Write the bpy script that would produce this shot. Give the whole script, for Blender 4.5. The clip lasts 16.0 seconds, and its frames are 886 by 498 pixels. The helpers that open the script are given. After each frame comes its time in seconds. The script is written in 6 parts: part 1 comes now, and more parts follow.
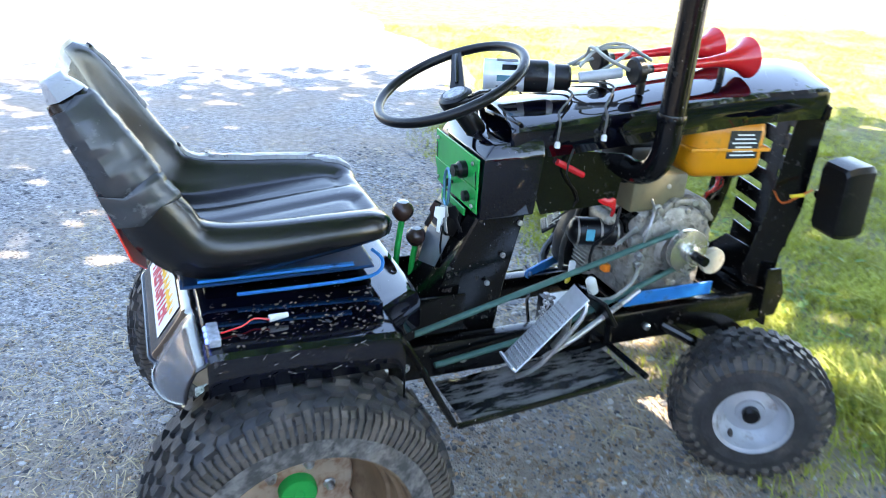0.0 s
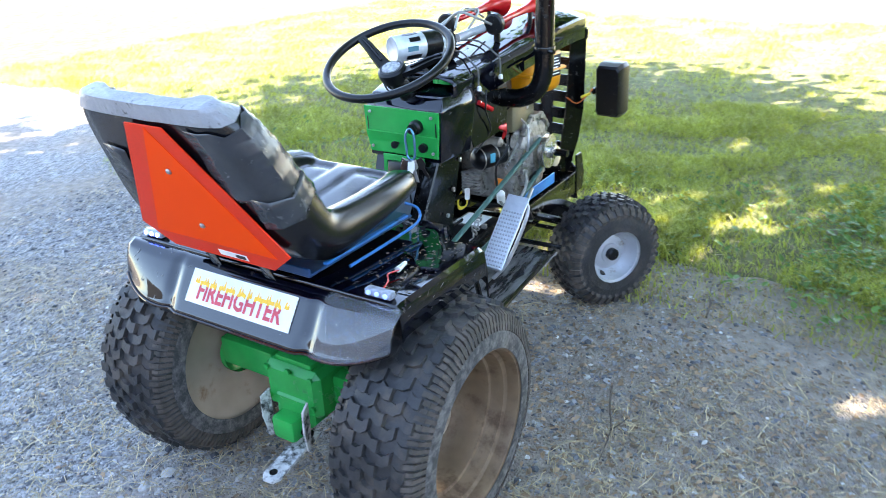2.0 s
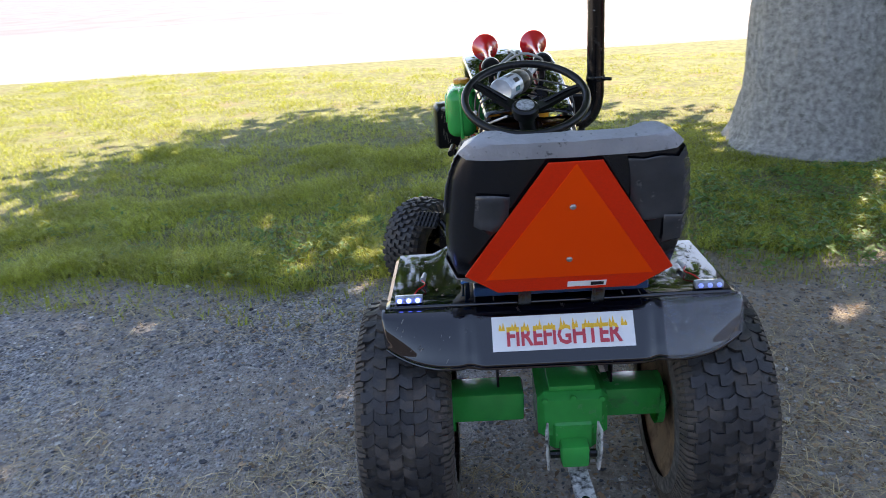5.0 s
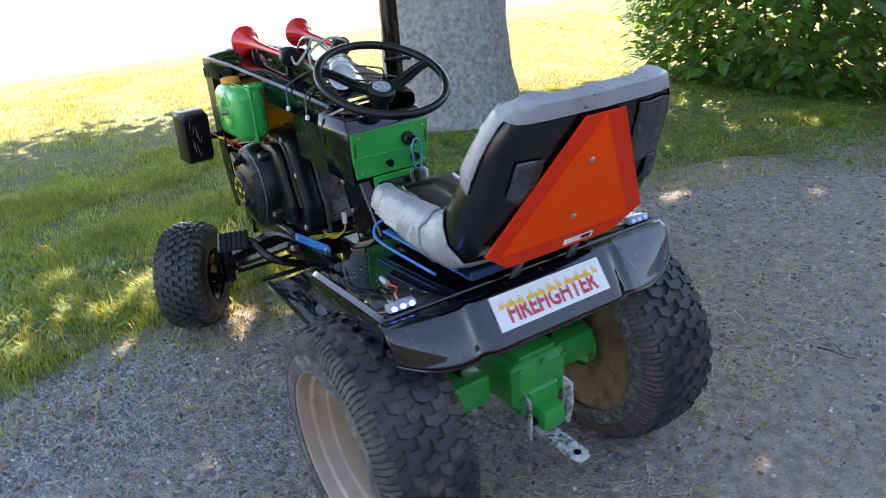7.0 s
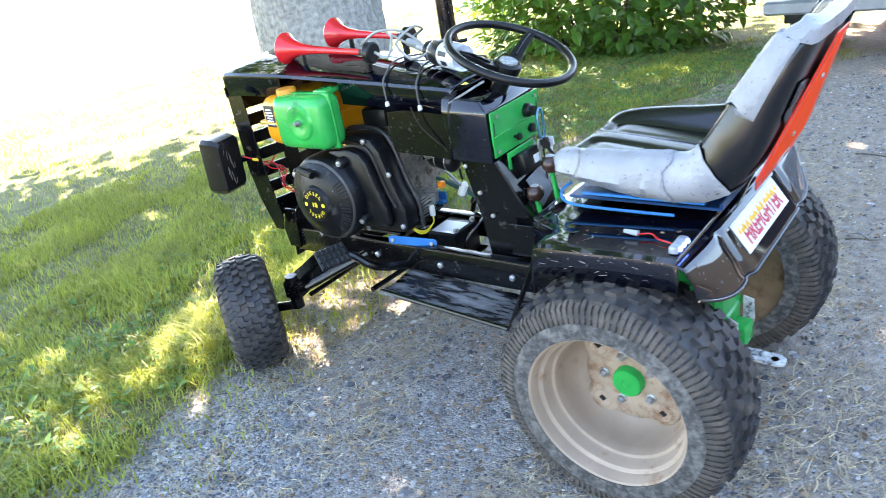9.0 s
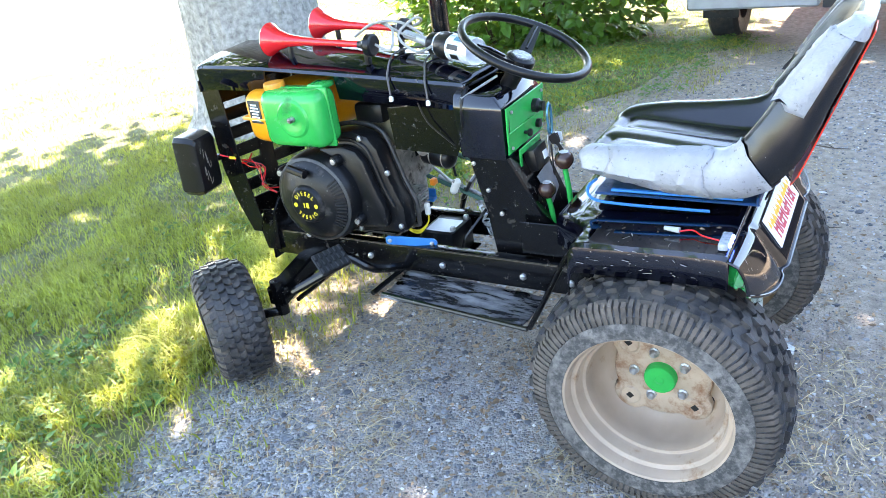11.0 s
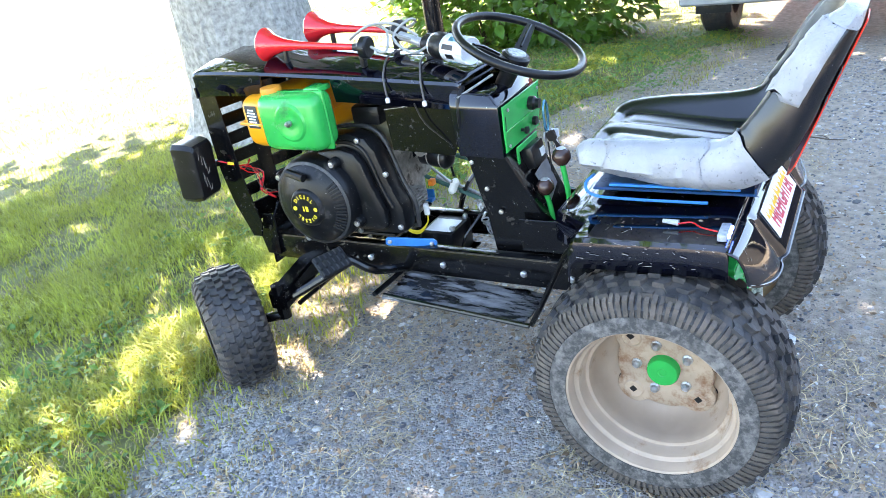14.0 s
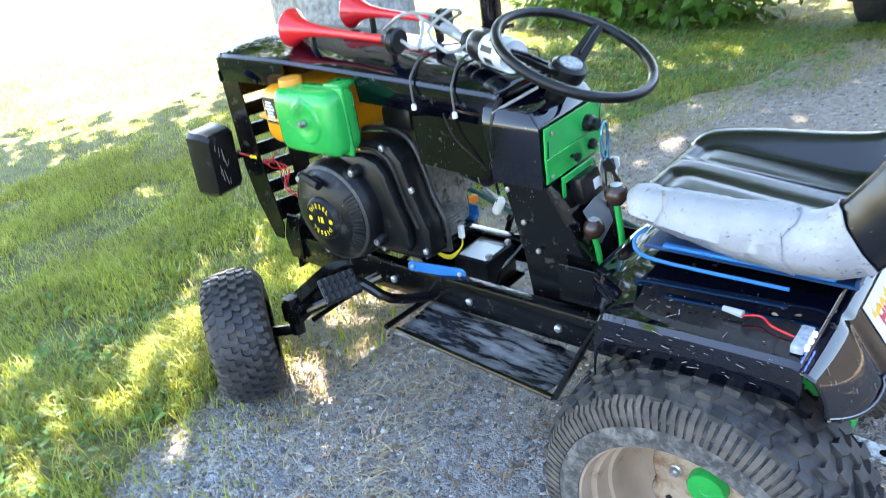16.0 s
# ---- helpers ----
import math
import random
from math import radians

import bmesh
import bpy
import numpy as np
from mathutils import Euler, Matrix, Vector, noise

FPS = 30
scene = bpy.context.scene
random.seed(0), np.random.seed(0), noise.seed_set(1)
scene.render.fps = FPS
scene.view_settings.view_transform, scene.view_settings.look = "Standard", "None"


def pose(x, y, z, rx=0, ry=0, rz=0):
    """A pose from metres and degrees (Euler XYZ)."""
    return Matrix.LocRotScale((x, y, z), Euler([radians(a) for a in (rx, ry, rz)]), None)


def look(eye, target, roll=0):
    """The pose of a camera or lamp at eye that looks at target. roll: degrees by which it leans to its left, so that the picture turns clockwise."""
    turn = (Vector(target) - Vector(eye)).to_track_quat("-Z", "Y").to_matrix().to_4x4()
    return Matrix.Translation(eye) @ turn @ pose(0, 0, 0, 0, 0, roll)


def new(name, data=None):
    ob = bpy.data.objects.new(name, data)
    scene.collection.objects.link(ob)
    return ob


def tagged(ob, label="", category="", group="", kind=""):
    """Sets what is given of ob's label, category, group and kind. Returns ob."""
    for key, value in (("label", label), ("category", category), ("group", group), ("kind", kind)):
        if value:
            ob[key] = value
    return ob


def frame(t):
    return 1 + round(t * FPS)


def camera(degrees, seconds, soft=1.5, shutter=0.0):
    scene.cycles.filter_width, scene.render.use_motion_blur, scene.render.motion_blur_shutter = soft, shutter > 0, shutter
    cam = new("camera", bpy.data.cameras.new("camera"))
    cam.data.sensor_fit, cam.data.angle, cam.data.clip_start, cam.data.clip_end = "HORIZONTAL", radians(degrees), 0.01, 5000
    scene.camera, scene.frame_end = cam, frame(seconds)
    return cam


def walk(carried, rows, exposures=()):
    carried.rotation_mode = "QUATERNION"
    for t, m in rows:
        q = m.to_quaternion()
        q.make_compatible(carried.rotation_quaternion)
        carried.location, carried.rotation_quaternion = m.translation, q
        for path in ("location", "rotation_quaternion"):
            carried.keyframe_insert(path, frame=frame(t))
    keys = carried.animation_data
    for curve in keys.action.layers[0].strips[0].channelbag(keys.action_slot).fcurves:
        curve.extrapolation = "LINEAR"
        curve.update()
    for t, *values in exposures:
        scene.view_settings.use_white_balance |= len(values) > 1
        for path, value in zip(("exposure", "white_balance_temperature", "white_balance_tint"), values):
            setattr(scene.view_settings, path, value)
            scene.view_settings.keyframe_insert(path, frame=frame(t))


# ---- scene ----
cam = camera(61.4, 16.0, soft=0.55, shutter=0.4)
PATH = [
    (0, (1.338, -0.063, 1.208), (-0.345, 0.61, 0.362), 3.9),
    (0.5, (1.385, -0.342, 1.202), (-0.148, 0.635, 0.367), 3.8),
    (1, (1.32, -0.529, 1.181), (-0.081, 0.635, 0.356), 1.1),
    (1.5, (1.223, -0.666, 1.199), (-0.07, 0.582, 0.321), 0.1),
    (2, (1.068, -0.916, 1.196), (0.045, 0.592, 0.371), -2.2),
    (2.5, (0.935, -1.088, 1.202), (0.019, 0.492, 0.387), -2.3),
    (3, (0.734, -1.166, 1.228), (-0.066, 0.471, 0.404), -4.6),
    (3.5, (0.555, -1.343, 1.226), (0.036, 0.458, 0.527), -5.4),
    (3.7, (0.47, -1.424, 1.232), (-0.024, 0.382, 0.532), -5.8),
    (5.8, (-0.336, -1.256, 1.191), (-0.088, 0.584, 0.446), -3.8),
    (6, (-0.378, -1.194, 1.172), (-0.02, 0.614, 0.395), -4.1),
    (6.5, (-0.538, -1.125, 1.166), (0.2, 0.532, 0.325), -2.9),
    (7, (-0.785, -1.098, 1.194), (0.139, 0.493, 0.41), -4.9),
    (7.5, (-0.945, -0.974, 1.188), (0.074, 0.565, 0.417), -7.9),
    (8, (-1.156, -0.894, 1.218), (-0.021, 0.554, 0.435), -7.6),
    (8.5, (-1.338, -0.749, 1.219), (-0.023, 0.482, 0.351), -8.8),
    (9, (-1.446, -0.555, 1.22), (-0.111, 0.686, 0.398), -10.6),
    (9.2, (-1.462, -0.498, 1.234), (-0.108, 0.691, 0.366), -10.5),
    (11.3, (-1.557, -0.295, 1.255), (-0.075, 0.72, 0.376), -8.8),
    (11.5, (-1.563, -0.294, 1.253), (-0.078, 0.72, 0.377), -9.0),
    (12, (-1.553, -0.294, 1.252), (-0.08, 0.722, 0.359), -9.4),
    (12.5, (-1.548, -0.302, 1.261), (-0.083, 0.729, 0.373), -10.2),
    (13, (-1.553, -0.301, 1.251), (-0.079, 0.726, 0.373), -9.9),
    (13.5, (-1.55, -0.305, 1.254), (-0.075, 0.717, 0.37), -10.2),
    (14, (-1.554, -0.3, 1.25), (-0.074, 0.72, 0.373), -10.1),
    (14.5, (-1.558, -0.298, 1.256), (-0.079, 0.731, 0.389), -10.0),
    (15, (-1.471, -0.301, 1.243), (-0.042, 0.81, 0.392), -11.4),
    (15.5, (-1.314, -0.332, 1.269), (0.047, 0.891, 0.462), -10.3),
    (16, (-1.168, -0.275, 1.231), (0.1, 0.97, 0.313), -8.7),
]
EXPOSURES = [(0.0, 3.15, 7450, 12), (1.5, 3.25, 7600, 12), (2.0, 3.2, 7550, 12), (2.6, 3.0, 7500, 13), (3.5, 2.4, 7400, 18), (6.0, 1.85, 8450, 19), (7.0, 2.25, 8000, 18), (8.0, 2.65, 7750, 15), (9.0, 3.3, 7700, 13), (11.3, 3.45, 7700, 13), (14.5, 3.45, 7700, 13), (16.0, 3.35, 7550, 12)]
walk(cam, [(t, look(eye, target, roll)) for t, eye, target, roll in PATH], EXPOSURES)

# ---- light ----
world = bpy.data.worlds.new("world")
scene.world = world
world.use_nodes = True
wn = world.node_tree
sky = wn.nodes.new("ShaderNodeTexSky")
sky.sky_type = "NISHITA"
sky.sun_disc = False
SUN_EL, SUN_AZ = radians(52), radians(30)      # azimuth from +y towards +x
sky.sun_elevation, sky.sun_rotation = SUN_EL, SUN_AZ
wn.links.new(sky.outputs[0], wn.nodes["Background"].inputs[0])
sky.dust_density, sky.ozone_density = 0.5, 3.0
wn.nodes["Background"].inputs[1].default_value = 0.15
sun = new("sun", bpy.data.lights.new("sun", "SUN"))
sun.data.energy, sun.data.angle, sun.data.color = 4.5, radians(0.55), (1.0, 0.94, 0.84)
sd = Vector((math.cos(SUN_EL) * math.sin(SUN_AZ), math.cos(SUN_EL) * math.cos(SUN_AZ), math.sin(SUN_EL)))
sun.matrix_world = look(sd * 30, (0, 0, 0))
scene.view_settings.exposure = 2.2


# ---- materials ----
def mat(name, base, rough=0.5, metal=0.0, vary=0.15, scale=40.0, bump=0.0, bscale=None, dark=None, dirt=0.0, dirt_col=(0.16, 0.12, 0.09), dscale=6.0, coat=0.0, obrand=0.0, island=0.0, specks=0.0, spec=0.5, bdist=0.004):
    """Painted or bare surface: two scales of colour change, dirt in patches with a shape of their own, fine relief."""
    m = bpy.data.materials.new(name)
    m.use_nodes = True
    nt = m.node_tree
    bs = nt.nodes["Principled BSDF"]
    tc = nt.nodes.new("ShaderNodeTexCoord")
    n1 = nt.nodes.new("ShaderNodeTexNoise")
    n1.inputs["Scale"].default_value, n1.inputs["Detail"].default_value = scale, 6
    nt.links.new(tc.outputs["Object"], n1.inputs["Vector"])
    mix = nt.nodes.new("ShaderNodeMix")
    mix.data_type = "RGBA"
    lo = dark if dark else tuple(c * (1 - vary) for c in base)
    hi = tuple(min(1, c * (1 + vary)) for c in base)
    mix.inputs["A"].default_value, mix.inputs["B"].default_value = (*lo, 1), (*hi, 1)
    r1 = nt.nodes.new("ShaderNodeMapRange")
    r1.inputs["From Min"].default_value, r1.inputs["From Max"].default_value = 0.3, 0.7
    nt.links.new(n1.outputs["Fac"], r1.inputs["Value"])
    nt.links.new(r1.outputs[0], mix.inputs["Factor"])
    col = mix.outputs["Result"]
    rough_out = None
    if dirt > 0:
        n2 = nt.nodes.new("ShaderNodeTexNoise")
        n2.inputs["Scale"].default_value, n2.inputs["Detail"].default_value, n2.inputs["Roughness"].default_value = dscale, 8, 0.68
        nt.links.new(tc.outputs["Object"], n2.inputs["Vector"])
        r2 = nt.nodes.new("ShaderNodeMapRange")
        r2.inputs["From Min"].default_value, r2.inputs["From Max"].default_value = 0.62 - 0.28 * dirt, 0.74 - 0.2 * dirt
        nt.links.new(n2.outputs["Fac"], r2.inputs["Value"])
        m2 = nt.nodes.new("ShaderNodeMix")
        m2.data_type = "RGBA"
        nt.links.new(r2.outputs[0], m2.inputs["Factor"])
        nt.links.new(col, m2.inputs["A"])
        m2.inputs["B"].default_value = (*dirt_col, 1)
        col = m2.outputs["Result"]
        rr = nt.nodes.new("ShaderNodeMapRange")
        rr.inputs["To Min"].default_value, rr.inputs["To Max"].default_value = rough, 0.85
        nt.links.new(r2.outputs[0], rr.inputs["Value"])
        rough_out = rr.outputs[0]
    if specks > 0:
        n4 = nt.nodes.new("ShaderNodeTexNoise")
        n4.inputs["Scale"].default_value, n4.inputs["Detail"].default_value = 210, 2.5
        nt.links.new(tc.outputs["Object"], n4.inputs["Vector"])
        r4 = nt.nodes.new("ShaderNodeMapRange")
        r4.inputs["From Min"].default_value, r4.inputs["From Max"].default_value = 0.765 - 0.03 * specks, 0.785 - 0.03 * specks
        nt.links.new(n4.outputs["Fac"], r4.inputs["Value"])
        m4 = nt.nodes.new("ShaderNodeMix")
        m4.data_type = "RGBA"
        nt.links.new(r4.outputs[0], m4.inputs["Factor"])
        nt.links.new(col, m4.inputs["A"])
        m4.inputs["B"].default_value = (0.30, 0.30, 0.29, 1)
        col = m4.outputs["Result"]
    if obrand > 0 or island > 0:
        src = nt.nodes.new("ShaderNodeObjectInfo").outputs["Random"] if obrand > 0 else nt.nodes.new("ShaderNodeNewGeometry").outputs["Random Per Island"]
        amt = max(obrand, island)
        hs = nt.nodes.new("ShaderNodeHueSaturation")
        rv = nt.nodes.new("ShaderNodeMapRange")
        rv.inputs["To Min"].default_value, rv.inputs["To Max"].default_value = 1 - amt, 1 + amt
        nt.links.new(src, rv.inputs["Value"])
        nt.links.new(rv.outputs[0], hs.inputs["Value"])
        nt.links.new(col, hs.inputs["Color"])
        col = hs.outputs[0]
    nt.links.new(col, bs.inputs["Base Color"])
    if rough_out:
        nt.links.new(rough_out, bs.inputs["Roughness"])
    else:
        bs.inputs["Roughness"].default_value = rough
    bs.inputs["Metallic"].default_value = metal
    bs.inputs["Coat Weight"].default_value = coat
    bs.inputs["Specular IOR Level"].default_value = spec
    if bump > 0:
        n3 = nt.nodes.new("ShaderNodeTexNoise")
        n3.inputs["Scale"].default_value, n3.inputs["Detail"].default_value = bscale or scale * 4, 5
        nt.links.new(tc.outputs["Object"], n3.inputs["Vector"])
        bp = nt.nodes.new("ShaderNodeBump")
        bp.inputs["Strength"].default_value, bp.inputs["Distance"].default_value = bump, bdist
        nt.links.new(n3.outputs["Fac"], bp.inputs["Height"])
        nt.links.new(bp.outputs[0], bs.inputs["Normal"])
    return m


BLACK = mat("black_gloss_paint", (0.0015, 0.0018, 0.0052), 0.045, vary=0.2, scale=9, bump=0.04, bscale=14, dirt=0.03, dirt_col=(0.03, 0.028, 0.026), dscale=34, specks=0.5, spec=0.8)
BLACKM = mat("black_satin_paint", (0.0028, 0.0028, 0.0032), 0.16, vary=0.3, scale=20, bump=0.10, dirt=0.07, dirt_col=(0.04, 0.036, 0.032), dscale=30, specks=1.6, spec=0.4)
BPLAST = mat("black_plastic", (0.0052, 0.0052, 0.006), 0.30, vary=0.2, scale=30, bump=0.10, bscale=220, dirt=0.08, dirt_col=(0.06, 0.056, 0.052), dscale=30, specks=0.5, spec=0.32)
VINYL = mat("black_vinyl", (0.0032, 0.0036, 0.0055), 0.22, vary=0.2, scale=15, bump=0.06, bscale=260, specks=0.25, spec=0.6)
TAPE = mat("grey_duct_tape", (0.275, 0.28, 0.295), 0.33, vary=0.15, scale=14, bump=0.55, bscale=85, bdist=0.005, dirt=0.09, dirt_col=(0.03, 0.03, 0.03), dscale=95)
FOAM = mat("torn_foam", (0.34, 0.29, 0.21), 0.85, vary=0.25, scale=30, bump=0.6, bscale=60, dirt=0.25, dirt_col=(0.12, 0.10, 0.075), dscale=20)
DTAPE = mat("dark_grey_tape", (0.040, 0.043, 0.048), 0.24, vary=0.3, scale=14, bump=0.4, bscale=26, dirt=0.08, dirt_col=(0.12, 0.12, 0.12), dscale=30)
ORANGE = mat("fluorescent_orange", (1.0, 0.068, 0.003), 0.6, vary=0.03, scale=8, spec=0.12)
REDBORD = mat("red_reflective_border", (0.80, 0.030, 0.004), 0.35, vary=0.06, scale=300, spec=0.25)
GREEN = mat("green_paint", (0.001, 0.335, 0.062), 0.22, vary=0.12, scale=14, bump=0.12, bscale=50, dirt=0.08, dirt_col=(0.01, 0.10, 0.03), dscale=9)
RUBBER = mat("tyre_rubber", (0.030, 0.029, 0.030), 0.50, vary=0.35, scale=25, bump=0.45, bscale=120, dirt=0.40, dirt_col=(0.088, 0.072, 0.060), dscale=15, spec=0.45)
MUD = mat("dried_mud", (0.082, 0.067, 0.055), 0.9, vary=0.4, scale=30, bump=0.6, bscale=120, dirt=0.4, dirt_col=(0.045, 0.039, 0.035), dscale=24)
DUST = mat("dusty_sidewall", (0.145, 0.135, 0.124), 0.85, vary=0.3, scale=60, bump=0.5, bscale=90, dirt=0.80, dirt_col=(0.042, 0.041, 0.040), dscale=48)
RIMTAN = mat("dusty_tan_rim", (0.36, 0.27, 0.20), 0.5, vary=0.14, scale=12, bump=0.12, dirt=0.20, dirt_col=(0.24, 0.14, 0.08), dscale=13, specks=0.15)
RIMOLD = mat("rusty_brown_rim", (0.20, 0.125, 0.070), 0.6, vary=0.25, scale=14, bump=0.2, dirt=0.45, dirt_col=(0.10, 0.055, 0.030), dscale=13)
RIMRUST = mat("rusty_tan_centre", (0.38, 0.285, 0.205), 0.55, vary=0.16, scale=18, bump=0.2, dirt=0.55, dirt_col=(0.21, 0.105, 0.055), dscale=22)
RIMGREY = mat("silver_rim", (0.46, 0.47, 0.49), 0.4, metal=0.35, vary=0.1, scale=20, dirt=0.2, dirt_col=(0.25, 0.2, 0.16), dscale=16)
STEEL = mat("bare_steel", (0.42, 0.42, 0.42), 0.38, metal=0.8, vary=0.2, scale=40, bump=0.1, dirt=0.25, dirt_col=(0.12, 0.09, 0.07), dscale=24)
ALU = mat("cast_aluminium", (0.30, 0.28, 0.25), 0.42, metal=0.5, vary=0.3, scale=60, bump=0.5, bscale=140, dirt=0.36, dirt_col=(0.085, 0.072, 0.060), dscale=40, specks=0.6)
RED = mat("red_plastic", (0.62, 0.012, 0.016), 0.2, vary=0.06, scale=10, coat=0.4)
YELLOW = mat("yellow_tank", (0.72, 0.27, 0.008), 0.32, vary=0.08, scale=12, dirt=0.1, dirt_col=(0.35, 0.2, 0.03), dscale=12)
YELL = mat("yellow_print", (0.85, 0.62, 0.03), 0.5, vary=0.1)
BLUE = mat("blue_paint", (0.006, 0.155, 0.44), 0.3, vary=0.2, scale=20, dirt=0.2, dirt_col=(0.02, 0.06, 0.12), dscale=20)
WHITE = mat("white_paper", (0.80, 0.80, 0.78), 0.4, vary=0.03)
PRINT = mat("red_print", (0.62, 0.05, 0.07), 0.5, vary=0.1)
FLAME = mat("flame_print", (0.95, 0.50, 0.02), 0.5, vary=0.15, scale=200)
CLEAR = mat("lamp_lens", (0.65, 0.7, 0.78), 0.12, vary=0.06)
SHROUD = mat("shroud_plastic", (0.0062, 0.0066, 0.0076), 0.30, vary=0.25, scale=30, bump=0.12, bscale=180, dirt=0.12, dirt_col=(0.05, 0.047, 0.044), dscale=20, specks=1.2, spec=0.24)
PITCH = mat("open_slot", (0.001, 0.001, 0.001), 0.8, vary=0.1)
BROWN = mat("brown_knob", (0.045, 0.022, 0.016), 0.25, vary=0.3)
BARK = mat("tree_bark", (0.29, 0.275, 0.26), 0.9, vary=0.40, scale=34, bump=1.0, bscale=55, dirt=0.22, dirt_col=(0.13, 0.125, 0.11), dscale=22)


# ---- mesh helpers ----
def part(name, bm, material, parent, label="", smooth=True, angle=35):
    me = bpy.data.meshes.new(name)
    bm.normal_update()
    for f in bm.faces:
        f.smooth = smooth
    if smooth:
        for e in bm.edges:
            if len(e.link_faces) == 2 and e.calc_face_angle(0) > radians(angle):
                e.smooth = False
    bm.to_mesh(me)
    bm.free()
    me.materials.append(material)
    ob = new(name, me)
    ob.parent = parent
    if label:
        tagged(ob, label)
    return ob


def box(c, s, bev=0.004, rot=(0, 0, 0), seg=2, bm=None):
    bm = bm or bmesh.new()
    r = bmesh.ops.create_cube(bm, size=1)
    vs = r["verts"]
    bmesh.ops.scale(bm, vec=s, verts=vs)
    if bev > 0:
        es = list({e for v in vs for e in v.link_edges})
        g = bmesh.ops.bevel(bm, geom=es, offset=min(bev, min(s) * 0.45), segments=seg, profile=0.5, affect="EDGES")
        vs = list({v for f in g["faces"] for v in f.verts} | {v for v in vs if v.is_valid})
    m = pose(*c, *rot)
    bmesh.ops.transform(bm, matrix=m, verts=vs)
    return bm


def boxes(specs, bev=0.003):
    bm = bmesh.new()
    for sp in specs:
        box(sp[0], sp[1], bev, sp[2] if len(sp) > 2 else (0, 0, 0), 1, bm)
    return bm


def tube(pts, r, seg=10, caps=True, bm=None, smooth=3, closed=False):
    """A round bar along a smoothed line of points."""
    bm = bm or bmesh.new()
    P = [Vector(p) for p in pts]
    if smooth and len(P) > 2:
        Q = []
        n = len(P)
        for i in range(n if closed else n - 1):
            p0, p1, p2, p3 = (P[(i - 1) % n] if closed or i else P[0]), P[i], P[(i + 1) % n], (P[(i + 2) % n] if closed or i + 2 < n else P[-1])
            for k in range(smooth):
                u = k / smooth
                Q.append(0.5 * ((2 * p1) + (p2 - p0) * u + (2 * p0 - 5 * p1 + 4 * p2 - p3) * u * u + (3 * p1 - p0 - 3 * p2 + p3) * u ** 3))
        if not closed:
            Q.append(P[-1])
        P = Q
    rings = []
    n = len(P)
    side = None
    for i, p in enumerate(P):
        d = (P[(i + 1) % n] - P[i - 1]) if closed else (P[min(i + 1, n - 1)] - P[max(i - 1, 0)])
        d.normalize()
        if side is None:
            side = d.orthogonal().normalized()
        side = (side - d * side.dot(d)).normalized()
        up = d.cross(side)
        rad = r(i / max(1, n - 1)) if callable(r) else r
        rings.append([bm.verts.new(p + (side * math.cos(a) + up * math.sin(a)) * rad) for a in [2 * math.pi * k / seg for k in range(seg)]])
    m = n if closed else n - 1
    for i in range(m):
        a, b = rings[i], rings[(i + 1) % n]
        for k in range(seg):
            bm.faces.new((a[k], a[(k + 1) % seg], b[(k + 1) % seg], b[k]))
    if caps and not closed:
        bm.faces.new(rings[0][::-1])
        bm.faces.new(rings[-1])
    return bm


def lathe(profile, m=None, seg=32, bm=None, closed=False):
    """A profile of (radius, height) turned round z, then placed by m."""
    bm = bm or bmesh.new()
    m = m or Matrix()
    rings = []
    for r, h in profile:
        if r < 1e-6:
            rings.append([bm.verts.new(m @ Vector((0, 0, h)))])
        else:
            rings.append([bm.verts.new(m @ Vector((r * math.cos(2 * math.pi * k / seg), r * math.sin(2 * math.pi * k / seg), h))) for k in range(seg)])
    pairs = list(zip(rings, rings[1:])) + ([(rings[-1], rings[0])] if closed else [])
    for a, b in pairs:
        for k in range(seg):
            k2 = (k + 1) % seg
            if len(a) == 1 and len(b) == 1:
                continue
            if len(a) == 1:
                bm.faces.new((a[0], b[k2], b[k]))
            elif len(b) == 1:
                bm.faces.new((a[k], a[k2], b[0]))
            else:
                bm.faces.new((a[k], a[k2], b[k2], b[k]))
    bmesh.ops.recalc_face_normals(bm, faces=bm.faces[:])
    return bm


def prism(poly, t, m=None, bev=0.0, bm=None):
    """A flat plate: the outline poly in its own x, y, t thick along its z from 0, placed by m."""
    bm2 = bmesh.new()
    m = m or Matrix()
    f = bm2.faces.new([bm2.verts.new((x, y, 0)) for x, y in poly])
    g = bmesh.ops.extrude_face_region(bm2, geom=[f])
    bmesh.ops.translate(bm2, vec=(0, 0, t), verts=[v for v in g["geom"] if isinstance(v, bmesh.types.BMVert)])
    bmesh.ops.recalc_face_normals(bm2, faces=bm2.faces[:])
    if bev > 0:
        bmesh.ops.bevel(bm2, geom=bm2.edges[:], offset=bev, segments=2, profile=0.5, affect="EDGES")
    bmesh.ops.transform(bm2, matrix=m, verts=bm2.verts[:])
    if bm is None:
        return bm2
    me = bpy.data.meshes.new("tmp")
    bm2.to_mesh(me)
    bm2.free()
    bm.from_mesh(me)
    bpy.data.meshes.remove(me)
    return bm


def loft(loops, cap0=True, cap1=True, bm=None, ring=True):
    bm = bm or bmesh.new()
    rows = [[bm.verts.new(p) for p in lp] for lp in loops]
    n = len(rows[0])
    for a, b in zip(rows, rows[1:]):
        for k in range(n if ring else n - 1):
            bm.faces.new((a[k], a[(k + 1) % n], b[(k + 1) % n], b[k]))
    if cap0:
        bm.faces.new(rows[0][::-1])
    if cap1:
        bm.faces.new(rows[-1])
    bmesh.ops.recalc_face_normals(bm, faces=bm.faces[:])
    return bm


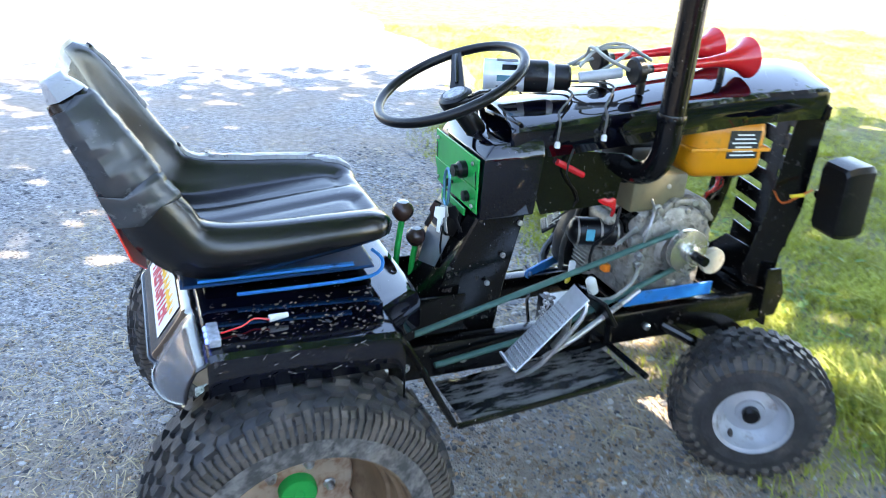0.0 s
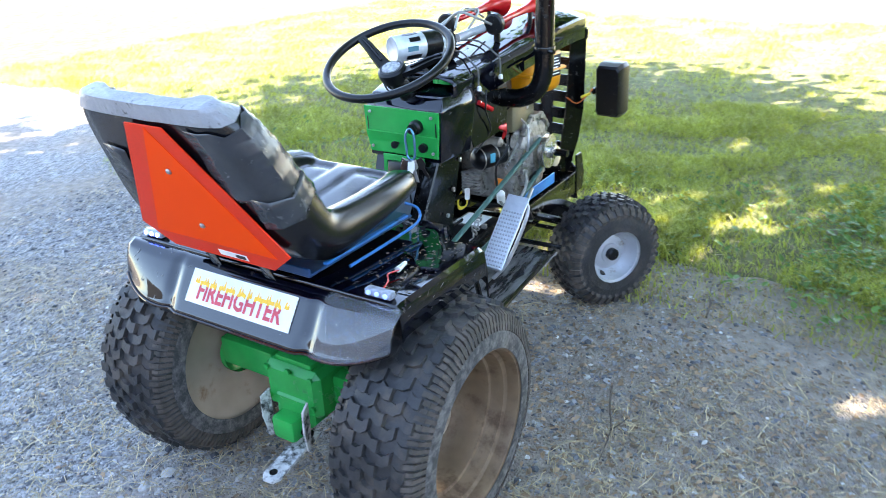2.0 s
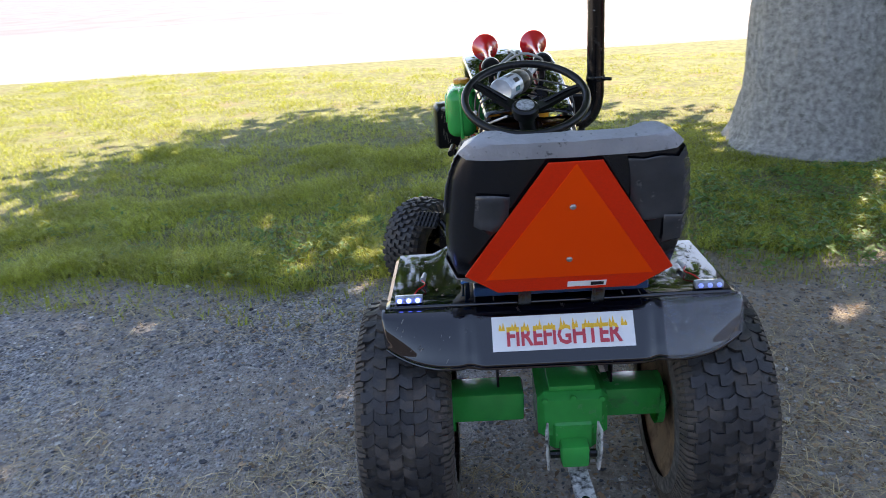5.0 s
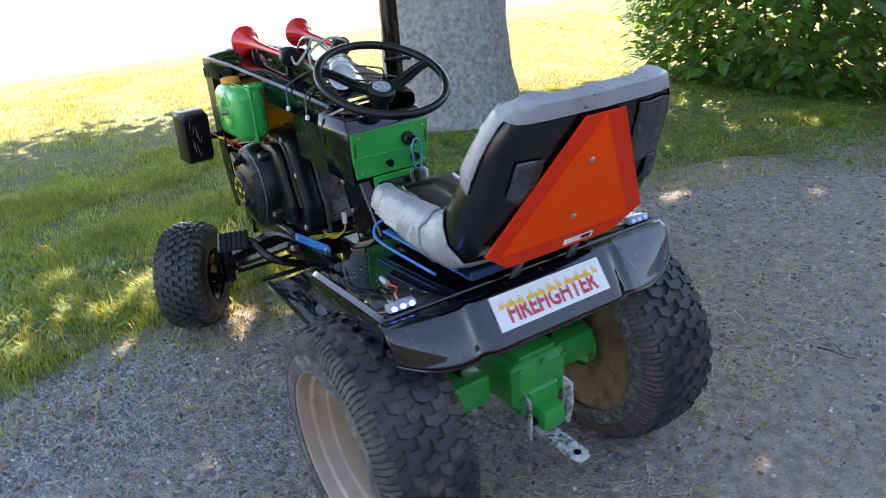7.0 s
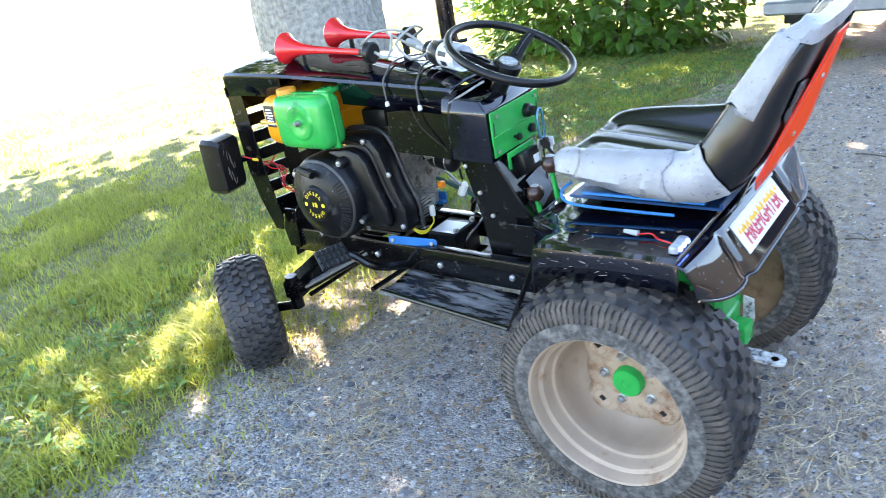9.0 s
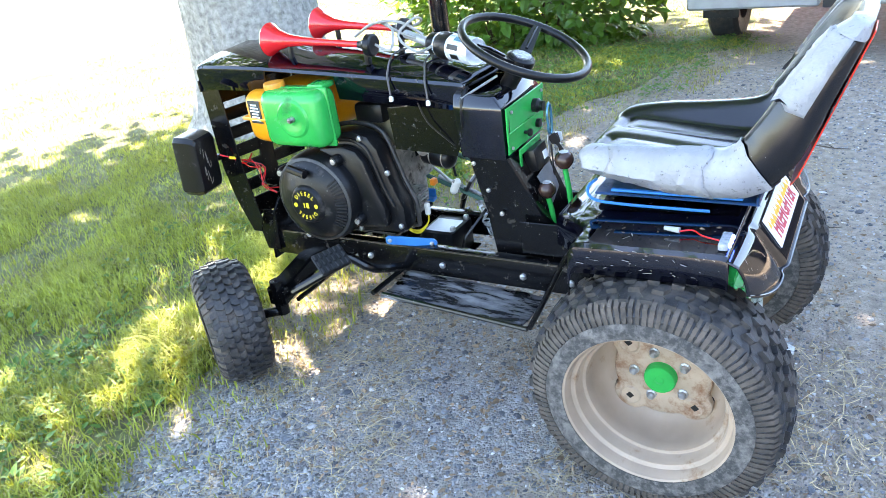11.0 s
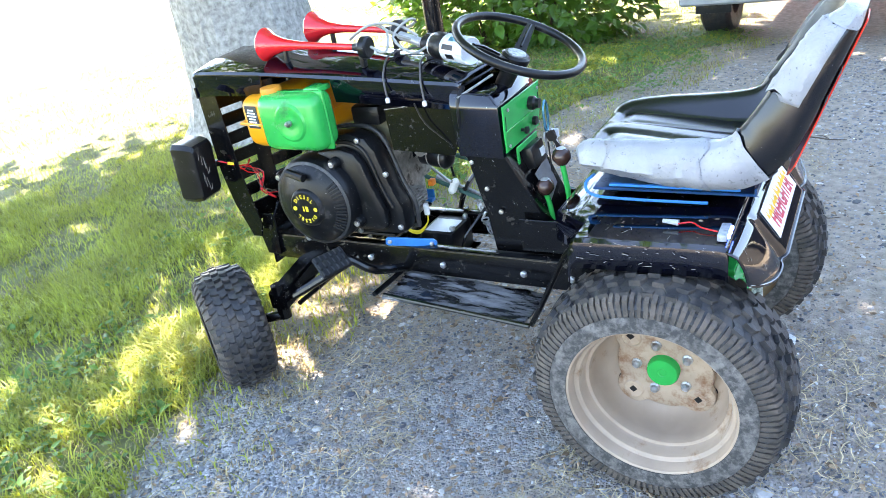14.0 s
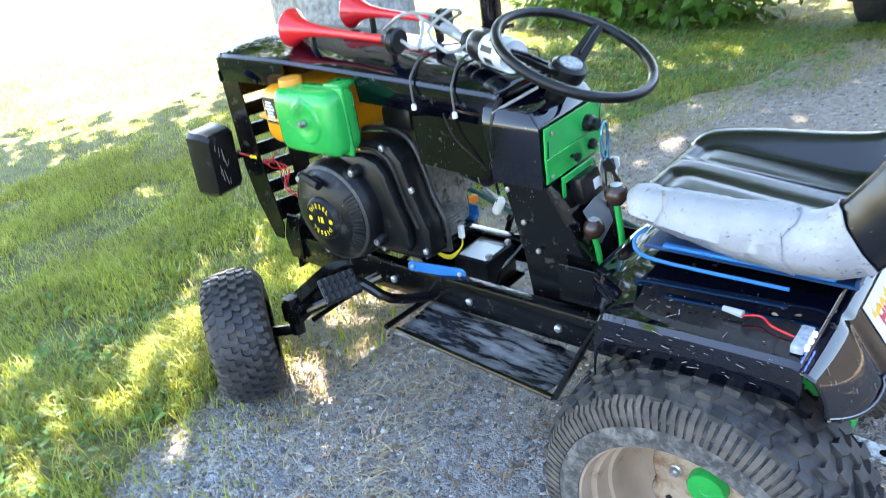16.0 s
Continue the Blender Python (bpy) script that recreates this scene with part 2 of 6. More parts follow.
def axes(o, x, y):
    """A pose from an origin, the way of its x axis and the rough way of its y axis."""
    x = Vector(x).normalized()
    z = x.cross(Vector(y)).normalized()
    y = z.cross(x)
    m = Matrix((x, y, z)).transposed().to_4x4()
    m.translation = o
    return m


def thing(name, m, label, category, group="", kind=""):
    e = new(name)
    e.empty_display_size = 0.1
    e.matrix_world = m
    return tagged(e, label, category, group, kind)


XAXIS = pose(0, 0, 0, 0, 90, 0)      # turns z into +x

# ---- ground ----
rng = np.random.default_rng(4)


def edge_y(x):
    """Where the grass begins along the drive."""
    base = 1.40 + 0.05 * noise.noise(Vector((x * 3.1, 0.3, 8))) + 0.035 * noise.noise(Vector((x * 9.0, 0.7, 2))) + 0.09 * math.sin(x * 1.3 + 0.4) + 0.05 * math.sin(x * 3.7 + 1) + 0.03 * math.sin(x * 9.1)
    if x < -0.6:
        base += min(0.75, 0.06 * (x + 0.6) ** 2)
    if x > 1.3:
        base -= 0.20 * (min(x, 4.2) - 1.3)
    return base


def ground_z(x, y):
    z = 0.010 * noise.noise(Vector((x * 1.3, y * 1.3, 0))) + 0.004 * noise.noise(Vector((x * 5, y * 5, 3)))
    z *= max(0.0, 1 - max(abs(x), abs(y)) / 14)
    k = min(1.0, max(0.0, (y - 0.50) / 0.5)) * min(1.0, max(0.0, (9 - y) / 4))
    return z + 0.034 * k * k * (3 - 2 * k) - 0.10 * min(2.2, max(0, x - 2.9)) * min(1.0, max(0.0, (7 - y) / 3)) * min(1.0, max(0.0, (30 - x) / 15))


def raw_mesh(name, verts, faces, material, label, category="", kind="stuff", smooth=False):
    """Many small like pieces as one mesh."""
    me = bpy.data.meshes.new(name)
    me.from_pydata(verts, [], faces)
    me.materials.append(material)
    if smooth:
        me.polygons.foreach_set("use_smooth", [True] * len(me.polygons))
    ob = new(name, me)
    return tagged(ob, label, category, kind=kind)


def ground_mat():
    m = bpy.data.materials.new("gravel_dirt")
    m.use_nodes = True
    nt = m.node_tree
    bs = nt.nodes["Principled BSDF"]
    tc = nt.nodes.new("ShaderNodeTexCoord")
    vor = nt.nodes.new("ShaderNodeTexVoronoi")
    vor.inputs["Scale"].default_value = 150
    vor2 = nt.nodes.new("ShaderNodeTexVoronoi")
    vor2.inputs["Scale"].default_value = 240
    n1 = nt.nodes.new("ShaderNodeTexNoise")
    n1.inputs["Scale"].default_value, n1.inputs["Detail"].default_value = 1.4, 7
    n2 = nt.nodes.new("ShaderNodeTexNoise")
    n2.inputs["Scale"].default_value, n2.inputs["Detail"].default_value = 30, 8
    for n in (vor, vor2, n1, n2):
        nt.links.new(tc.outputs["Object"], n.inputs["Vector"])
    ramp = nt.nodes.new("ShaderNodeValToRGB")
    ramp.color_ramp.elements[0].position, ramp.color_ramp.elements[0].color = 0.1, (0.075, 0.076, 0.080, 1)
    ramp.color_ramp.elements[1].position, ramp.color_ramp.elements[1].color = 0.9, (0.43, 0.432, 0.440, 1)
    nt.links.new(vor.outputs["Color"], ramp.inputs[0])
    mix = nt.nodes.new("ShaderNodeMix")
    mix.data_type = "RGBA"
    rm = nt.nodes.new("ShaderNodeMapRange")
    rm.inputs["From Min"].default_value, rm.inputs["From Max"].default_value = 0.40, 0.64
    sx = nt.nodes.new("ShaderNodeSeparateXYZ")
    nt.links.new(tc.outputs["Object"], sx.inputs[0])
    rx = nt.nodes.new("ShaderNodeMapRange")
    rx.inputs["From Min"].default_value, rx.inputs["From Max"].default_value, rx.inputs["To Max"].default_value = -0.5, 0.7, 0.32
    nt.links.new(sx.outputs["X"], rx.inputs["Value"])
    ad = nt.nodes.new("ShaderNodeMath")
    nt.links.new(n1.outputs["Fac"], ad.inputs[0])
    nt.links.new(rx.outputs[0], ad.inputs[1])
    nt.links.new(ad.outputs[0], rm.inputs["Value"])
    nt.links.new(rm.outputs[0], mix.inputs["Factor"])
    nt.links.new(ramp.outputs[0], mix.inputs["A"])
    mix.inputs["B"].default_value = (0.285, 0.235, 0.188, 1)
    m2 = nt.nodes.new("ShaderNodeMix")
    m2.data_type = "RGBA"
    m2.blend_type = "MULTIPLY"
    m2.inputs["Factor"].default_value = 0.85
    nt.links.new(mix.outputs["Result"], m2.inputs["A"])
    nt.links.new(n2.outputs["Fac"], m2.inputs["B"])
    hs = nt.nodes.new("ShaderNodeHueSaturation")
    hs.inputs["Saturation"].default_value, hs.inputs["Value"].default_value = 0.85, 1.95
    nt.links.new(m2.outputs["Result"], hs.inputs["Color"])
    nt.links.new(hs.outputs[0], bs.inputs["Base Color"])
    bs.inputs["Roughness"].default_value = 0.92
    b1 = nt.nodes.new("ShaderNodeBump")
    b1.inputs["Strength"].default_value, b1.inputs["Distance"].default_value = 0.9, 0.008
    nt.links.new(vor.outputs["Distance"], b1.inputs["Height"])
    b1.invert = True
    b2 = nt.nodes.new("ShaderNodeBump")
    b2.inputs["Strength"].default_value, b2.inputs["Distance"].default_value = 0.7, 0.004
    nt.links.new(vor2.outputs["Distance"], b2.inputs["Height"])
    nt.links.new(b1.outputs[0], b2.inputs["Normal"])
    nt.links.new(b2.outputs[0], bs.inputs["Normal"])
    return m


lines = [-300, -120, -60, -30, -18, -12, -9] + [round(-7 + 0.14 * i, 3) for i in range(101)] + [9, 12, 18, 30, 60, 120, 300]
gv, gf, n = [], [], len(lines)
for y in lines:
    for x in lines:
        gv.append((x, y, ground_z(x, y)))
for j in range(n - 1):
    for i in range(n - 1):
        gf.append((j * n + i, j * n + i + 1, (j + 1) * n + i + 1, (j + 1) * n + i))
ground = raw_mesh("ground", gv, gf, ground_mat(), "grey gravel drive with packed dirt and dry straw", "ground", "structure", True)


def sheet(name, x0, x1, near, far, nx, ny, lift, material, label, category):
    v, f = [], []
    for j in range(ny + 1):
        for i in range(nx + 1):
            x = x0 + (x1 - x0) * i / nx
            a, b = near(x), far
            y = a + (b - a) * j / ny
            v.append((x, y, ground_z(x, y) + (lift if j else -0.004)))
    for j in range(ny):
        for i in range(nx):
            k = j * (nx + 1) + i
            f.append((k, k + 1, k + nx + 2, k + nx + 1))
    return raw_mesh(name, v, f, material, label, category, "structure", True)


SOIL = mat("lawn_soil", (0.115, 0.125, 0.045), 0.95, vary=0.5, scale=14, bump=1.0, bscale=70, dirt=0.3, dirt_col=(0.14, 0.11, 0.06), dscale=2.5)
LAWN_END = 8.6
sheet("lawn", -24, 24, edge_y, LAWN_END, 700, 60, 0.009, SOIL, "short green lawn along the drive", "lawn")
ROADM = mat("pale_road", (0.36, 0.35, 0.34), 0.85, vary=0.15, scale=3, bump=0.4, bscale=80)
sheet("road", -90, 90, lambda x: LAWN_END + 0.1, 17.0, 60, 8, 0.012, ROADM, "pale sunlit road beyond the lawn", "road")
FARG = mat("far_asphalt", (0.13, 0.135, 0.15), 0.85, vary=0.2, scale=0.8)
sheet("far_yard", -200, 200, lambda x: 17.4, 250.0, 20, 20, 0.02, FARG, "grey asphalt yard beyond the road", "yard")

# plain walls added out of view, so glossy black parts reflect something dark
UNSEEN_WALL = mat("unseen_dark_wall", (0.055, 0.056, 0.060), 0.8, vary=0.2, scale=2, bump=0.3, bscale=30)
for name, c, size in (("unseen_wall_south", (0.5, -4.6, 0.85), (15.0, 0.25, 2.1)), ("unseen_wall_east", (8.125, -2.8, 0.85), (0.25, 3.34, 2.1))):
    wall = new(name, bpy.data.meshes.new(name))
    bm = box(c, size, 0.02)
    bm.to_mesh(wall.data)
    bm.free()
    wall.data.materials.append(UNSEEN_WALL)
    tagged(wall, "plain dark grey wall out of view, added to darken reflections", "wall", kind="structure")

# loose stones
ph = (1 + 5 ** 0.5) / 2
ICO = np.array([(-1, ph, 0), (1, ph, 0), (-1, -ph, 0), (1, -ph, 0), (0, -1, ph), (0, 1, ph), (0, -1, -ph), (0, 1, -ph), (ph, 0, -1), (ph, 0, 1), (-ph, 0, -1), (-ph, 0, 1)]) / 1.9
ICF = np.array([(0, 11, 5), (0, 5, 1), (0, 1, 7), (0, 7, 10), (0, 10, 11), (1, 5, 9), (5, 11, 4), (11, 10, 2), (10, 7, 6), (7, 1, 8), (3, 9, 4), (3, 4, 2), (3, 2, 6), (3, 6, 8), (3, 8, 9), (4, 9, 5), (2, 4, 11), (6, 2, 10), (8, 6, 7), (9, 8, 1)])


def stone_mat():
    """Crushed stone: each piece takes its own tone from slate to chalk."""
    m = mat("gravel_stone", (0.9, 0.9, 0.9), 0.82, vary=0.25, scale=60, bump=0.4, bscale=200)
    nt = m.node_tree
    bs = nt.nodes["Principled BSDF"]
    grain = bs.inputs["Base Color"].links[0].from_socket
    ge = nt.nodes.new("ShaderNodeNewGeometry")
    ramp = nt.nodes.new("ShaderNodeValToRGB")
    tones = ((0.0, (0.065, 0.070, 0.084)), (0.35, (0.20, 0.208, 0.225)), (0.8, (0.40, 0.402, 0.41)), (0.96, (0.54, 0.515, 0.48)), (1.0, (0.85, 0.84, 0.82)))
    for k, (p, c) in enumerate(tones):
        e = ramp.color_ramp.elements[k] if k < 2 else ramp.color_ramp.elements.new(p)
        e.position, e.color = p, (*c, 1)
    nt.links.new(ge.outputs["Random Per Island"], ramp.inputs[0])
    mx = nt.nodes.new("ShaderNodeMix")
    mx.data_type, mx.blend_type = "RGBA", "MULTIPLY"
    mx.inputs["Factor"].default_value = 1
    nt.links.new(ramp.outputs[0], mx.inputs["A"])
    nt.links.new(grain, mx.inputs["B"])
    nt.links.new(mx.outputs["Result"], bs.inputs["Base Color"])
    return m


STONE = stone_mat()
sv, sf = [], []


def stone(x, y, r):
    q = Euler(rng.uniform(0, 6.28, 3)).to_matrix()
    sc = np.array((r * rng.uniform(0.7, 1.3), r * rng.uniform(0.7, 1.3), r * rng.uniform(0.35, 0.65)))
    p = (ICO * rng.uniform(0.62, 1.25, (12, 1))) @ np.array(q).T * sc
    a = rng.uniform(0, 6.28)
    p = p @ np.array(((math.cos(a), -math.sin(a), 0), (math.sin(a), math.cos(a), 0), (0, 0, 1))).T
    k = len(sv)
    z = ground_z(x, y) + r * 0.12
    sv.extend(map(tuple, p + np.array((x, y, z))))
    sf.extend(map(tuple, ICF + k))


count = 0
while count < 66000:
    x, y = rng.uniform(-2.3, 4.2), rng.uniform(-1.7, 1.6)
    if y > edge_y(x) + rng.normal(0, 0.17):
        continue
    dens = 0.5 - 0.34 * min(1, max(0, x - 0.1)) + 0.9 * noise.noise(Vector((x * 0.9, y * 0.9, 7)))
    if rng.random() > max(0.12, dens + 0.25):
        continue
    stone(x, y, 0.0024 + 0.0036 * rng.random() ** 2 + (0.010 * rng.random() ** 2 if rng.random() < 0.07 else 0))
    count += 1
count = 0
while count < 9000:
    x, y = rng.uniform(-2.2, 2.6), rng.uniform(-1.5, 1.5)
    if y > edge_y(x) + rng.normal(0, 0.10) or rng.random() > 0.45 - 0.25 * min(1, max(0, x - 0.3)) + 1.1 * noise.noise(Vector((x * 1.2 + 3, y * 1.2, 1))):
        continue
    stone(x, y, 0.0040 + 0.0065 * rng.random() ** 2.6)
    count += 1
raw_mesh("gravel", sv, sf, STONE, "loose grey and bluish gravel stones", "gravel")

# straw, bark chips and dead leaves on the drive
STRAW = mat("dry_straw", (0.44, 0.35, 0.21), 0.8, vary=0.3, scale=30, island=0.4)
LITTER = mat("dead_leaf", (0.27, 0.18, 0.11), 0.8, vary=0.35, scale=40, island=0.5)
tv, tf, lv, lf = [], [], [], []
for _ in range(27000):
    x, y = rng.normal(0.0, 1.3), rng.normal(0.3, 0.9)
    if y > edge_y(x) + 0.35 or noise.noise(Vector((x * 1.1, y * 1.1, 2))) < -0.12:
        continue
    a, L, w, z = rng.uniform(0, 6.28), 0.010 + 0.07 * rng.random() ** 2.2, rng.uniform(0.0006, 0.0014), ground_z(x, y) + rng.uniform(0.004, 0.011)
    dx, dy, b = math.cos(a) * L / 2, math.sin(a) * L / 2, rng.normal(0, 0.008)
    nx, ny = -math.sin(a) * w, math.cos(a) * w
    k = len(tv)
    for s, h in ((-1, 0), (0, 0.004), (1, 0)):
        ox, oy = (-math.sin(a) * b, math.cos(a) * b) if s == 0 else (0, 0)
        for e in (-1, 1):
            tv.append((x + dx * s + nx * e + ox, y + dy * s + ny * e + oy, z + h))
    tf += [(k, k + 1, k + 3, k + 2), (k + 2, k + 3, k + 5, k + 4)]
raw_mesh("straw", tv, tf, STRAW, "dry straw and grass clippings strewn on the gravel", "straw")


def leaf(vs, fs, p, d, up, L, W, fold=0.25):
    """One pointed oval leaf, folded along its rib."""
    d = d.normalized()
    side = d.cross(up)
    if side.length < 1e-4:
        side = d.orthogonal()
    side.normalize()
    nrm = side.cross(d)
    k = len(vs)
    for u, w in ((0, 0), (0.30, 0.9), (0.62, 0.75), (1, 0)):
        c = p + d * (L * u) - nrm * (0.12 * L * u * u)
        if w == 0:
            vs.append(tuple(c))
        else:
            vs.append(tuple(c + side * (W * w / 2) + nrm * (fold * W * w / 2)))
            vs.append(tuple(c))
            vs.append(tuple(c - side * (W * w / 2) + nrm * (fold * W * w / 2)))
    fs += [(k, k + 2, k + 1), (k, k + 3, k + 2), (k + 1, k + 2, k + 5, k + 4), (k + 2, k + 3, k + 6, k + 5), (k + 4, k + 5, k + 7), (k + 5, k + 6, k + 7)]


for q in range(11000):
    x, y = (rng.normal(-0.1, 0.8), rng.normal(0.62, 0.52)) if q % 2 else (rng.normal(0.75, 0.42), rng.normal(0.60, 0.45))
    if y > edge_y(x) + 0.2:
        continue
    a = rng.uniform(0, 6.28)
    L = 0.005 + 0.020 * rng.random() ** 2
    leaf(lv, lf, Vector((x, y, ground_z(x, y) + 0.008)), Vector((math.cos(a), math.sin(a), rng.normal(0, 0.15))), Vector((rng.normal(0, 0.3), rng.normal(0, 0.3), 1)), L, L * rng.uniform(0.3, 0.7), rng.uniform(-0.4, 0.5))
raw_mesh("leaf_litter", lv, lf, LITTER, "brown dead leaves and bark chips on the gravel", "leaf litter")


def leaf_mat(name, base, trans, rough=0.45, amt=0.35, vary=0.25, scale=25):
    """A leaf that lets some light through."""
    m = mat(name, base, rough, vary=vary, scale=scale, island=amt)
    nt = m.node_tree
    bs = nt.nodes["Principled BSDF"]
    tr = nt.nodes.new("ShaderNodeBsdfTranslucent")
    tr.inputs["Color"].default_value = (*trans, 1)
    ad = nt.nodes.new("ShaderNodeMixShader")
    ad.inputs[0].default_value = 0.32
    nt.links.new(bs.outputs[0], ad.inputs[1])
    nt.links.new(tr.outputs[0], ad.inputs[2])
    nt.links.new(ad.outputs[0], nt.nodes["Material Output"].inputs["Surface"])
    return m


# grass blades
BLADE = leaf_mat("grass_blade", (0.255, 0.290, 0.045), (0.50, 0.52, 0.060), 0.5, 0.6, 0.4, 3.0)
bv, bf = [], []


def blade(x, y, h, w):
    a, lean = rng.uniform(0, 6.28), rng.uniform(0.2, 1.3) * h
    cx, cy, sx, sy = math.cos(a), math.sin(a), -math.sin(a) * w, math.cos(a) * w
    z = ground_z(x, y) + 0.010
    k = len(bv)
    for u, ww in ((0, 1), (0.55, 0.8)):
        ox, oy, oz = cx * lean * u * u, cy * lean * u * u, h * u * (1 - 0.2 * u)
        bv.append((x + ox - sx * ww, y + oy - sy * ww, z + oz))
        bv.append((x + ox + sx * ww, y + oy + sy * ww, z + oz))
    bv.append((x + cx * lean, y + cy * lean, z + h * 0.8))
    bf.extend(((k, k + 1, k + 3, k + 2), (k + 2, k + 3, k + 4)))


count = 0
while count < 220000:
    u = rng.random()
    if u < 0.62:
        x = rng.uniform(-2.6, 4.2)
        y = edge_y(x) - 0.34 + rng.random() ** 1.35 * 2.7
    else:
        x = rng.uniform(-6, 6.5)
        y = edge_y(x) - 0.2 + rng.random() ** 1.2 * 6.5
    e = y - edge_y(x) - 0.10 * noise.noise(Vector((x * 4, y * 4, 0)))
    if e < 0 and rng.random() > 0.45 * math.exp(e * 6):
        continue
    if 0 <= e < 0.3 and rng.random() > 0.7 + e:
        continue
    tuft = noise.noise(Vector((x * 2.3, y * 2.3, 5)))
    if tuft < -0.10 and rng.random() < 0.72:
        continue
    if x > 1.0 and y < 2.3 and rng.random() < min(0.5, (x - 1.0) * 0.6):
        continue
    blade(x, y, (1 - 0.5 * min(1, max(0, x - 0.2))) * (0.024 + 0.040 * rng.random() + 0.12 * max(0, tuft) * rng.random()) * (1.0 if 0 < e < 0.7 else 0.72), rng.uniform(0.0010, 0.0030))
    count += 1
raw_mesh("grass", bv, bf, BLADE, "short uneven green grass of the lawn", "grass")

# dead straw-coloured blades lying among the green
DRY = mat("dead_grass", (0.34, 0.27, 0.14), 0.85, vary=0.3, scale=20, island=0.45)
bv, bf = [], []
count = 0
while count < 26000:
    x = rng.uniform(-2.8, 4.2)
    y = edge_y(x) - 0.30 + rng.random() ** 1.6 * 3.2
    if noise.noise(Vector((x * 1.9, y * 1.9, 11))) < 0.02 and rng.random() < 0.75:
        continue
    blade(x, y, rng.uniform(0.010, 0.032), rng.uniform(0.0008, 0.0020))
    count += 1
raw_mesh("dead_grass", bv, bf, DRY, "dry straw-coloured grass matted in the lawn", "dry grass")

# low broad weeds along the edge of the drive
WEED = leaf_mat("weed_leaf", (0.075, 0.17, 0.035), (0.2, 0.34, 0.06), 0.5, 0.35)
wv, wf = [], []
for _ in range(2600):
    r = rng.random()
    if r < 0.07:
        x, y = rng.uniform(-1.3, -0.35), rng.uniform(1.35, 2.0)
    elif r < 0.85:
        x, y = rng.uniform(0.8, 4.4), rng.uniform(0.7, 2.6)
    else:
        x, y = rng.uniform(-2.5, 2.5), rng.uniform(1.4, 2.4)
    if y < edge_y(x) - 0.18 + 0.25 * noise.noise(Vector((x * 3, y * 3, 1))):
        continue
    for _ in range(rng.integers(3, 8)):
        a, L = rng.uniform(0, 6.28), rng.uniform(0.012, 0.042)
        leaf(wv, wf, Vector((x + rng.normal(0, 0.02), y + rng.normal(0, 0.02), ground_z(x, y) + rng.uniform(0.015, 0.04))), Vector((math.cos(a), math.sin(a), rng.uniform(0.1, 0.7))), Vector((0, 0, 1)), L, L * 0.55)
raw_mesh("weeds", wv, wf, WEED, "low broad-leaved weeds at the drive edge", "weeds")

# ---- shade tree ----
tree = thing("tree", pose(1.88, 3.22, 0), "tall grey-barked shade tree standing on the lawn", "tree")
bm = bmesh.new()
rings = []
for j, (z, r) in enumerate(((-0.15, 0.62), (0.0, 0.56), (0.12, 0.48), (0.35, 0.42), (0.8, 0.395), (1.5, 0.38), (2.4, 0.35), (3.4, 0.33), (4.6, 0.24), (6.0, 0.13), (7.6, 0.04))):
    ring = []
    for k in range(120):
        a = 2 * math.pi * k / 120
        lobes = (0.10 * math.cos(5 * a + 0.7) + 0.06 * math.cos(3 * a)) * max(0, 0.5 - z) * 1.4
        furrow = 0.012 * noise.noise(Vector((math.cos(a) * 7, math.sin(a) * 7, z * 1.2)))
        rr = r * (1 + lobes * 0.6) + furrow
        ring.append((rr * math.cos(a) - 0.02 * z, rr * math.sin(a) - 0.01 * z, z))
    rings.append(ring)
fine = []
for a, b in zip(rings, rings[1:]):
    m = max(1, int((b[0][2] - a[0][2]) / 0.035)) if b[0][2] <= 2.4 else 2
    for s in range(m):
        fine.append([tuple(Vector(p).lerp(Vector(q), s / m) + Vector((p[0], p[1], 0)).normalized() * (0.022 * abs(noise.noise(Vector((p[0] * 24, p[1] * 24, (p[2] + (q[2] - p[2]) * s / m) * 3.2)))) + 0.006 * noise.noise(Vector((p[0] * 60, p[1] * 60, (p[2] + (q[2] - p[2]) * s / m) * 14))))) for p, q in zip(a, b)])
loft(fine, True, True, bm)
part("trunk", bm, BARK, tree, "thick grey trunk with furrowed bark")
for k in range(7):
    a = 2 * math.pi * k / 7 + 0.5
    z0 = 3.2 + 0.45 * k
    L = 3.0 - 0.2 * k
    part("limb", tube([(0, 0, z0), (math.cos(a) * L * 0.4, math.sin(a) * L * 0.4, z0 + 0.7), (math.cos(a) * L, math.sin(a) * L, z0 + 1.5)], lambda u: 0.12 * (1 - 0.8 * u), 10), BARK, tree)
CROWN = leaf_mat("tree_leaf", (0.055, 0.13, 0.022), (0.16, 0.32, 0.04), 0.45, 0.3)
cv, cf = [], []
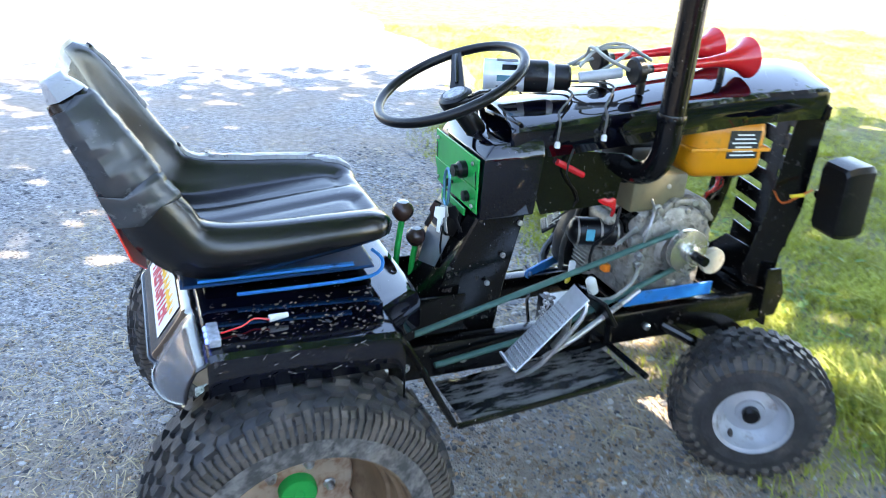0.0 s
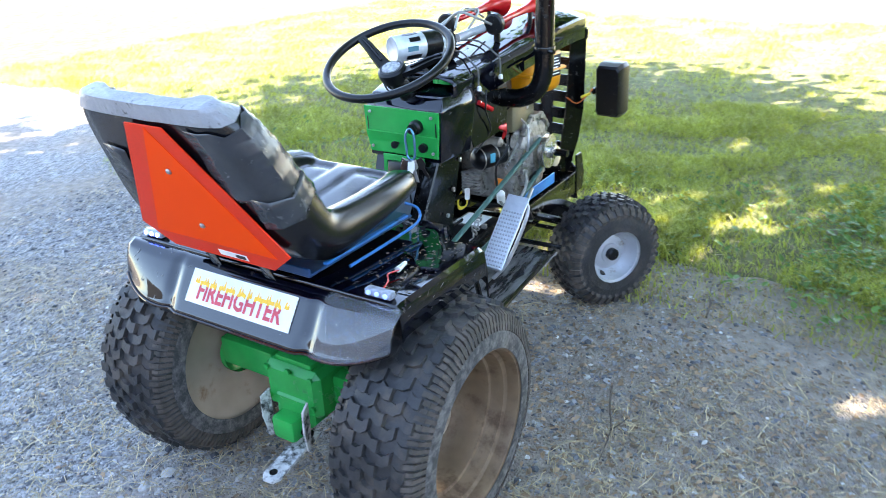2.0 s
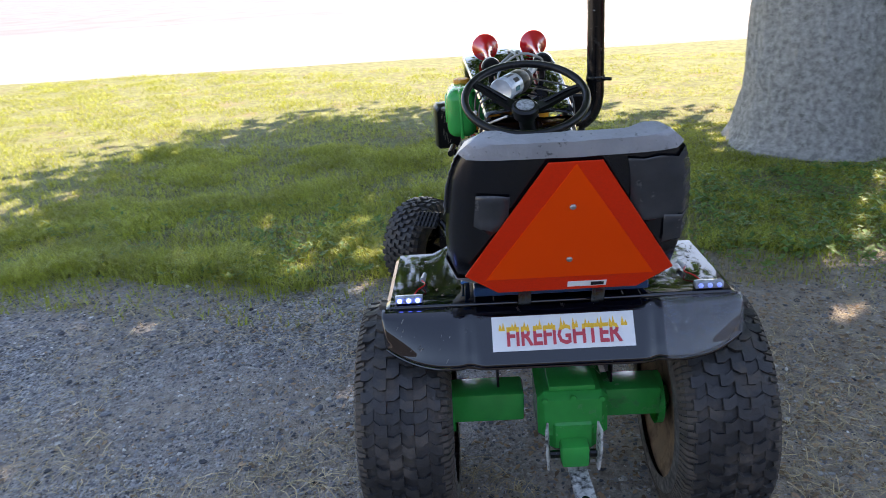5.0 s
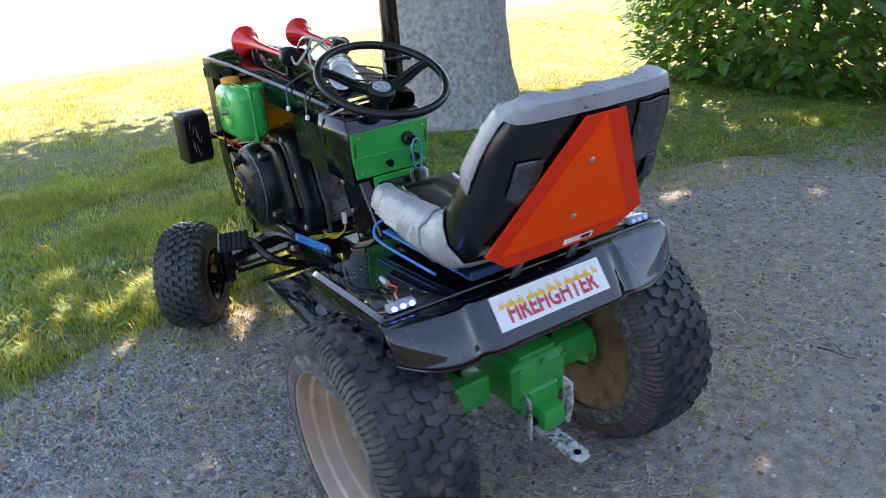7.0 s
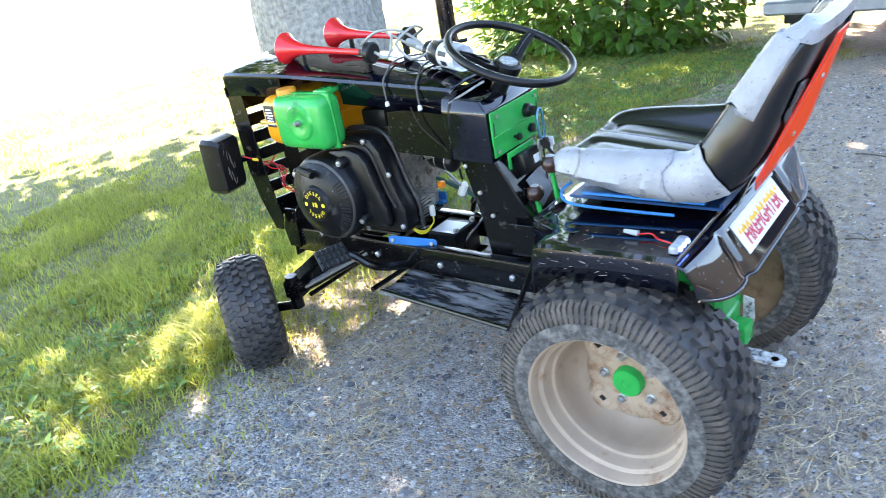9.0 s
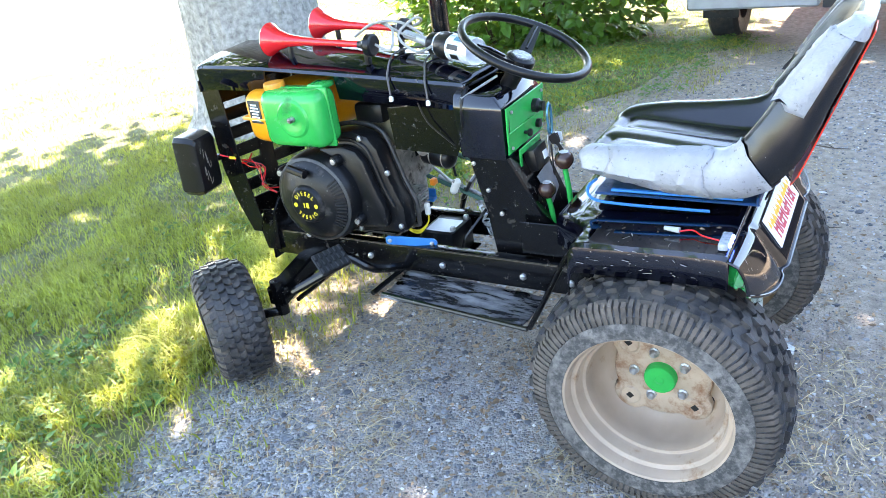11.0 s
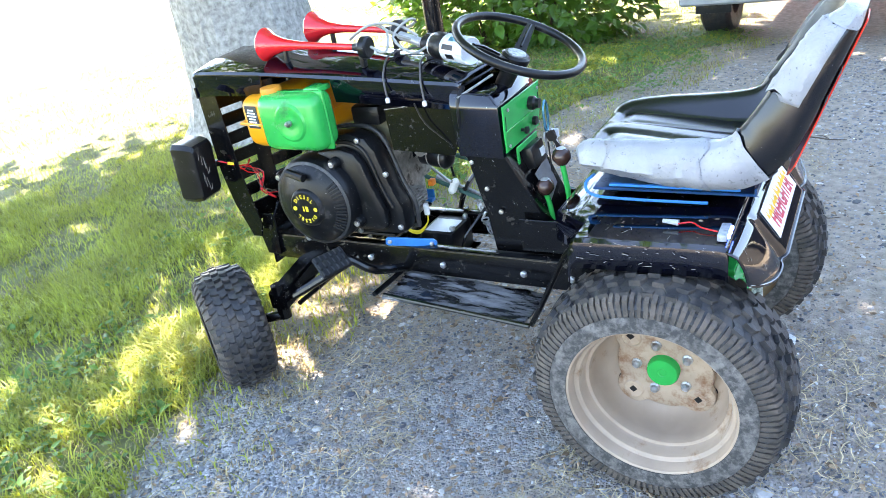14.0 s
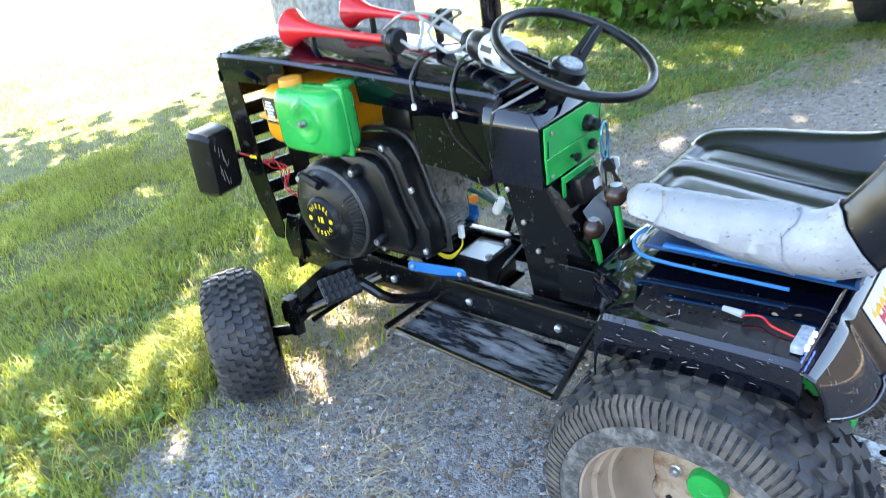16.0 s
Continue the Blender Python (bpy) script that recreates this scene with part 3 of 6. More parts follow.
# the crown is out of view; clusters are set by where their shade lands
for k in range(815):
    while True:
        p = Vector(rng.uniform(-1, 1, 3))
        if p.length < 1:
            break
    c = Vector((p.x * 5.0 + 1.12, p.y * 3.8 - 0.05, 5.4 + p.z * 2.8))
    if k >= 790:      # unseen leaves high up, added to shade the gravel by the front wheel
        c.z = 5.0 + 0.8 * p.z
        c.x, c.y = -3.15 + 0.75 * p.x + 0.39 * c.z, -2.85 + 0.75 * p.y + 0.677 * c.z
    elif k >= 758:      # unseen outer leaves, added to shade the drive on either side
        c.z = 5.6 + 1.0 * p.z
        c.x, c.y = -4.7 + 1.5 * p.x + 0.39 * c.z, -2.6 + 1.2 * p.y + 0.677 * c.z
    elif k >= 695:
        c.z = 6.0 + 1.1 * p.z
        c.x, c.y = -0.3 + 1.7 * p.x + 0.39 * c.z, -3.1 + 1.3 * p.y + 0.677 * c.z
    elif k >= 545:      # unseen low leaves, added to shade the near lawn and darken deck reflections
        c.z = 3.2 + 0.9 * p.z
        c.x, c.y = -2.9 + 2.0 * p.x + 0.39 * c.z, 0.0 + 1.35 * p.y + 0.677 * c.z
    elif 0.4 < c.x - 0.39 * c.z < 3.6 and c.y - 0.677 * c.z > -1.0:      # leaves left out so that sun reaches the far lawn
        continue
    for _ in range(31):
        q = c + Vector(rng.normal(0, 0.30, 3))
        d = Vector(rng.normal(0, 1, 3))
        L = rng.uniform(0.13, 0.22)
        leaf(cv, cf, q, Vector((d.x, d.y, d.z * 0.5 - 0.3)), Vector((rng.normal(0, 0.4), rng.normal(0, 0.4), 1)), L, L * 0.72)
me = bpy.data.meshes.new("crown")
me.from_pydata(cv, [], cf)
me.materials.append(CROWN)
crown = new("crown", me)
crown.parent = tree

# ---- bush ----
bush = thing("bush", pose(4.5, 2.6, -0.16), "dense green broad-leaved bush at the edge of the drive", "bush")
BUSHL = leaf_mat("bush_leaf", (0.058, 0.150, 0.026), (0.24, 0.42, 0.04), 0.33, 0.5)
uv, uf = [], []
for k in range(8800):
    while True:
        p = Vector(rng.uniform(-1, 1, 3))
        if 0.45 < p.length < 1:
            break
    bumpy = 1 + 0.16 * noise.noise(p.normalized() * 3.1)
    q = Vector((p.x * 1.0 * bumpy, p.y * 1.35 * bumpy, max(0.03, 0.80 + p.z * 1.25 * bumpy)))
    if q.z < 0.35:
        q.x, q.y = q.x * (0.86 + 0.4 * q.z), q.y * (0.86 + 0.4 * q.z)
    out = Vector((p.x, p.y, 0.15)).normalized()
    d = out + Vector(rng.normal(0, 0.55, 3)) + Vector((0, 0, -0.35))
    L = rng.uniform(0.06, 0.14)
    leaf(uv, uf, q, d, out + Vector((0, 0, 0.8)), L, L * 0.66)
me = bpy.data.meshes.new("foliage")
me.from_pydata(uv, [], uf)
me.materials.append(BUSHL)
fo = new("foliage", me)
fo.parent = bush
STEM = mat("stem_bark", (0.10, 0.075, 0.05), 0.8, vary=0.3)
for k in range(16):
    a = rng.uniform(0, 6.28)
    r0, r1 = rng.uniform(0, 0.3), rng.uniform(0.4, 0.9)
    part("stem", tube([(math.cos(a) * r0, math.sin(a) * r0 * 1.3, -0.02), (math.cos(a) * (r0 + r1) / 2, math.sin(a) * (r0 + r1) * 0.6, 0.7), (math.cos(a) * r1, math.sin(a) * r1 * 1.2, 1.5)], 0.011, 6), STEM, bush)

# ---- parked pickup, only its tail shows beside the bush ----
truck = thing("pickup_truck", pose(3.98, 0.22, -0.03), "parked red pickup truck with a grey rear bumper", "truck")
TRED = mat("red_car_paint", (0.42, 0.02, 0.018), 0.2, vary=0.06, scale=4, coat=0.6)
BUMP = mat("grey_bumper", (0.34, 0.35, 0.37), 0.35, metal=0.3, vary=0.1, scale=12)
DARKP = mat("dark_trim", (0.03, 0.032, 0.036), 0.4, vary=0.2)
body = part("bed", boxes([((1.15, 0, 0.72), (2.2, 1.84, 0.60))], 0.05), TRED, truck, "red pickup bed")
part("tailgate", box((0.03, 0, 0.78), (0.05, 1.40, 0.46), 0.02), TRED, body)
part("cab", loft([[(2.25, -0.9, 0.40), (2.25, 0.9, 0.40), (2.25, 0.9, 1.02), (2.25, 0.68, 1.62), (2.25, -0.68, 1.62), (2.25, -0.9, 1.02)], [(3.6, -0.9, 0.40), (3.6, 0.9, 0.40), (3.6, 0.9, 1.02), (3.4, 0.66, 1.60), (3.4, -0.66, 1.60), (3.6, -0.9, 1.02)]]), TRED, truck, smooth=False)
part("front_end", box((4.2, 0, 0.70), (1.3, 1.78, 0.55), 0.08), TRED, truck)
part("bumper", boxes([((-0.02, 0.49, 0.265), (0.10, 0.84, 0.09)), ((-0.02, -0.49, 0.265), (0.10, 0.84, 0.09))], 0.015), BUMP, truck, "pale grey lower bumper")
part("bumper_top", boxes([((-0.03, 0, 0.365), (0.13, 1.86, 0.075))], 0.02), DARKP, truck, "dark bumper step with a bright edge")
part("bumper_edge", boxes([((-0.10, 0, 0.398), (0.012, 1.86, 0.012))], 0.004), RIMGREY, truck)
part("hitch_post", box((-0.06, 0.0, 0.27), (0.05, 0.10, 0.11), 0.01), DARKP, truck)
part("number_plate", box((-0.002, 0.32, 0.60), (0.012, 0.31, 0.15), 0.004), WHITE, truck, "plain white number plate with bars")
part("plate_bar", boxes([((-0.0095, 0.32 + 0.05 * (k - 2), 0.60), (0.004, 0.028, 0.07)) for k in range(5)], 0.001), DARKP, truck, smooth=False)
for s in (-1, 1):
    part("tail_light", box((0.0, s * 0.80, 0.80), (0.05, 0.14, 0.34), 0.012), RED, truck, "red tail light")
    for xx in (0.75, 3.9):
        tw = part("wheel", lathe([(0.19, -0.10), (0.30, -0.11), (0.345, -0.08), (0.352, 0), (0.345, 0.08), (0.30, 0.11), (0.19, 0.10)], Matrix.Translation((xx, s * 0.78, 0.19)) @ pose(0, 0, 0, 90, 0, 0), 36, closed=True), RUBBER, truck)
        part("rim", lathe([(0.195, 0.07), (0.15, 0.05), (0.05, 0.07), (0, 0.07)], Matrix.Translation((xx, s * 0.78, 0.19)) @ pose(0, 0, 0, -90 * s, 0, 0), 24), RIMGREY, tw)
for s in (-1, 1):
    part("mud_flap", box((0.42, s * 0.78, 0.22), (0.015, 0.26, 0.30), 0.003), DARKP, truck)

# ---- tractor ----
TR = pose(0.03, 0, 0, 0, 0, 1.7)
tractor = thing("garden_tractor", TR, "home-built black garden tractor with green and orange trim, parked on gravel", "tractor")


def text(s, size, m, material, parent, name, label="", thick=0.0006, spread=1.0, bold=0.0, above=None, below=None):
    """Lettering in the built-in font, centred on m, as a thin raised mesh."""
    cu = bpy.data.curves.new("lettering", "FONT")
    cu.body, cu.size, cu.align_x, cu.align_y, cu.extrude, cu.space_character, cu.resolution_u, cu.offset = s, size, "CENTER", "CENTER", thick, spread, 2, bold
    ob = bpy.data.objects.new("lettering", cu)
    me = bpy.data.meshes.new_from_object(ob)
    bm = bmesh.new()
    bm.from_mesh(me)
    if above is not None:
        bmesh.ops.bisect_plane(bm, geom=bm.verts[:] + bm.edges[:] + bm.faces[:], plane_co=(0, above, 0), plane_no=(0, 1, 0), clear_inner=True)
    if below is not None:
        bmesh.ops.bisect_plane(bm, geom=bm.verts[:] + bm.edges[:] + bm.faces[:], plane_co=(0, below, 0), plane_no=(0, 1, 0), clear_outer=True)
    bmesh.ops.transform(bm, matrix=m, verts=bm.verts[:])
    bpy.data.objects.remove(ob)
    bpy.data.curves.remove(cu)
    bpy.data.meshes.remove(me)
    return part(name, bm, material, parent, label, smooth=False)


def wheel(x, y, z, turn, R, rim_r, half, lugs, rows, label, rear):
    """A tyre with raised tread blocks; turn is its heading in degrees."""
    prof = []
    steps = 30
    for i in range(steps + 1):
        a = math.pi * i / steps
        cx, cr = -math.cos(a), math.sin(a)
        w = half * math.copysign(min(1.0, abs(cx) ** 0.62), cx)
        rr = rim_r + (R - 0.010 - rim_r) * (cr ** 0.55 if cr > 0 else 0)
        f = (rr - rim_r) / (R - rim_r)
        bead = 0.0035 * (math.exp(-((f - 0.22) / 0.05) ** 2) + 0.8 * math.exp(-((f - 0.55) / 0.06) ** 2)) if abs(cx) > 0.4 else 0
        prof.append((rr, w + math.copysign(bead, cx)))
    hub = Matrix.Translation((x, y, z)) @ pose(0, 0, 0, 0, 0, turn)
    m = hub @ XAXIS
    tyre = part("tyre", lathe(prof, m, 72), RUBBER, tractor, label)
    band = [(rr + 0.0005, w + 0.0016 * (1 if w > 0 else -1)) for rr, w in prof if (rr - rim_r) / (R - rim_r) < (0.42 if rear else 0.3)]
    for s in (-1, 1):
        part("sidewall", lathe([p for p in band if p[1] * s > 0], m, 72), DUST if rear else RUBBER, tyre, "scuffed sidewall with pale dried dust" if rear else "")
    bt, bs = bmesh.new(), bmesh.new()
    wid = 2 * half * 0.82
    for c in range(rows):
        u = (c + 0.5) / rows * 2 - 1
        for k in range(lugs):
            a = 2 * math.pi * (k + (0.5 if c % 2 else 0)) / lugs
            da = 2 * math.pi / lugs * 0.44
            hw = wid / rows * 0.53
            sk = 0.5 * (1 if c % 2 else -1)
            crown = R - 0.018 * abs(u) ** 2.2
            pts = []
            for (ua, wa) in ((-1, -0.95), (-0.1, -0.55), (1, -0.95), (1, 0.72), (0.1, 1.05), (-1, 0.72)):
                pts.append((a + da * wa * 0.74 + sk * ua * da * 0.45, u * wid / 2 + hw * ua))
            j1, j2 = 1 + 0.05 * math.sin(k * 12.9 + c * 7), 0.0012 * math.sin(k * 5.1 + c * 3)
            base = [bt.verts.new(m @ Vector(((crown - 0.016) * math.cos(p), (crown - 0.016) * math.sin(p), q))) for p, q in pts]
            top = [bt.verts.new(m @ Vector(((crown + j2) * math.cos(a + (p - a) * 0.88 * j1), (crown + j2) * math.sin(a + (p - a) * 0.88 * j1), u * wid / 2 + (q - u * wid / 2) * 0.90))) for p, q in pts]
            bt.faces.new(top)
            for i in range(6):
                bt.faces.new((base[i], base[(i + 1) % 6], top[(i + 1) % 6], top[i]))
    nb = lugs * (3 if rear else 1)
    for s in (-1, 1):
        for k in range(nb):
            a = 2 * math.pi * (k + 0.25) / nb
            da = 2 * math.pi / lugs * (0.105 if rear else 0.26) * (1 + 0.12 * math.sin(k * 4.7))
            vs = []
            for (r, hx) in ((R - 0.016, half * 0.76), (R - 0.026, half * 0.93), (R - 0.056 if rear else R - 0.04, half * 1.02), (R - 0.062, half * 0.93), (R - 0.04, half * 0.70)):
                vs.append([bs.verts.new(m @ Vector((r * math.cos(a + e), r * math.sin(a + e), s * hx))) for e in (-da, da)])
            for i in range(4):
                bs.faces.new((vs[i][0], vs[i][1], vs[i + 1][1], vs[i + 1][0]))
            for e in (0, 1):
                bs.faces.new([v[e] for v in vs])
    bmesh.ops.recalc_face_normals(bs, faces=bs.faces[:])
    tagged(part("shoulder_tread", bs, MUD, tyre, "shoulder lugs caked with brown mud", smooth=False), kind="stuff")
    bmesh.ops.recalc_face_normals(bt, faces=bt.faces[:])
    tagged(part("tread", bt, RUBBER, tyre, "muddy block tread", smooth=False), kind="stuff")
    return tyre, hub


RW = dict(y=0.09, z=0.257, R=0.265, half=0.098, rim=0.172)
for side, wx in ((-1, -0.325), (1, 0.328)):
    tyre, hub = wheel(wx, RW["y"], RW["z"], 0, RW["R"], RW["rim"], RW["half"], 36, 6, "wide rear tyre caked with dry mud", True)
    mo = hub @ (XAXIS if side > 0 else pose(0, 0, 0, 0, -90, 0))
    r, h = RW["rim"], RW["half"]
    bm = lathe([(r + 0.010, h * 0.90), (r + 0.008, h * 0.97), (r + 0.002, h * 1.00), (r - 0.004, h * 0.97), (r - 0.007, h * 0.88), (r - 0.009, h * 0.72), (r - 0.013, h * 0.68), (r - 0.017, h * 0.67), (r - 0.019, h * 0.62), (r - 0.020, h * 0.44), (r - 0.023, h * 0.38), (r - 0.029, h * 0.36), (r - 0.031, h * 0.30), (r - 0.032, h * 0.10), (r - 0.033, -h * 0.08),
                (r - 0.038, -h * 0.30), (r - 0.048, -h * 0.50), (r - 0.064, -h * 0.60), (0.085, -h * 0.63), (0.0, -h * 0.63)], mo, 72)
    rim = part("rim", bm, RIMTAN if side < 0 else RIMOLD, tractor, "deep dished tan steel rim with rust spots" if side < 0 else "deep dished rim gone brown with rust")
    part("rim_back", lathe([(r + 0.008, -h * 0.9), (r - 0.012, -h * 0.86), (r - 0.03, -h * 0.78), (0.10, -h * 0.72), (0.0, -h * 0.72)], mo, 40), RIMTAN if side < 0 else RIMOLD, rim)
    lobes = []
    for k in range(96):
        a = 2 * math.pi * k / 96
        rr = 0.103 + 0.028 * max(0.0, math.cos(4 * a + math.pi)) ** 0.6
        lobes.append((rr * math.cos(a), rr * math.sin(a)))
    part("wheel_centre", prism(lobes, 0.026, mo @ pose(0, 0, -h * 0.62), 0.008), RIMRUST, rim, "lobed wheel centre streaked with rust")
    for k in range(4):
        a0 = (2 * math.pi * k - math.pi) / 4
        for e in (-1, 1):
            part("gap", tube([mo @ Vector((rr * math.cos(a0 + e * w), rr * math.sin(a0 + e * w), -h * 0.56)) for rr, w in ((0.131, 0.20), (0.120, 0.29), (0.106, 0.34))], lambda u: 0.0035 * math.sin(0.25 + 2.6 * u), 6), PITCH, rim, "dark slot beside a lobe")
    part("hub_cap", lathe([(0.034, -h * 0.45), (0.034, -h * 0.20), (0.031, -h * 0.15), (0.010, -h * 0.15), (0.008, -h * 0.17), (0.0, -h * 0.17)], mo, 32), GREEN, rim, "green painted hub cap")
    for k in range(5):
        a = 2 * math.pi * (k + 0.2) / 5
        mb = mo @ pose(0.058 * math.cos(a), 0.058 * math.sin(a), 0)
        part("wheel_bolt", lathe([(0.0115, -h * 0.36), (0.0115, -h * 0.33), (0.0085, -h * 0.31), (0.0085, -h * 0.24), (0.005, -h * 0.20), (0.0, -h * 0.195)], mb, 8), STEEL, rim, smooth=False)
    for k in range(4):
        a = (2 * math.pi * k - math.pi) / 4
        part("bolt_hole", box((0, 0, 0), (0.013, 0.013, 0.002), 0.0006, seg=1), PITCH, rim, smooth=False).matrix_local = mo @ pose(0.098 * math.cos(a), 0.098 * math.sin(a), -h * 0.353, 0, 0, math.degrees(a))
        part("dimple", lathe([(0.024, 0), (0.020, 0.003), (0.012, 0.0008), (0, 0.0006)], mo @ pose(0.096 * math.cos(a), 0.096 * math.sin(a), -h * 0.357), 20), RIMRUST, rim)

FW = dict(R=0.178, half=0.076, rim=0.084)
STEER = -35
for side, wx, wy in ((-1, -0.355, 1.293), (1, 0.292, 1.124)):
    tyre, hub = wheel(wx, wy, 0.211, STEER, FW["R"], FW["rim"], FW["half"], 34, 6, "small black front tyre with block tread, steered aside", False)
    mo = hub @ (XAXIS if side > 0 else pose(0, 0, 0, 0, -90, 0))
    r, h = FW["rim"], FW["half"]
    bm = lathe([(r + 0.008, h * 0.86), (r + 0.004, h * 0.95), (r - 0.006, h * 0.90), (r - 0.012, h * 0.60), (r - 0.022, h * 0.48), (0.055, h * 0.36), (0.032, h * 0.44), (0.030, h * 0.52), (0.0, h * 0.52)], mo, 48)
    rim = part("rim", bm, RIMGREY, tractor, "silver painted steel rim")
    part("rim_back", lathe([(r + 0.006, -h * 0.88), (r - 0.01, -h * 0.7), (r - 0.02, -h * 0.2), (0.03, -h * 0.1), (0.03, -h * 0.9), (0, -h * 0.9)], mo, 36), BLACKM, rim)
    part("hub", lathe([(0.019, h * 0.50), (0.019, h * 0.72), (0.015, h * 0.78), (0, h * 0.78)], mo, 20), BPLAST, rim, "black hub cap")
    part("valve", lathe([(0.006, 0), (0.006, 0.018), (0.004, 0.026), (0, 0.026)], mo @ pose(0.058, -0.032, h * 0.40), 10), RUBBER, rim)


def sheet_part(name, bm, material, parent, label, thick, angle=28):
    ob = part(name, bm, material, parent, label, angle=angle)
    so = ob.modifiers.new("thickness", "SOLIDIFY")
    so.thickness, so.offset, so.use_even_offset = thick, -1, False
    return ob


# fender deck: one pressed sheet, flat on top with a raised middle, rolled down at the sides and the back
bm = bmesh.new()
us = [-1, -0.997, -0.985, -0.96, -0.90, -0.80, -0.74, -0.70, -0.68, -0.60, -0.48, -0.36, -0.24, -0.12, 0]
us = us + [-u for u in us[-2::-1]]
ys = [0.338, 0.337, 0.330, 0.315, 0.27, 0.20, 0.12, 0.05, 0.0, -0.03, -0.040, -0.046]
zs = [0.500, 0.550, 0.572, 0.578, 0.579, 0.580, 0.582, 0.584, 0.585, 0.585, 0.583, 0.578]
grid = []
for j, (y, z) in enumerate(zip(ys, zs)):
    row = []
    for u in us:
        e, w = abs(u), 0.350
        x = u * w
        zz = z - {1.0: 0.062, 0.997: 0.030, 0.985: 0.008, 0.96: 0.001}.get(e, 0.0)
        yy = y
        if j < 6 and e > 0.60:
            yy -= (0.075, 0.075, 0.074, 0.068, 0.045, 0.015)[j] * min(1, (e - 0.60) / 0.14)
        row.append(bm.verts.new((x, yy, zz)))
    grid.append(row)
for a, b in zip(grid, grid[1:]):
    for k in range(len(us) - 1):
        bm.faces.new((a[k], b[k], b[k + 1], a[k + 1]))
fender = sheet_part("fender_deck", bm, BLACK, tractor, "glossy black fender deck with chipped paint", 0.003)


def step(v):
    v = min(1.0, max(0.0, v))
    return v * v * (3 - 2 * v)


def panel_point(x, k, lift=0.0):
    """The rolled back edge of the deck: a proud middle, a valley each side, domed corners swept forward."""
    e = abs(x)
    c = 1 - step((e - 0.150) / 0.030)
    valley = math.exp(-((e - 0.182) / 0.013) ** 2)
    q = max(0.0, (e - 0.215) / 0.137)
    drop = (0.098 - 0.030 * q ** 2.2) * k
    out = (0.012 * step(k / 0.15) + 0.070 * k) * (c + (1 - c) * 0.95) + 0.005 * math.sin(math.pi * min(1, k * 1.1)) * (1 - c) - 0.009 * valley * math.sin(math.pi * min(0.75, k)) - 0.040 * q ** 2 * k
    return Vector((x * (1 - 0.015 * k * q), -0.044 - out - lift * 0.75, 0.5795 - drop + lift * 0.65))


bm = bmesh.new()
grid = [[bm.verts.new(panel_point(-0.352 + 0.704 * i / 100, j / 14)) for i in range(101)] for j in range(15)]
for a, b in zip(grid, grid[1:]):
    for k in range(100):
        bm.faces.new((a[k], b[k], b[k + 1], a[k + 1]))
sheet_part("back_panel", bm, BLACK, fender, "glossy black rolled back panel with scratches", 0.003, angle=60)
part("panel_hem", tube([panel_point(-0.350 + 0.70 * i / 60, 1.0) for i in range(61)], 0.003, 8, smooth=0), BLACK, fender)
# clear packing film stuck over one rear corner, crumpled
FILM = mat("clear_film", (0.75, 0.78, 0.82), 0.12, vary=0.1, bump=0.9, bscale=40, bdist=0.02, spec=0.8)
FILM.node_tree.nodes["Principled BSDF"].inputs["Alpha"].default_value = 0.11
bm = bmesh.new()
grid = []
for j in range(25):
    row = []
    for i in range(41):
        x, k = 0.195 + 0.157 * i / 40, 0.02 + 0.98 * j / 24
        n = abs(noise.noise(Vector((x * 60, k * 3.5, 4)))) + 0.5 * abs(noise.noise(Vector((x * 130, k * 9, 2))))
        row.append(bm.verts.new(panel_point(x, k, 0.0025 + 0.007 * n)))
    grid.append(row)
for a, b in zip(grid, grid[1:]):
    for k in range(40):
        bm.faces.new((a[k], b[k], b[k + 1], a[k + 1]))
part("clear_film", bm, FILM, fender, "crumpled clear tape over the fender corner")
# pale scratches through the paint along the deck's edges
rs = np.random.default_rng(12)
SCRATCH = mat("bare_scratch", (0.22, 0.21, 0.19), 0.6, vary=0.3, scale=60)
bm = bmesh.new()
for k in range(80):
    side = 1 if k % 3 == 0 else -1
    L, w, a = 0.003 + 0.016 * rs.random() ** 2, rs.uniform(0.0003, 0.0008), rs.normal(0.25, 0.5)
    if k % 5 == 0:
        x, kk = side * rs.uniform(0.215, 0.34), rs.uniform(0.1, 0.95)
        pts = [panel_point(x + side * t * L * 0.3 + o, kk + t * L * 6, 0.0012) for t, o in ((-0.5, -w), (0.5, -w), (0.5, w), (-0.5, w))]
    elif k % 5 < 4:
        y, z = rs.uniform(-0.03, 0.235), 0.5815 - 0.006 * rs.random() - 0.044 * rs.random() ** 1.6
        pts = [(side * (0.3512 if z < 0.574 else 0.3502), y + t * math.cos(a) * L - o * math.sin(a), z + t * math.sin(a) * L * 0.6 + o * math.cos(a)) for t, o in ((-0.5, -w), (0.5, -w), (0.5, w), (-0.5, w))]
    else:
        x, y = side * rs.uniform(0.25, 0.335), rs.uniform(-0.02, 0.22)
        pts = [(x + t * math.cos(a * 3) * L - o * math.sin(a * 3), y + t * math.sin(a * 3) * L + o * math.cos(a * 3), 0.5868) for t, o in ((-0.5, -w), (0.5, -w), (0.5, w), (-0.5, w))]
    bm.faces.new([bm.verts.new(p) for p in pts])
tagged(part("scratch", bm, SCRATCH, fender, "pale scratches along the deck edges", smooth=False), kind="stuff")
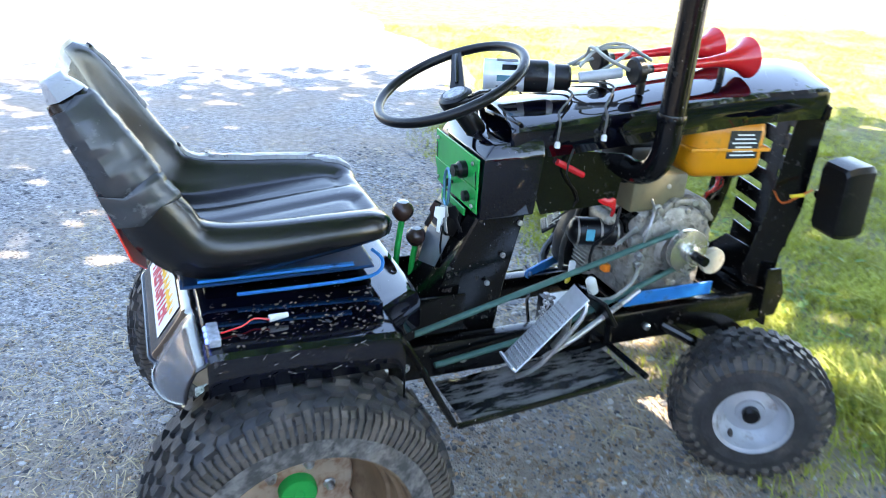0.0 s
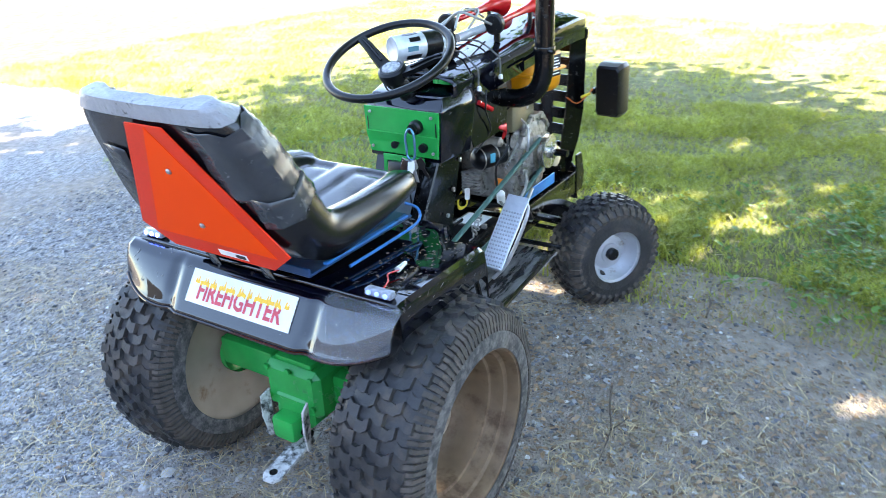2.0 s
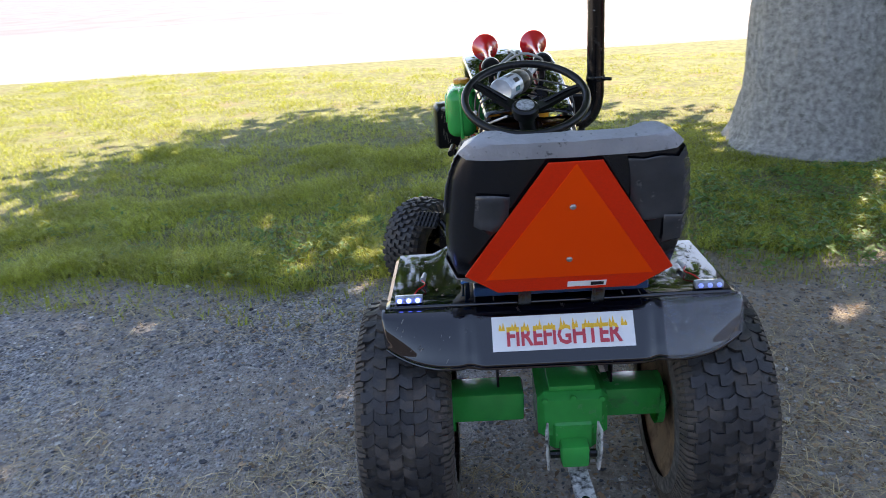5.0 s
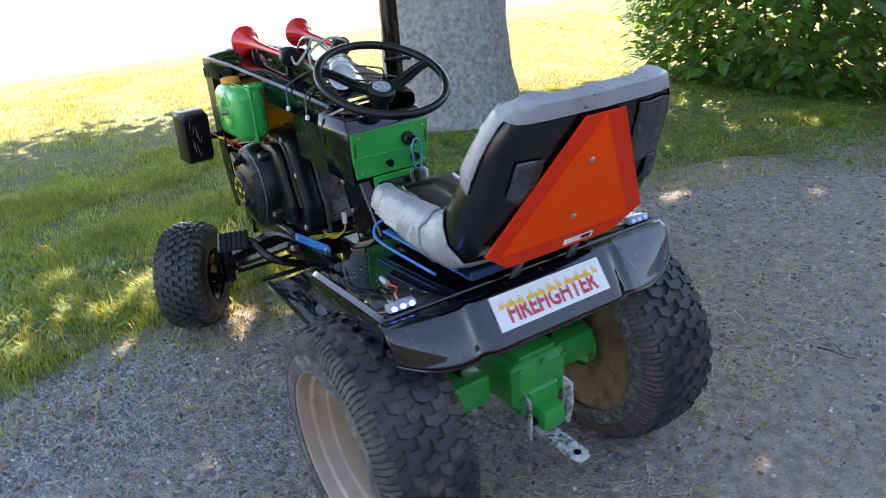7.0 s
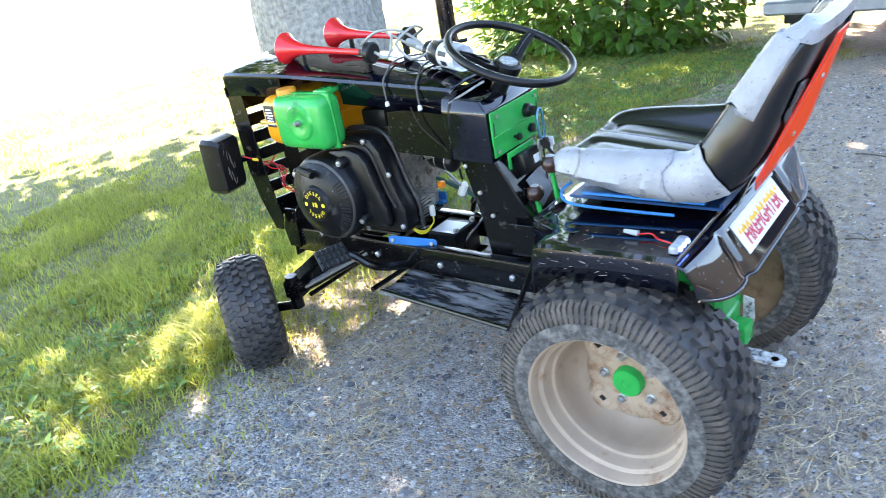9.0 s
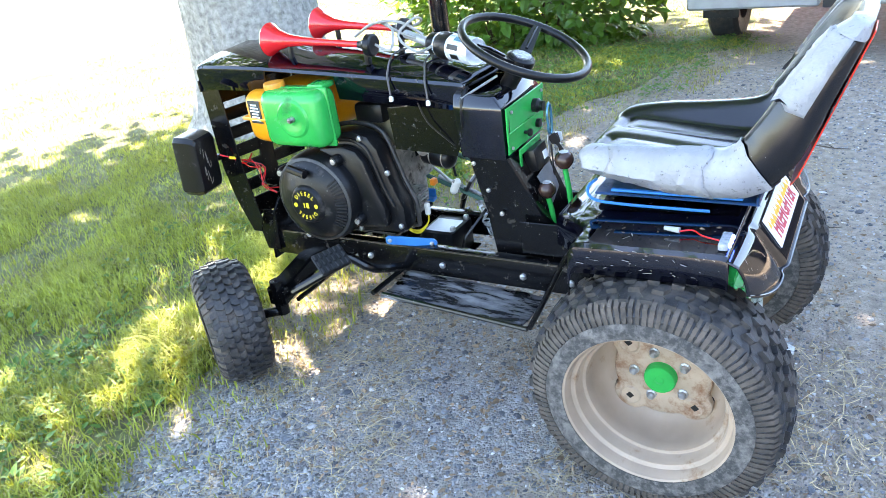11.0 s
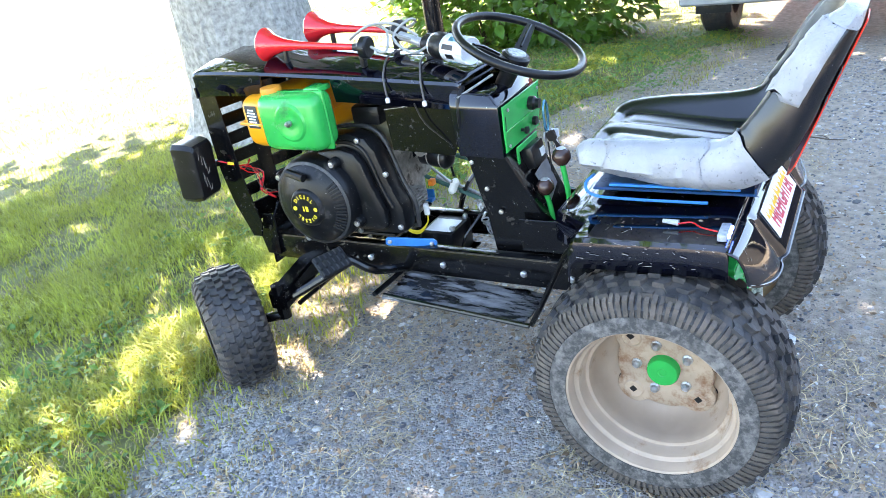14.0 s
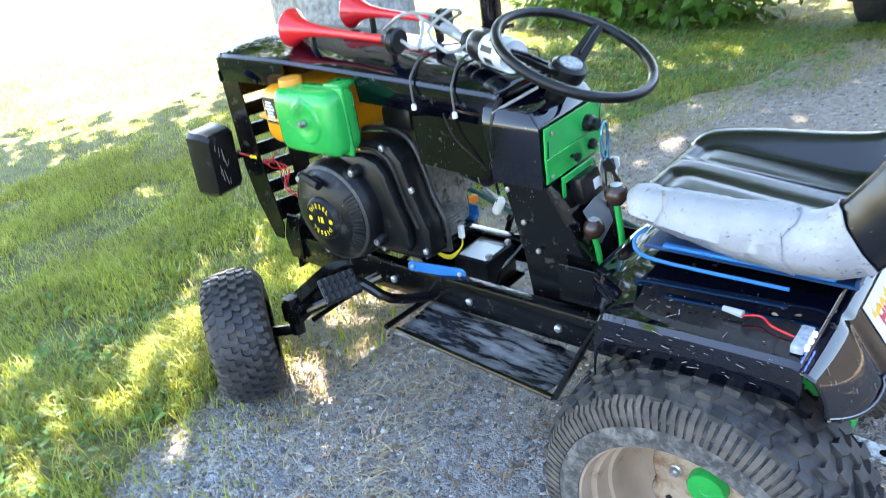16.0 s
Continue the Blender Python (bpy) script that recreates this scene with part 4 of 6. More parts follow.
for s in (-1, 1):
    # narrow straps from the deck's front corners down to the footboards
    part("fender_strap", tube([(s * 0.300, 0.245, 0.560), (s * 0.296, 0.285, 0.515), (s * 0.284, 0.345, 0.40), (s * 0.268, 0.398, 0.302)], 0.0065, 8), BLACKM, tractor, "narrow bent strap under the deck")
    part("inner_guard", prism([(-0.105, 0), (0.24, 0), (0.24, -0.10), (0.16, -0.13), (-0.02, -0.11), (-0.105, -0.05)], 0.004, axes((s * 0.205, 0.09, 0.572), (0, 1, 0), (0, 0, 1)), 0.001), BLACKM, tractor, smooth=False)

# seat: a bucket shell with raised bolsters, swept from the front lip up the backrest
SEAT_DY, SEAT_DX = -0.036, 0.001
STATIONS = [  # y, z, half width, bolster height, thickness
    (0.338, 0.658, 0.140, 0.000, 0.010), (0.334, 0.682, 0.160, 0.004, 0.030), (0.305, 0.695, 0.178, 0.010, 0.046), (0.22, 0.688, 0.195, 0.024, 0.048),
    (0.12, 0.676, 0.205, 0.038, 0.046), (0.03, 0.668, 0.211, 0.054, 0.042), (-0.025, 0.678, 0.213, 0.070, 0.036), (-0.064, 0.714, 0.213, 0.074, 0.034),
    (-0.088, 0.764, 0.212, 0.066, 0.034), (-0.112, 0.822, 0.206, 0.056, 0.032), (-0.136, 0.880, 0.197, 0.044, 0.031), (-0.154, 0.922, 0.180, 0.032, 0.030), (-0.166, 0.946, 0.160, 0.014, 0.024)]
NT, NB = 48, 14


def seat_ring(v):
    """The closed outline of the seat at a station: the top from its left to its right edge, then the underside back."""
    v = min(max(v, 0), len(STATIONS) - 1)
    i0 = min(int(v), len(STATIONS) - 2)
    f = v - i0

    def at(k):
        k = min(max(k, 0), len(STATIONS) - 1)
        return np.array(STATIONS[k])
    a, b, c, d4 = at(i0 - 1), at(i0), at(i0 + 1), at(i0 + 2)
    y, z, w, bo, t = 0.5 * ((2 * b) + (c - a) * f + (2 * a - 5 * b + 4 * c - d4) * f * f + (3 * b - a - 3 * c + d4) * f ** 3)
    dd = (c - a) * (1 - f) + (d4 - b) * f
    d = Vector((0, dd[0], dd[1])).normalized()
    nrm = Vector((0, d.z, -d.y))
    if nrm.z < 0 and v < 4:
        nrm = -nrm
    if v >= 4 and (nrm.y + nrm.z) < 0:
        nrm = -nrm
    c0 = Vector((SEAT_DX, y + SEAT_DY, z))
    ring = []
    flat = max(0, min(1, (v - 1.6) / 0.8)) * max(0, min(1, (6.2 - v) / 0.6))
    for i in range(NT + 1):
        u = i / NT * 2 - 1
        e = abs(u)
        s = min(1, max(0, (e - 0.52) / 0.26))
        s = s * s * (3 - 2 * s)
        hgt = bo * s - (0.60 * (bo + t)) * max(0, (e - 0.86) / 0.14) ** 2.2
        # two pads lie sunk beside a padded middle rib, each with a rounded front
        for edge in (0.17, 0.58):
            hgt -= 0.0045 * flat * math.exp(-((e - edge) / 0.045) ** 2)
        pocket = step((e - 0.17) / 0.06) * step((0.60 - e) / 0.06)
        hgt -= pocket * (0.003 * flat + 0.008 * math.exp(-((v - 2.15) / 0.16) ** 2))
        ring.append(c0 + Vector((u * w, 0, 0)) + nrm * hgt)
    for i in range(NB):
        u = 1 - (i + 0.5) / NB * 2
        ring.append(c0 + Vector((u * w * 0.985, 0, 0)) - nrm * (t - 0.35 * t * abs(u) ** 6))
    return ring


NR = NT + 1 + NB
bm = loft([seat_ring(v) for v in np.linspace(0, len(STATIONS) - 1, 84)])
seat = part("seat", bm, VINYL, tractor, "black vinyl bucket seat patched with grey duct tape", angle=70)


def seat_patch(v0, v1, i0, i1, material, name, label, lift=0.0022, rough=0.0012, seed=0):
    """A strip of tape laid over part of the seat, a little creased, with uneven ends."""
    rr = np.random.default_rng(seed)
    nv, ni = max(4, int((v1 - v0) * 9)), abs(i1 - i0)
    rows = []
    for a in range(nv + 1):
        row = []
        for k in range(ni + 1):
            edge = 0.10 * rr.normal() if a in (0, nv) else 0
            v = v0 + (v1 - v0) * a / nv + edge
            ring = seat_ring(v)
            idx = (i0 + k) % NR
            p, q, s = ring[idx], ring[(idx + 1) % NR], ring[(idx - 1) % NR]
            nx = seat_ring(v + 0.15)[idx] - seat_ring(v - 0.15)[idx]
            nn = (q - s).cross(nx)
            nn = nn.normalized() if nn.length > 1e-9 else Vector((0, 0, 1))
            cen = sum(ring, Vector()) / NR
            if nn.dot(p - cen) < 0:
                nn = -nn
            row.append(p + nn * (lift + rough * (0.5 + 0.5 * rr.normal()) + 0.0046 * abs(noise.noise(Vector((p.x * 95, p.y * 11, p.z * 90)))) + 0.0012 * noise.noise(p * 130)))
        rows.append(row)
    b = loft(rows, False, False, ring=False)
    return sheet_part(name, b, material, seat, label, 0.0006, angle=50)


seat_patch(1.3, 6.4, -5, 8, TAPE, "tape", "creased silver duct tape along the seat bolster", lift=0.0035, seed=1)
seat_patch(2.6, 4.6, -4, 9, TAPE, "tape", "second strip of creased duct tape", lift=0.0062, seed=3)
seat_patch(8.6, 11.2, 0, 6, TAPE, "tape", "worn silver duct tape on the backrest edge", lift=0.003, seed=2)
sleeve = []
for v in np.linspace(11.2, 12.0, 14):
    ring = seat_ring(v)
    c = sum(ring, Vector()) / NR
    sleeve.append([c + (p - c) * 1.02 + (p - c).normalized() * (0.003 + 0.0012 * noise.noise(p * 45)) for p in ring])
c = sum(sleeve[-1], Vector()) / NR
sleeve.append([c + (p - c) * 0.93 + Vector((0, -0.003, 0.007)) for p in sleeve[-1]])
part("tape", loft(sleeve, False, True), TAPE, seat, "silver duct tape over the top of the backrest", angle=50)
seat_patch(8.6, 11.0, 17, 33, FOAM, "torn_foam", "torn backrest cover showing dirty foam", seed=9)
seat_patch(8.5, 10.9, NT - 10, NT + 4, DTAPE, "tape", "dark grey tape on the backrest edge", seed=4)
seat_patch(7.7, 8.5, NT - 3, NT + 2, DTAPE, "tape", "small dark tape patch at the elbow of the seat", lift=0.004, seed=5)
seat_patch(8.6, 9.6, NT + 11, NT + 13, DTAPE, "tape", "dark grey tape patch on the seat back", seed=6)

# slow-vehicle triangle on the seat back
SM = axes((0.006, -0.1105, 0.638), (1, 0, 0), (0, -0.112, 0.27)) @ Matrix.Diagonal((0.945, 0.945, 1, 1))
EMB = [(-0.135, 0.0), (0.135, 0.0), (0.198, 0.050), (0.046, 0.312), (-0.046, 0.312), (-0.198, 0.050)]
emblem = part("emblem", prism(EMB, 0.003, SM @ pose(0, 0, 0.002), 0.0005), REDBORD, tractor, "orange slow-vehicle triangle with dark red borders", smooth=False)
part("emblem_centre", prism([(-0.158, 0.038), (0.162, 0.038), (0.002, 0.309)], 0.0012, SM @ pose(0, 0, 0.005)), ORANGE, emblem, "fluorescent orange triangle", smooth=False)
part("emblem_label", prism([(0.0, 0.008), (0.075, 0.008), (0.075, 0.022), (0.0, 0.022)], 0.0006, SM @ pose(0, 0, 0.005)), WHITE, emblem, "small white printed label", smooth=False)
part("label_bar", prism([(0.045, 0.010), (0.070, 0.010), (0.070, 0.019), (0.045, 0.019)], 0.0004, SM @ pose(0, 0, 0.0056)), BPLAST, emblem, smooth=False)
for py in (0.085, 0.215):
    part("emblem_bolt", lathe([(0.006, 0.005), (0.006, 0.008), (0.004, 0.010), (0, 0.0105)], SM @ pose(0.0, py, 0), 12), STEEL, emblem)
for s in (-1, 1):
    part("emblem_bracket", box((s * 0.07, -0.090, 0.640), (0.025, 0.004, 0.12), 0.001, (23, 0, 0)), BLACKM, tractor)

# bumper sticker
ST = axes(panel_point(0.001, 0.46), (1, 0, 0), panel_point(0, 0.3) - panel_point(0, 0.7)) @ pose(0, 0, 0.0014)
stk = part("sticker", prism([(-0.137, -0.034), (0.137, -0.034), (0.137, 0.034), (-0.137, 0.034)], 0.0008, ST), WHITE, tractor, "white bumper sticker with red lettering and flames", smooth=False)
LM = ST @ pose(0, -0.008, 0.0016) @ Matrix.Diagonal((0.76, 1, 1, 1))
text("FIREFIGHTER", 0.051, LM, PRINT, stk, "lettering", "dark red capital lettering", 0.0003, bold=0.0014, below=0.011)
text("FIREFIGHTER", 0.051, LM, FLAME, stk, "lettering", "letter tops turning yellow", 0.0003, bold=0.0014, above=0.011)
fr = random.Random(3)
for k in range(11):
    x0 = -0.118 + 0.0236 * k
    pts = [(x0 - 0.006, 0.006)]
    for t in range(5):
        pts.append((x0 - 0.006 + 0.003 * t, (0.010 if t % 2 == 0 else 0.017 + 0.011 * fr.random())))
    pts.append((x0 + 0.006, 0.006))
    part("flame", prism(pts, 0.0005, ST @ pose(0, 0, 0.0008)), FLAME, stk, smooth=False)

# fender warning lamps with their leads
LEDS = []
for glow in (3.5, 0.25):
    led = mat("led_window", (0.55, 0.65, 0.92), 0.1, vary=0.03)
    led.node_tree.nodes["Principled BSDF"].inputs["Emission Color"].default_value = (0.05, 0.12, 1.0, 1)
    led.node_tree.nodes["Principled BSDF"].inputs["Emission Strength"].default_value = glow
    LEDS.append(led)
for s, lx in ((-1, -0.297), (1, 0.294)):
    lamp = part("fender_lamp", box((lx, -0.030, 0.593), (0.056, 0.018, 0.014), 0.003), mat("smoked_lens", (0.30, 0.32, 0.36), 0.15, vary=0.3, scale=120), tractor, "small clear warning light glued on the fender")
    for k in range(3):
        part("led", lathe([(0.0048, 0), (0.0048, 0.003), (0.003, 0.0045), (0, 0.005)], pose(lx + 0.018 * (k - 1), -0.039, 0.594, 90, 0, 0), 12), LEDS[0 if s < 0 else 1], lamp)
    part("lead", tube([(lx * 0.98, -0.018, 0.590), (lx * 0.95, 0.015, 0.592), (lx * 0.90, 0.035, 0.594), (lx * 0.93, 0.06, 0.593)], 0.0016, 6), RED, tractor, "thin red wire")
    part("plug", tube([(lx * 0.92, 0.058, 0.594), (lx * 0.91, 0.088, 0.595)], lambda u: 0.0062 - 0.002 * u, 10), mat("grey_plug" if s < 0 else "white_plug", (0.30, 0.32, 0.34) if s < 0 else (0.7, 0.7, 0.68), 0.4), tractor, "small wire connector")

# seat brackets
for s in (-1, 1):
    part("seat_bracket", boxes([((s * 0.182, 0.09, 0.628), (0.010, 0.26, 0.005))], 0.001), BLUE, tractor, "blue steel seat rail")
    part("seat_leg", tube([(s * 0.150, 0.262, 0.636), (s * 0.172, 0.275, 0.625), (s * 0.186, 0.262, 0.606), (s * 0.190, 0.20, 0.600), (s * 0.190, 0.02, 0.600)], 0.0032, 8), BLUE, tractor)
part("seat_plate", boxes([((0, 0.100, 0.610), (0.335, 0.325, 0.006)), ((0, -0.064, 0.616), (0.335, 0.006, 0.018))], 0.002), mat("dark_blue_paint", (0.004, 0.040, 0.12), 0.28, vary=0.2, scale=14, dirt=0.15, dirt_col=(0.02, 0.03, 0.045), dscale=20), tractor, "dark blue steel plate under the seat")
part("seat_spacer", boxes([((0, 0.12, 0.600), (0.26, 0.30, 0.014))], 0.003), BLACKM, tractor)

# hood
bm = bmesh.new()
rows = []
for y, w, z, side in ((0.583, 0.110, 0.836, 0.066), (0.600, 0.114, 0.840, 0.067), (0.70, 0.120, 0.849, 0.068), (0.80, 0.128, 0.860, 0.068), (0.925, 0.137, 0.871, 0.068)):
    rows.append([(-w, y, z - side), (-w - 0.001, y, z - 0.010), (-w + 0.003, y, z - 0.003), (-w + 0.010, y, z), (-w * 0.5, y, z + 0.007), (0, y, z + 0.010), (w * 0.5, y, z + 0.007), (w - 0.010, y, z), (w - 0.003, y, z - 0.003), (w + 0.001, y, z - 0.010), (w, y, z - side)])
for y, w, z, side in ((0.930, 0.138, 0.872, 0.012), (1.05, 0.146, 0.882, 0.012), (1.145, 0.152, 0.890, 0.012)):
    rows.append([(-w, y, z - side), (-w - 0.001, y, z - 0.010), (-w + 0.003, y, z - 0.003), (-w + 0.010, y, z), (-w * 0.5, y, z + 0.007), (0, y, z + 0.010), (w * 0.5, y, z + 0.007), (w - 0.010, y, z), (w - 0.003, y, z - 0.003), (w + 0.001, y, z - 0.010), (w, y, z - 0.066)])
for y, w, z, side in ((1.150, 0.153, 0.891, 0.066), (1.30, 0.163, 0.899, 0.068), (1.365, 0.167, 0.901, 0.070), (1.385, 0.163, 0.896, 0.070), (1.392, 0.155, 0.885, 0.070)):
    rows.append([(-w, y, z - side), (-w - 0.001, y, z - 0.010), (-w + 0.003, y, z - 0.003), (-w + 0.010, y, z), (-w * 0.5, y, z + 0.007), (0, y, z + 0.010), (w * 0.5, y, z + 0.007), (w - 0.010, y, z), (w - 0.003, y, z - 0.003), (w + 0.001, y, z - 0.010), (w, y, z - side)])
for i in (5, 6, 7):
    y = rows[i][5][1]
    rows[i][-1] = (rows[i][-1][0], y, rows[i][-2][2] - 0.056)
rows = [[(x - (0.030 * max(0, (y - 0.8) / 0.58) if x > 0.05 else 0), y - 0.012 * max(0, (y - 1.0) / 0.38) - (0.045 + 0.035 * (y - 0.58)) * min(1, max(0, (x + 0.13) / 0.26)), z - 0.005 + 0.016 * max(0, 1 - (x / 0.13) ** 2) * max(0, (y - 0.5) / 0.88)) for x, y, z in r] for r in rows]
loft(rows, False, True, bm, ring=False)
hood = sheet_part("hood", bm, BLACK, tractor, "glossy black sheet-metal hood with a cut-out for the air cleaner", 0.003)

# grille: a slotted front plate with swept wings
grille = part("grille", boxes([((-0.006, 1.378, 0.645), (0.05, 0.006, 0.42)), ((-0.010, 1.378, 0.835), (0.31, 0.006, 0.03)), ((-0.005, 1.378, 0.445), (0.22, 0.006, 0.06))], 0.001), BLACKM, tractor, "black slotted grille plate")
for s in (-1, 1):
    for k, z in enumerate((0.800, 0.745, 0.690, 0.635, 0.580, 0.525)):
        ww = 0.125 - (0.010 * max(0, k - 3))
        part("slat", box((s * (0.025 + ww / 2) - (0.012 if s > 0 else 0), 1.378, z - 0.008), (ww, 0.006, 0.036), 0.001, seg=1), BLACKM, grille, smooth=False)
    part("grille_wing", prism([(0, 0.855), (0.0, 0.60), (-0.018, 0.50), (-0.055, 0.40), (-0.085, 0.40), (-0.100, 0.44), (-0.075, 0.60), (-0.062, 0.855)], 0.004, axes((0.140 if s > 0 else -0.162, 1.376, 0), (s * 0.25, 1, 0), (0, 0, 1)), 0.001), BLACKM, grille, smooth=False)

grille.matrix_local = Matrix.Translation((-0.16, 1.378, 0)) @ pose(0, 0, 0, 0, 0, -13) @ Matrix.Translation((0.16, -1.378, 0))

# headlight boxes on stub arms
for s, c, tilt in ((-1, (-0.235, 1.385, 0.640), 8), (1, (0.222, 1.315, 0.668), -6)):
    bm = bmesh.new()
    sec = []
    for yy, k in ((-0.035, 0.86), (-0.030, 0.94), (-0.01, 1.0), (0.03, 1.0), (0.036, 0.96)):
        sec.append([((0.047 if s < 0 else 0.042) * k * px, yy, 0.084 * k * pz) for px, pz in ((-0.8, -1), (0.8, -1), (1, -0.86), (1, 0.86), (0.8, 1), (-0.8, 1), (-1, 0.86), (-1, -0.86))])
    loft(sec, bm=bm)
    bmesh.ops.transform(bm, matrix=pose(*c, 4, 0, tilt), verts=bm.verts[:])
    hl = part("headlight", bm, BPLAST, tractor, "scuffed black work-light housing", angle=30)
    part("lens", box((c[0], c[1] + 0.040, c[2]), (0.076, 0.006, 0.146), 0.003, (4, 0, tilt)), CLEAR, hl)
    if s < 0:
        for q in range(9):
            sl = part("scuff", box((0, 0, 0), (0.0016, 0.0006, 0.016 + 0.009 * (q % 4)), 0, seg=1), SCRATCH, hl, "pale scuff mark" if q == 0 else "", smooth=False)
            sl.matrix_local = pose(*c, 4, 0, tilt) @ pose(-0.024 + 0.0075 * (q % 5) + 0.002 * (q % 3), -0.0352, 0.045 - 0.012 * q, 0, 12 - 7 * (q % 4), 0)
    part("headlight_arm", tube([(c[0] - s * 0.045, c[1] - 0.01, c[2] - 0.005), (s * 0.165, c[1] - 0.005, c[2] - 0.01)], 0.011, 8), BLACKM, tractor)
    cc = RED if s < 0 else mat("orange_wire", (0.6, 0.12, 0.02), 0.4)
    part("wire", tube([(c[0] - s * 0.05, c[1] - 0.035, c[2] + 0.005), (s * 0.165, c[1] - 0.06, c[2] - 0.01), (s * 0.14, c[1] - 0.08, c[2] - 0.035), (s * 0.10, c[1] - 0.07, c[2] - 0.02)], 0.0022, 6), cc, tractor)
    part("butt_connector", tube([(s * 0.172, c[1] - 0.055, c[2] - 0.006), (s * 0.150, c[1] - 0.072, c[2] - 0.016)], 0.0042, 8), YELL, tractor)
rw = random.Random(5)
for k in range(6):
    j = lambda: rw.uniform(-0.012, 0.012)
    part("wire", tube([(-0.150, 1.31, 0.62), (-0.128 + j(), 1.295, 0.600 + j()), (-0.110 + j(), 1.28 + j(), 0.575 + j()), (-0.130 + j(), 1.265, 0.540 + j()), (-0.095 + j(), 1.25, 0.515 + j())], 0.0013, 6), RED if k % 3 else BPLAST, tractor)

# dash box with its green panel
bm = loft([[(-0.108, 0.494, 0.645), (0.098, 0.494, 0.645), (0.118, 0.605, 0.655), (-0.122, 0.605, 0.655)],
           [(-0.112, 0.492, 0.772), (0.106, 0.492, 0.772), (0.136, 0.605, 0.782), (-0.136, 0.605, 0.782)],
           [(-0.104, 0.512, 0.800), (0.098, 0.512, 0.800), (0.126, 0.605, 0.812), (-0.126, 0.605, 0.812)]])
bmesh.ops.bevel(bm, geom=bm.edges[:], offset=0.005, segments=2, profile=0.5, affect="EDGES")
dash = part("dash_box", bm, BLACK, tractor, "black sheet-metal dash box", angle=30)
PN = axes((-0.003, 0.487, 0.715), (1, 0, 0), (0, -0.05, 1))
panel = part("dash_panel", prism([(-0.108, 0.058), (0.108, 0.058), (0.104, -0.010), (0.098, -0.055), (-0.098, -0.055), (-0.106, -0.010)], 0.004, PN, 0.0012), GREEN, tractor, "bright green control panel", smooth=False)
part("panel_fold", prism([(-0.106, 0.0), (0.104, 0.0), (0.098, -0.056), (-0.098, -0.056)], 0.003, PN @ pose(0, -0.002, 0.0042, 7, 0, 0), 0.001), GREEN, panel, smooth=False)
for sx in (-1, 1):
    for sy in (0.045, -0.042):
        part("panel_screw", lathe([(0.004, 0), (0.004, 0.003), (0, 0.0045)], PN @ pose(sx * 0.088, sy, 0.006), 10), STEEL, panel)
    part("panel_slot", prism([(-0.0012, -0.02), (0.0012, -0.02), (0.0012, 0.02), (-0.0012, 0.02)], 0.0008, PN @ pose(sx * 0.098, 0.012, 0.0045)), BPLAST, panel, smooth=False)
part("ignition_switch", lathe([(0.017, 0.003), (0.017, 0.016), (0.012, 0.022), (0.012, 0.030), (0, 0.030)], PN @ pose(0.046, 0.020, 0), 20), BPLAST, panel, "black ignition switch")
part("dash_knob", lathe([(0.004, 0.003), (0.004, 0.012), (0.009, 0.016), (0.009, 0.022), (0, 0.023)], PN @ pose(-0.014, -0.028, 0), 16), BPLAST, panel, "black pull knob")
part("horn_button", lathe([(0.011, 0.003), (0.011, 0.014), (0, 0.016)], PN @ pose(0.062, -0.03, 0), 16), BPLAST, panel)
part("panel_tab", boxes([((-0.055, 0.482, 0.625), (0.012, 0.004, 0.065)), ((0.0, 0.481, 0.650), (0.12, 0.004, 0.016))], 0.001), GREEN, tractor)
swb = part("switch_box", box((0.005, 0.468, 0.618), (0.075, 0.030, 0.055), 0.004, (-12, 0, 0)), BPLAST, tractor, "black switch box below the panel")
part("box_label", box((0.022, 0.4515, 0.620), (0.026, 0.002, 0.020), 0.0004, (-12, 0, 0), seg=1), WHITE, swb, smooth=False)
FLAPM = mat("blued_steel", (0.20, 0.23, 0.27), 0.32, metal=0.7, vary=0.15, scale=18, dirt=0.15, dirt_col=(0.1, 0.09, 0.08), dscale=20)
part("steel_flap", prism([(-0.045, 0), (0.050, 0.010), (0.042, -0.062), (-0.028, -0.080)], 0.002, axes((0.0, 0.452, 0.585), (1, 0.05, 0), (0, 0.38, 1)), 0.0005), FLAPM, tractor, "bare steel flap under the switch box", smooth=False)

# steering tower with its side plates
bm = loft([[(-0.080, 0.345, 0.36), (0.080, 0.345, 0.36), (0.080, 0.56, 0.36), (-0.080, 0.56, 0.36)], [(-0.080, 0.415, 0.48), (0.080, 0.415, 0.48), (0.080, 0.575, 0.48), (-0.080, 0.575, 0.48)], [(-0.095, 0.500, 0.655), (0.090, 0.500, 0.655), (0.090, 0.605, 0.655), (-0.095, 0.605, 0.655)]])
bmesh.ops.bevel(bm, geom=bm.edges[:], offset=0.004, segments=1, affect="EDGES")
tower = part("steering_tower", bm, BLACKM, tractor, "black steering tower flecked with paint chips", smooth=False)
for s in (-1, 1):
    part("tower_cheek", prism([(0.605, 0.790), (0.80, 0.770), (0.80, 0.735), (0.795, 0.665), (0.62, 0.655), (0.60, 0.70)], 0.003, Matrix(((0, 0, 1, s * 0.115), (1, 0, 0, 0), (0, 1, 0, 0), (0, 0, 0, 1)))), BLACKM, tractor, smooth=False)
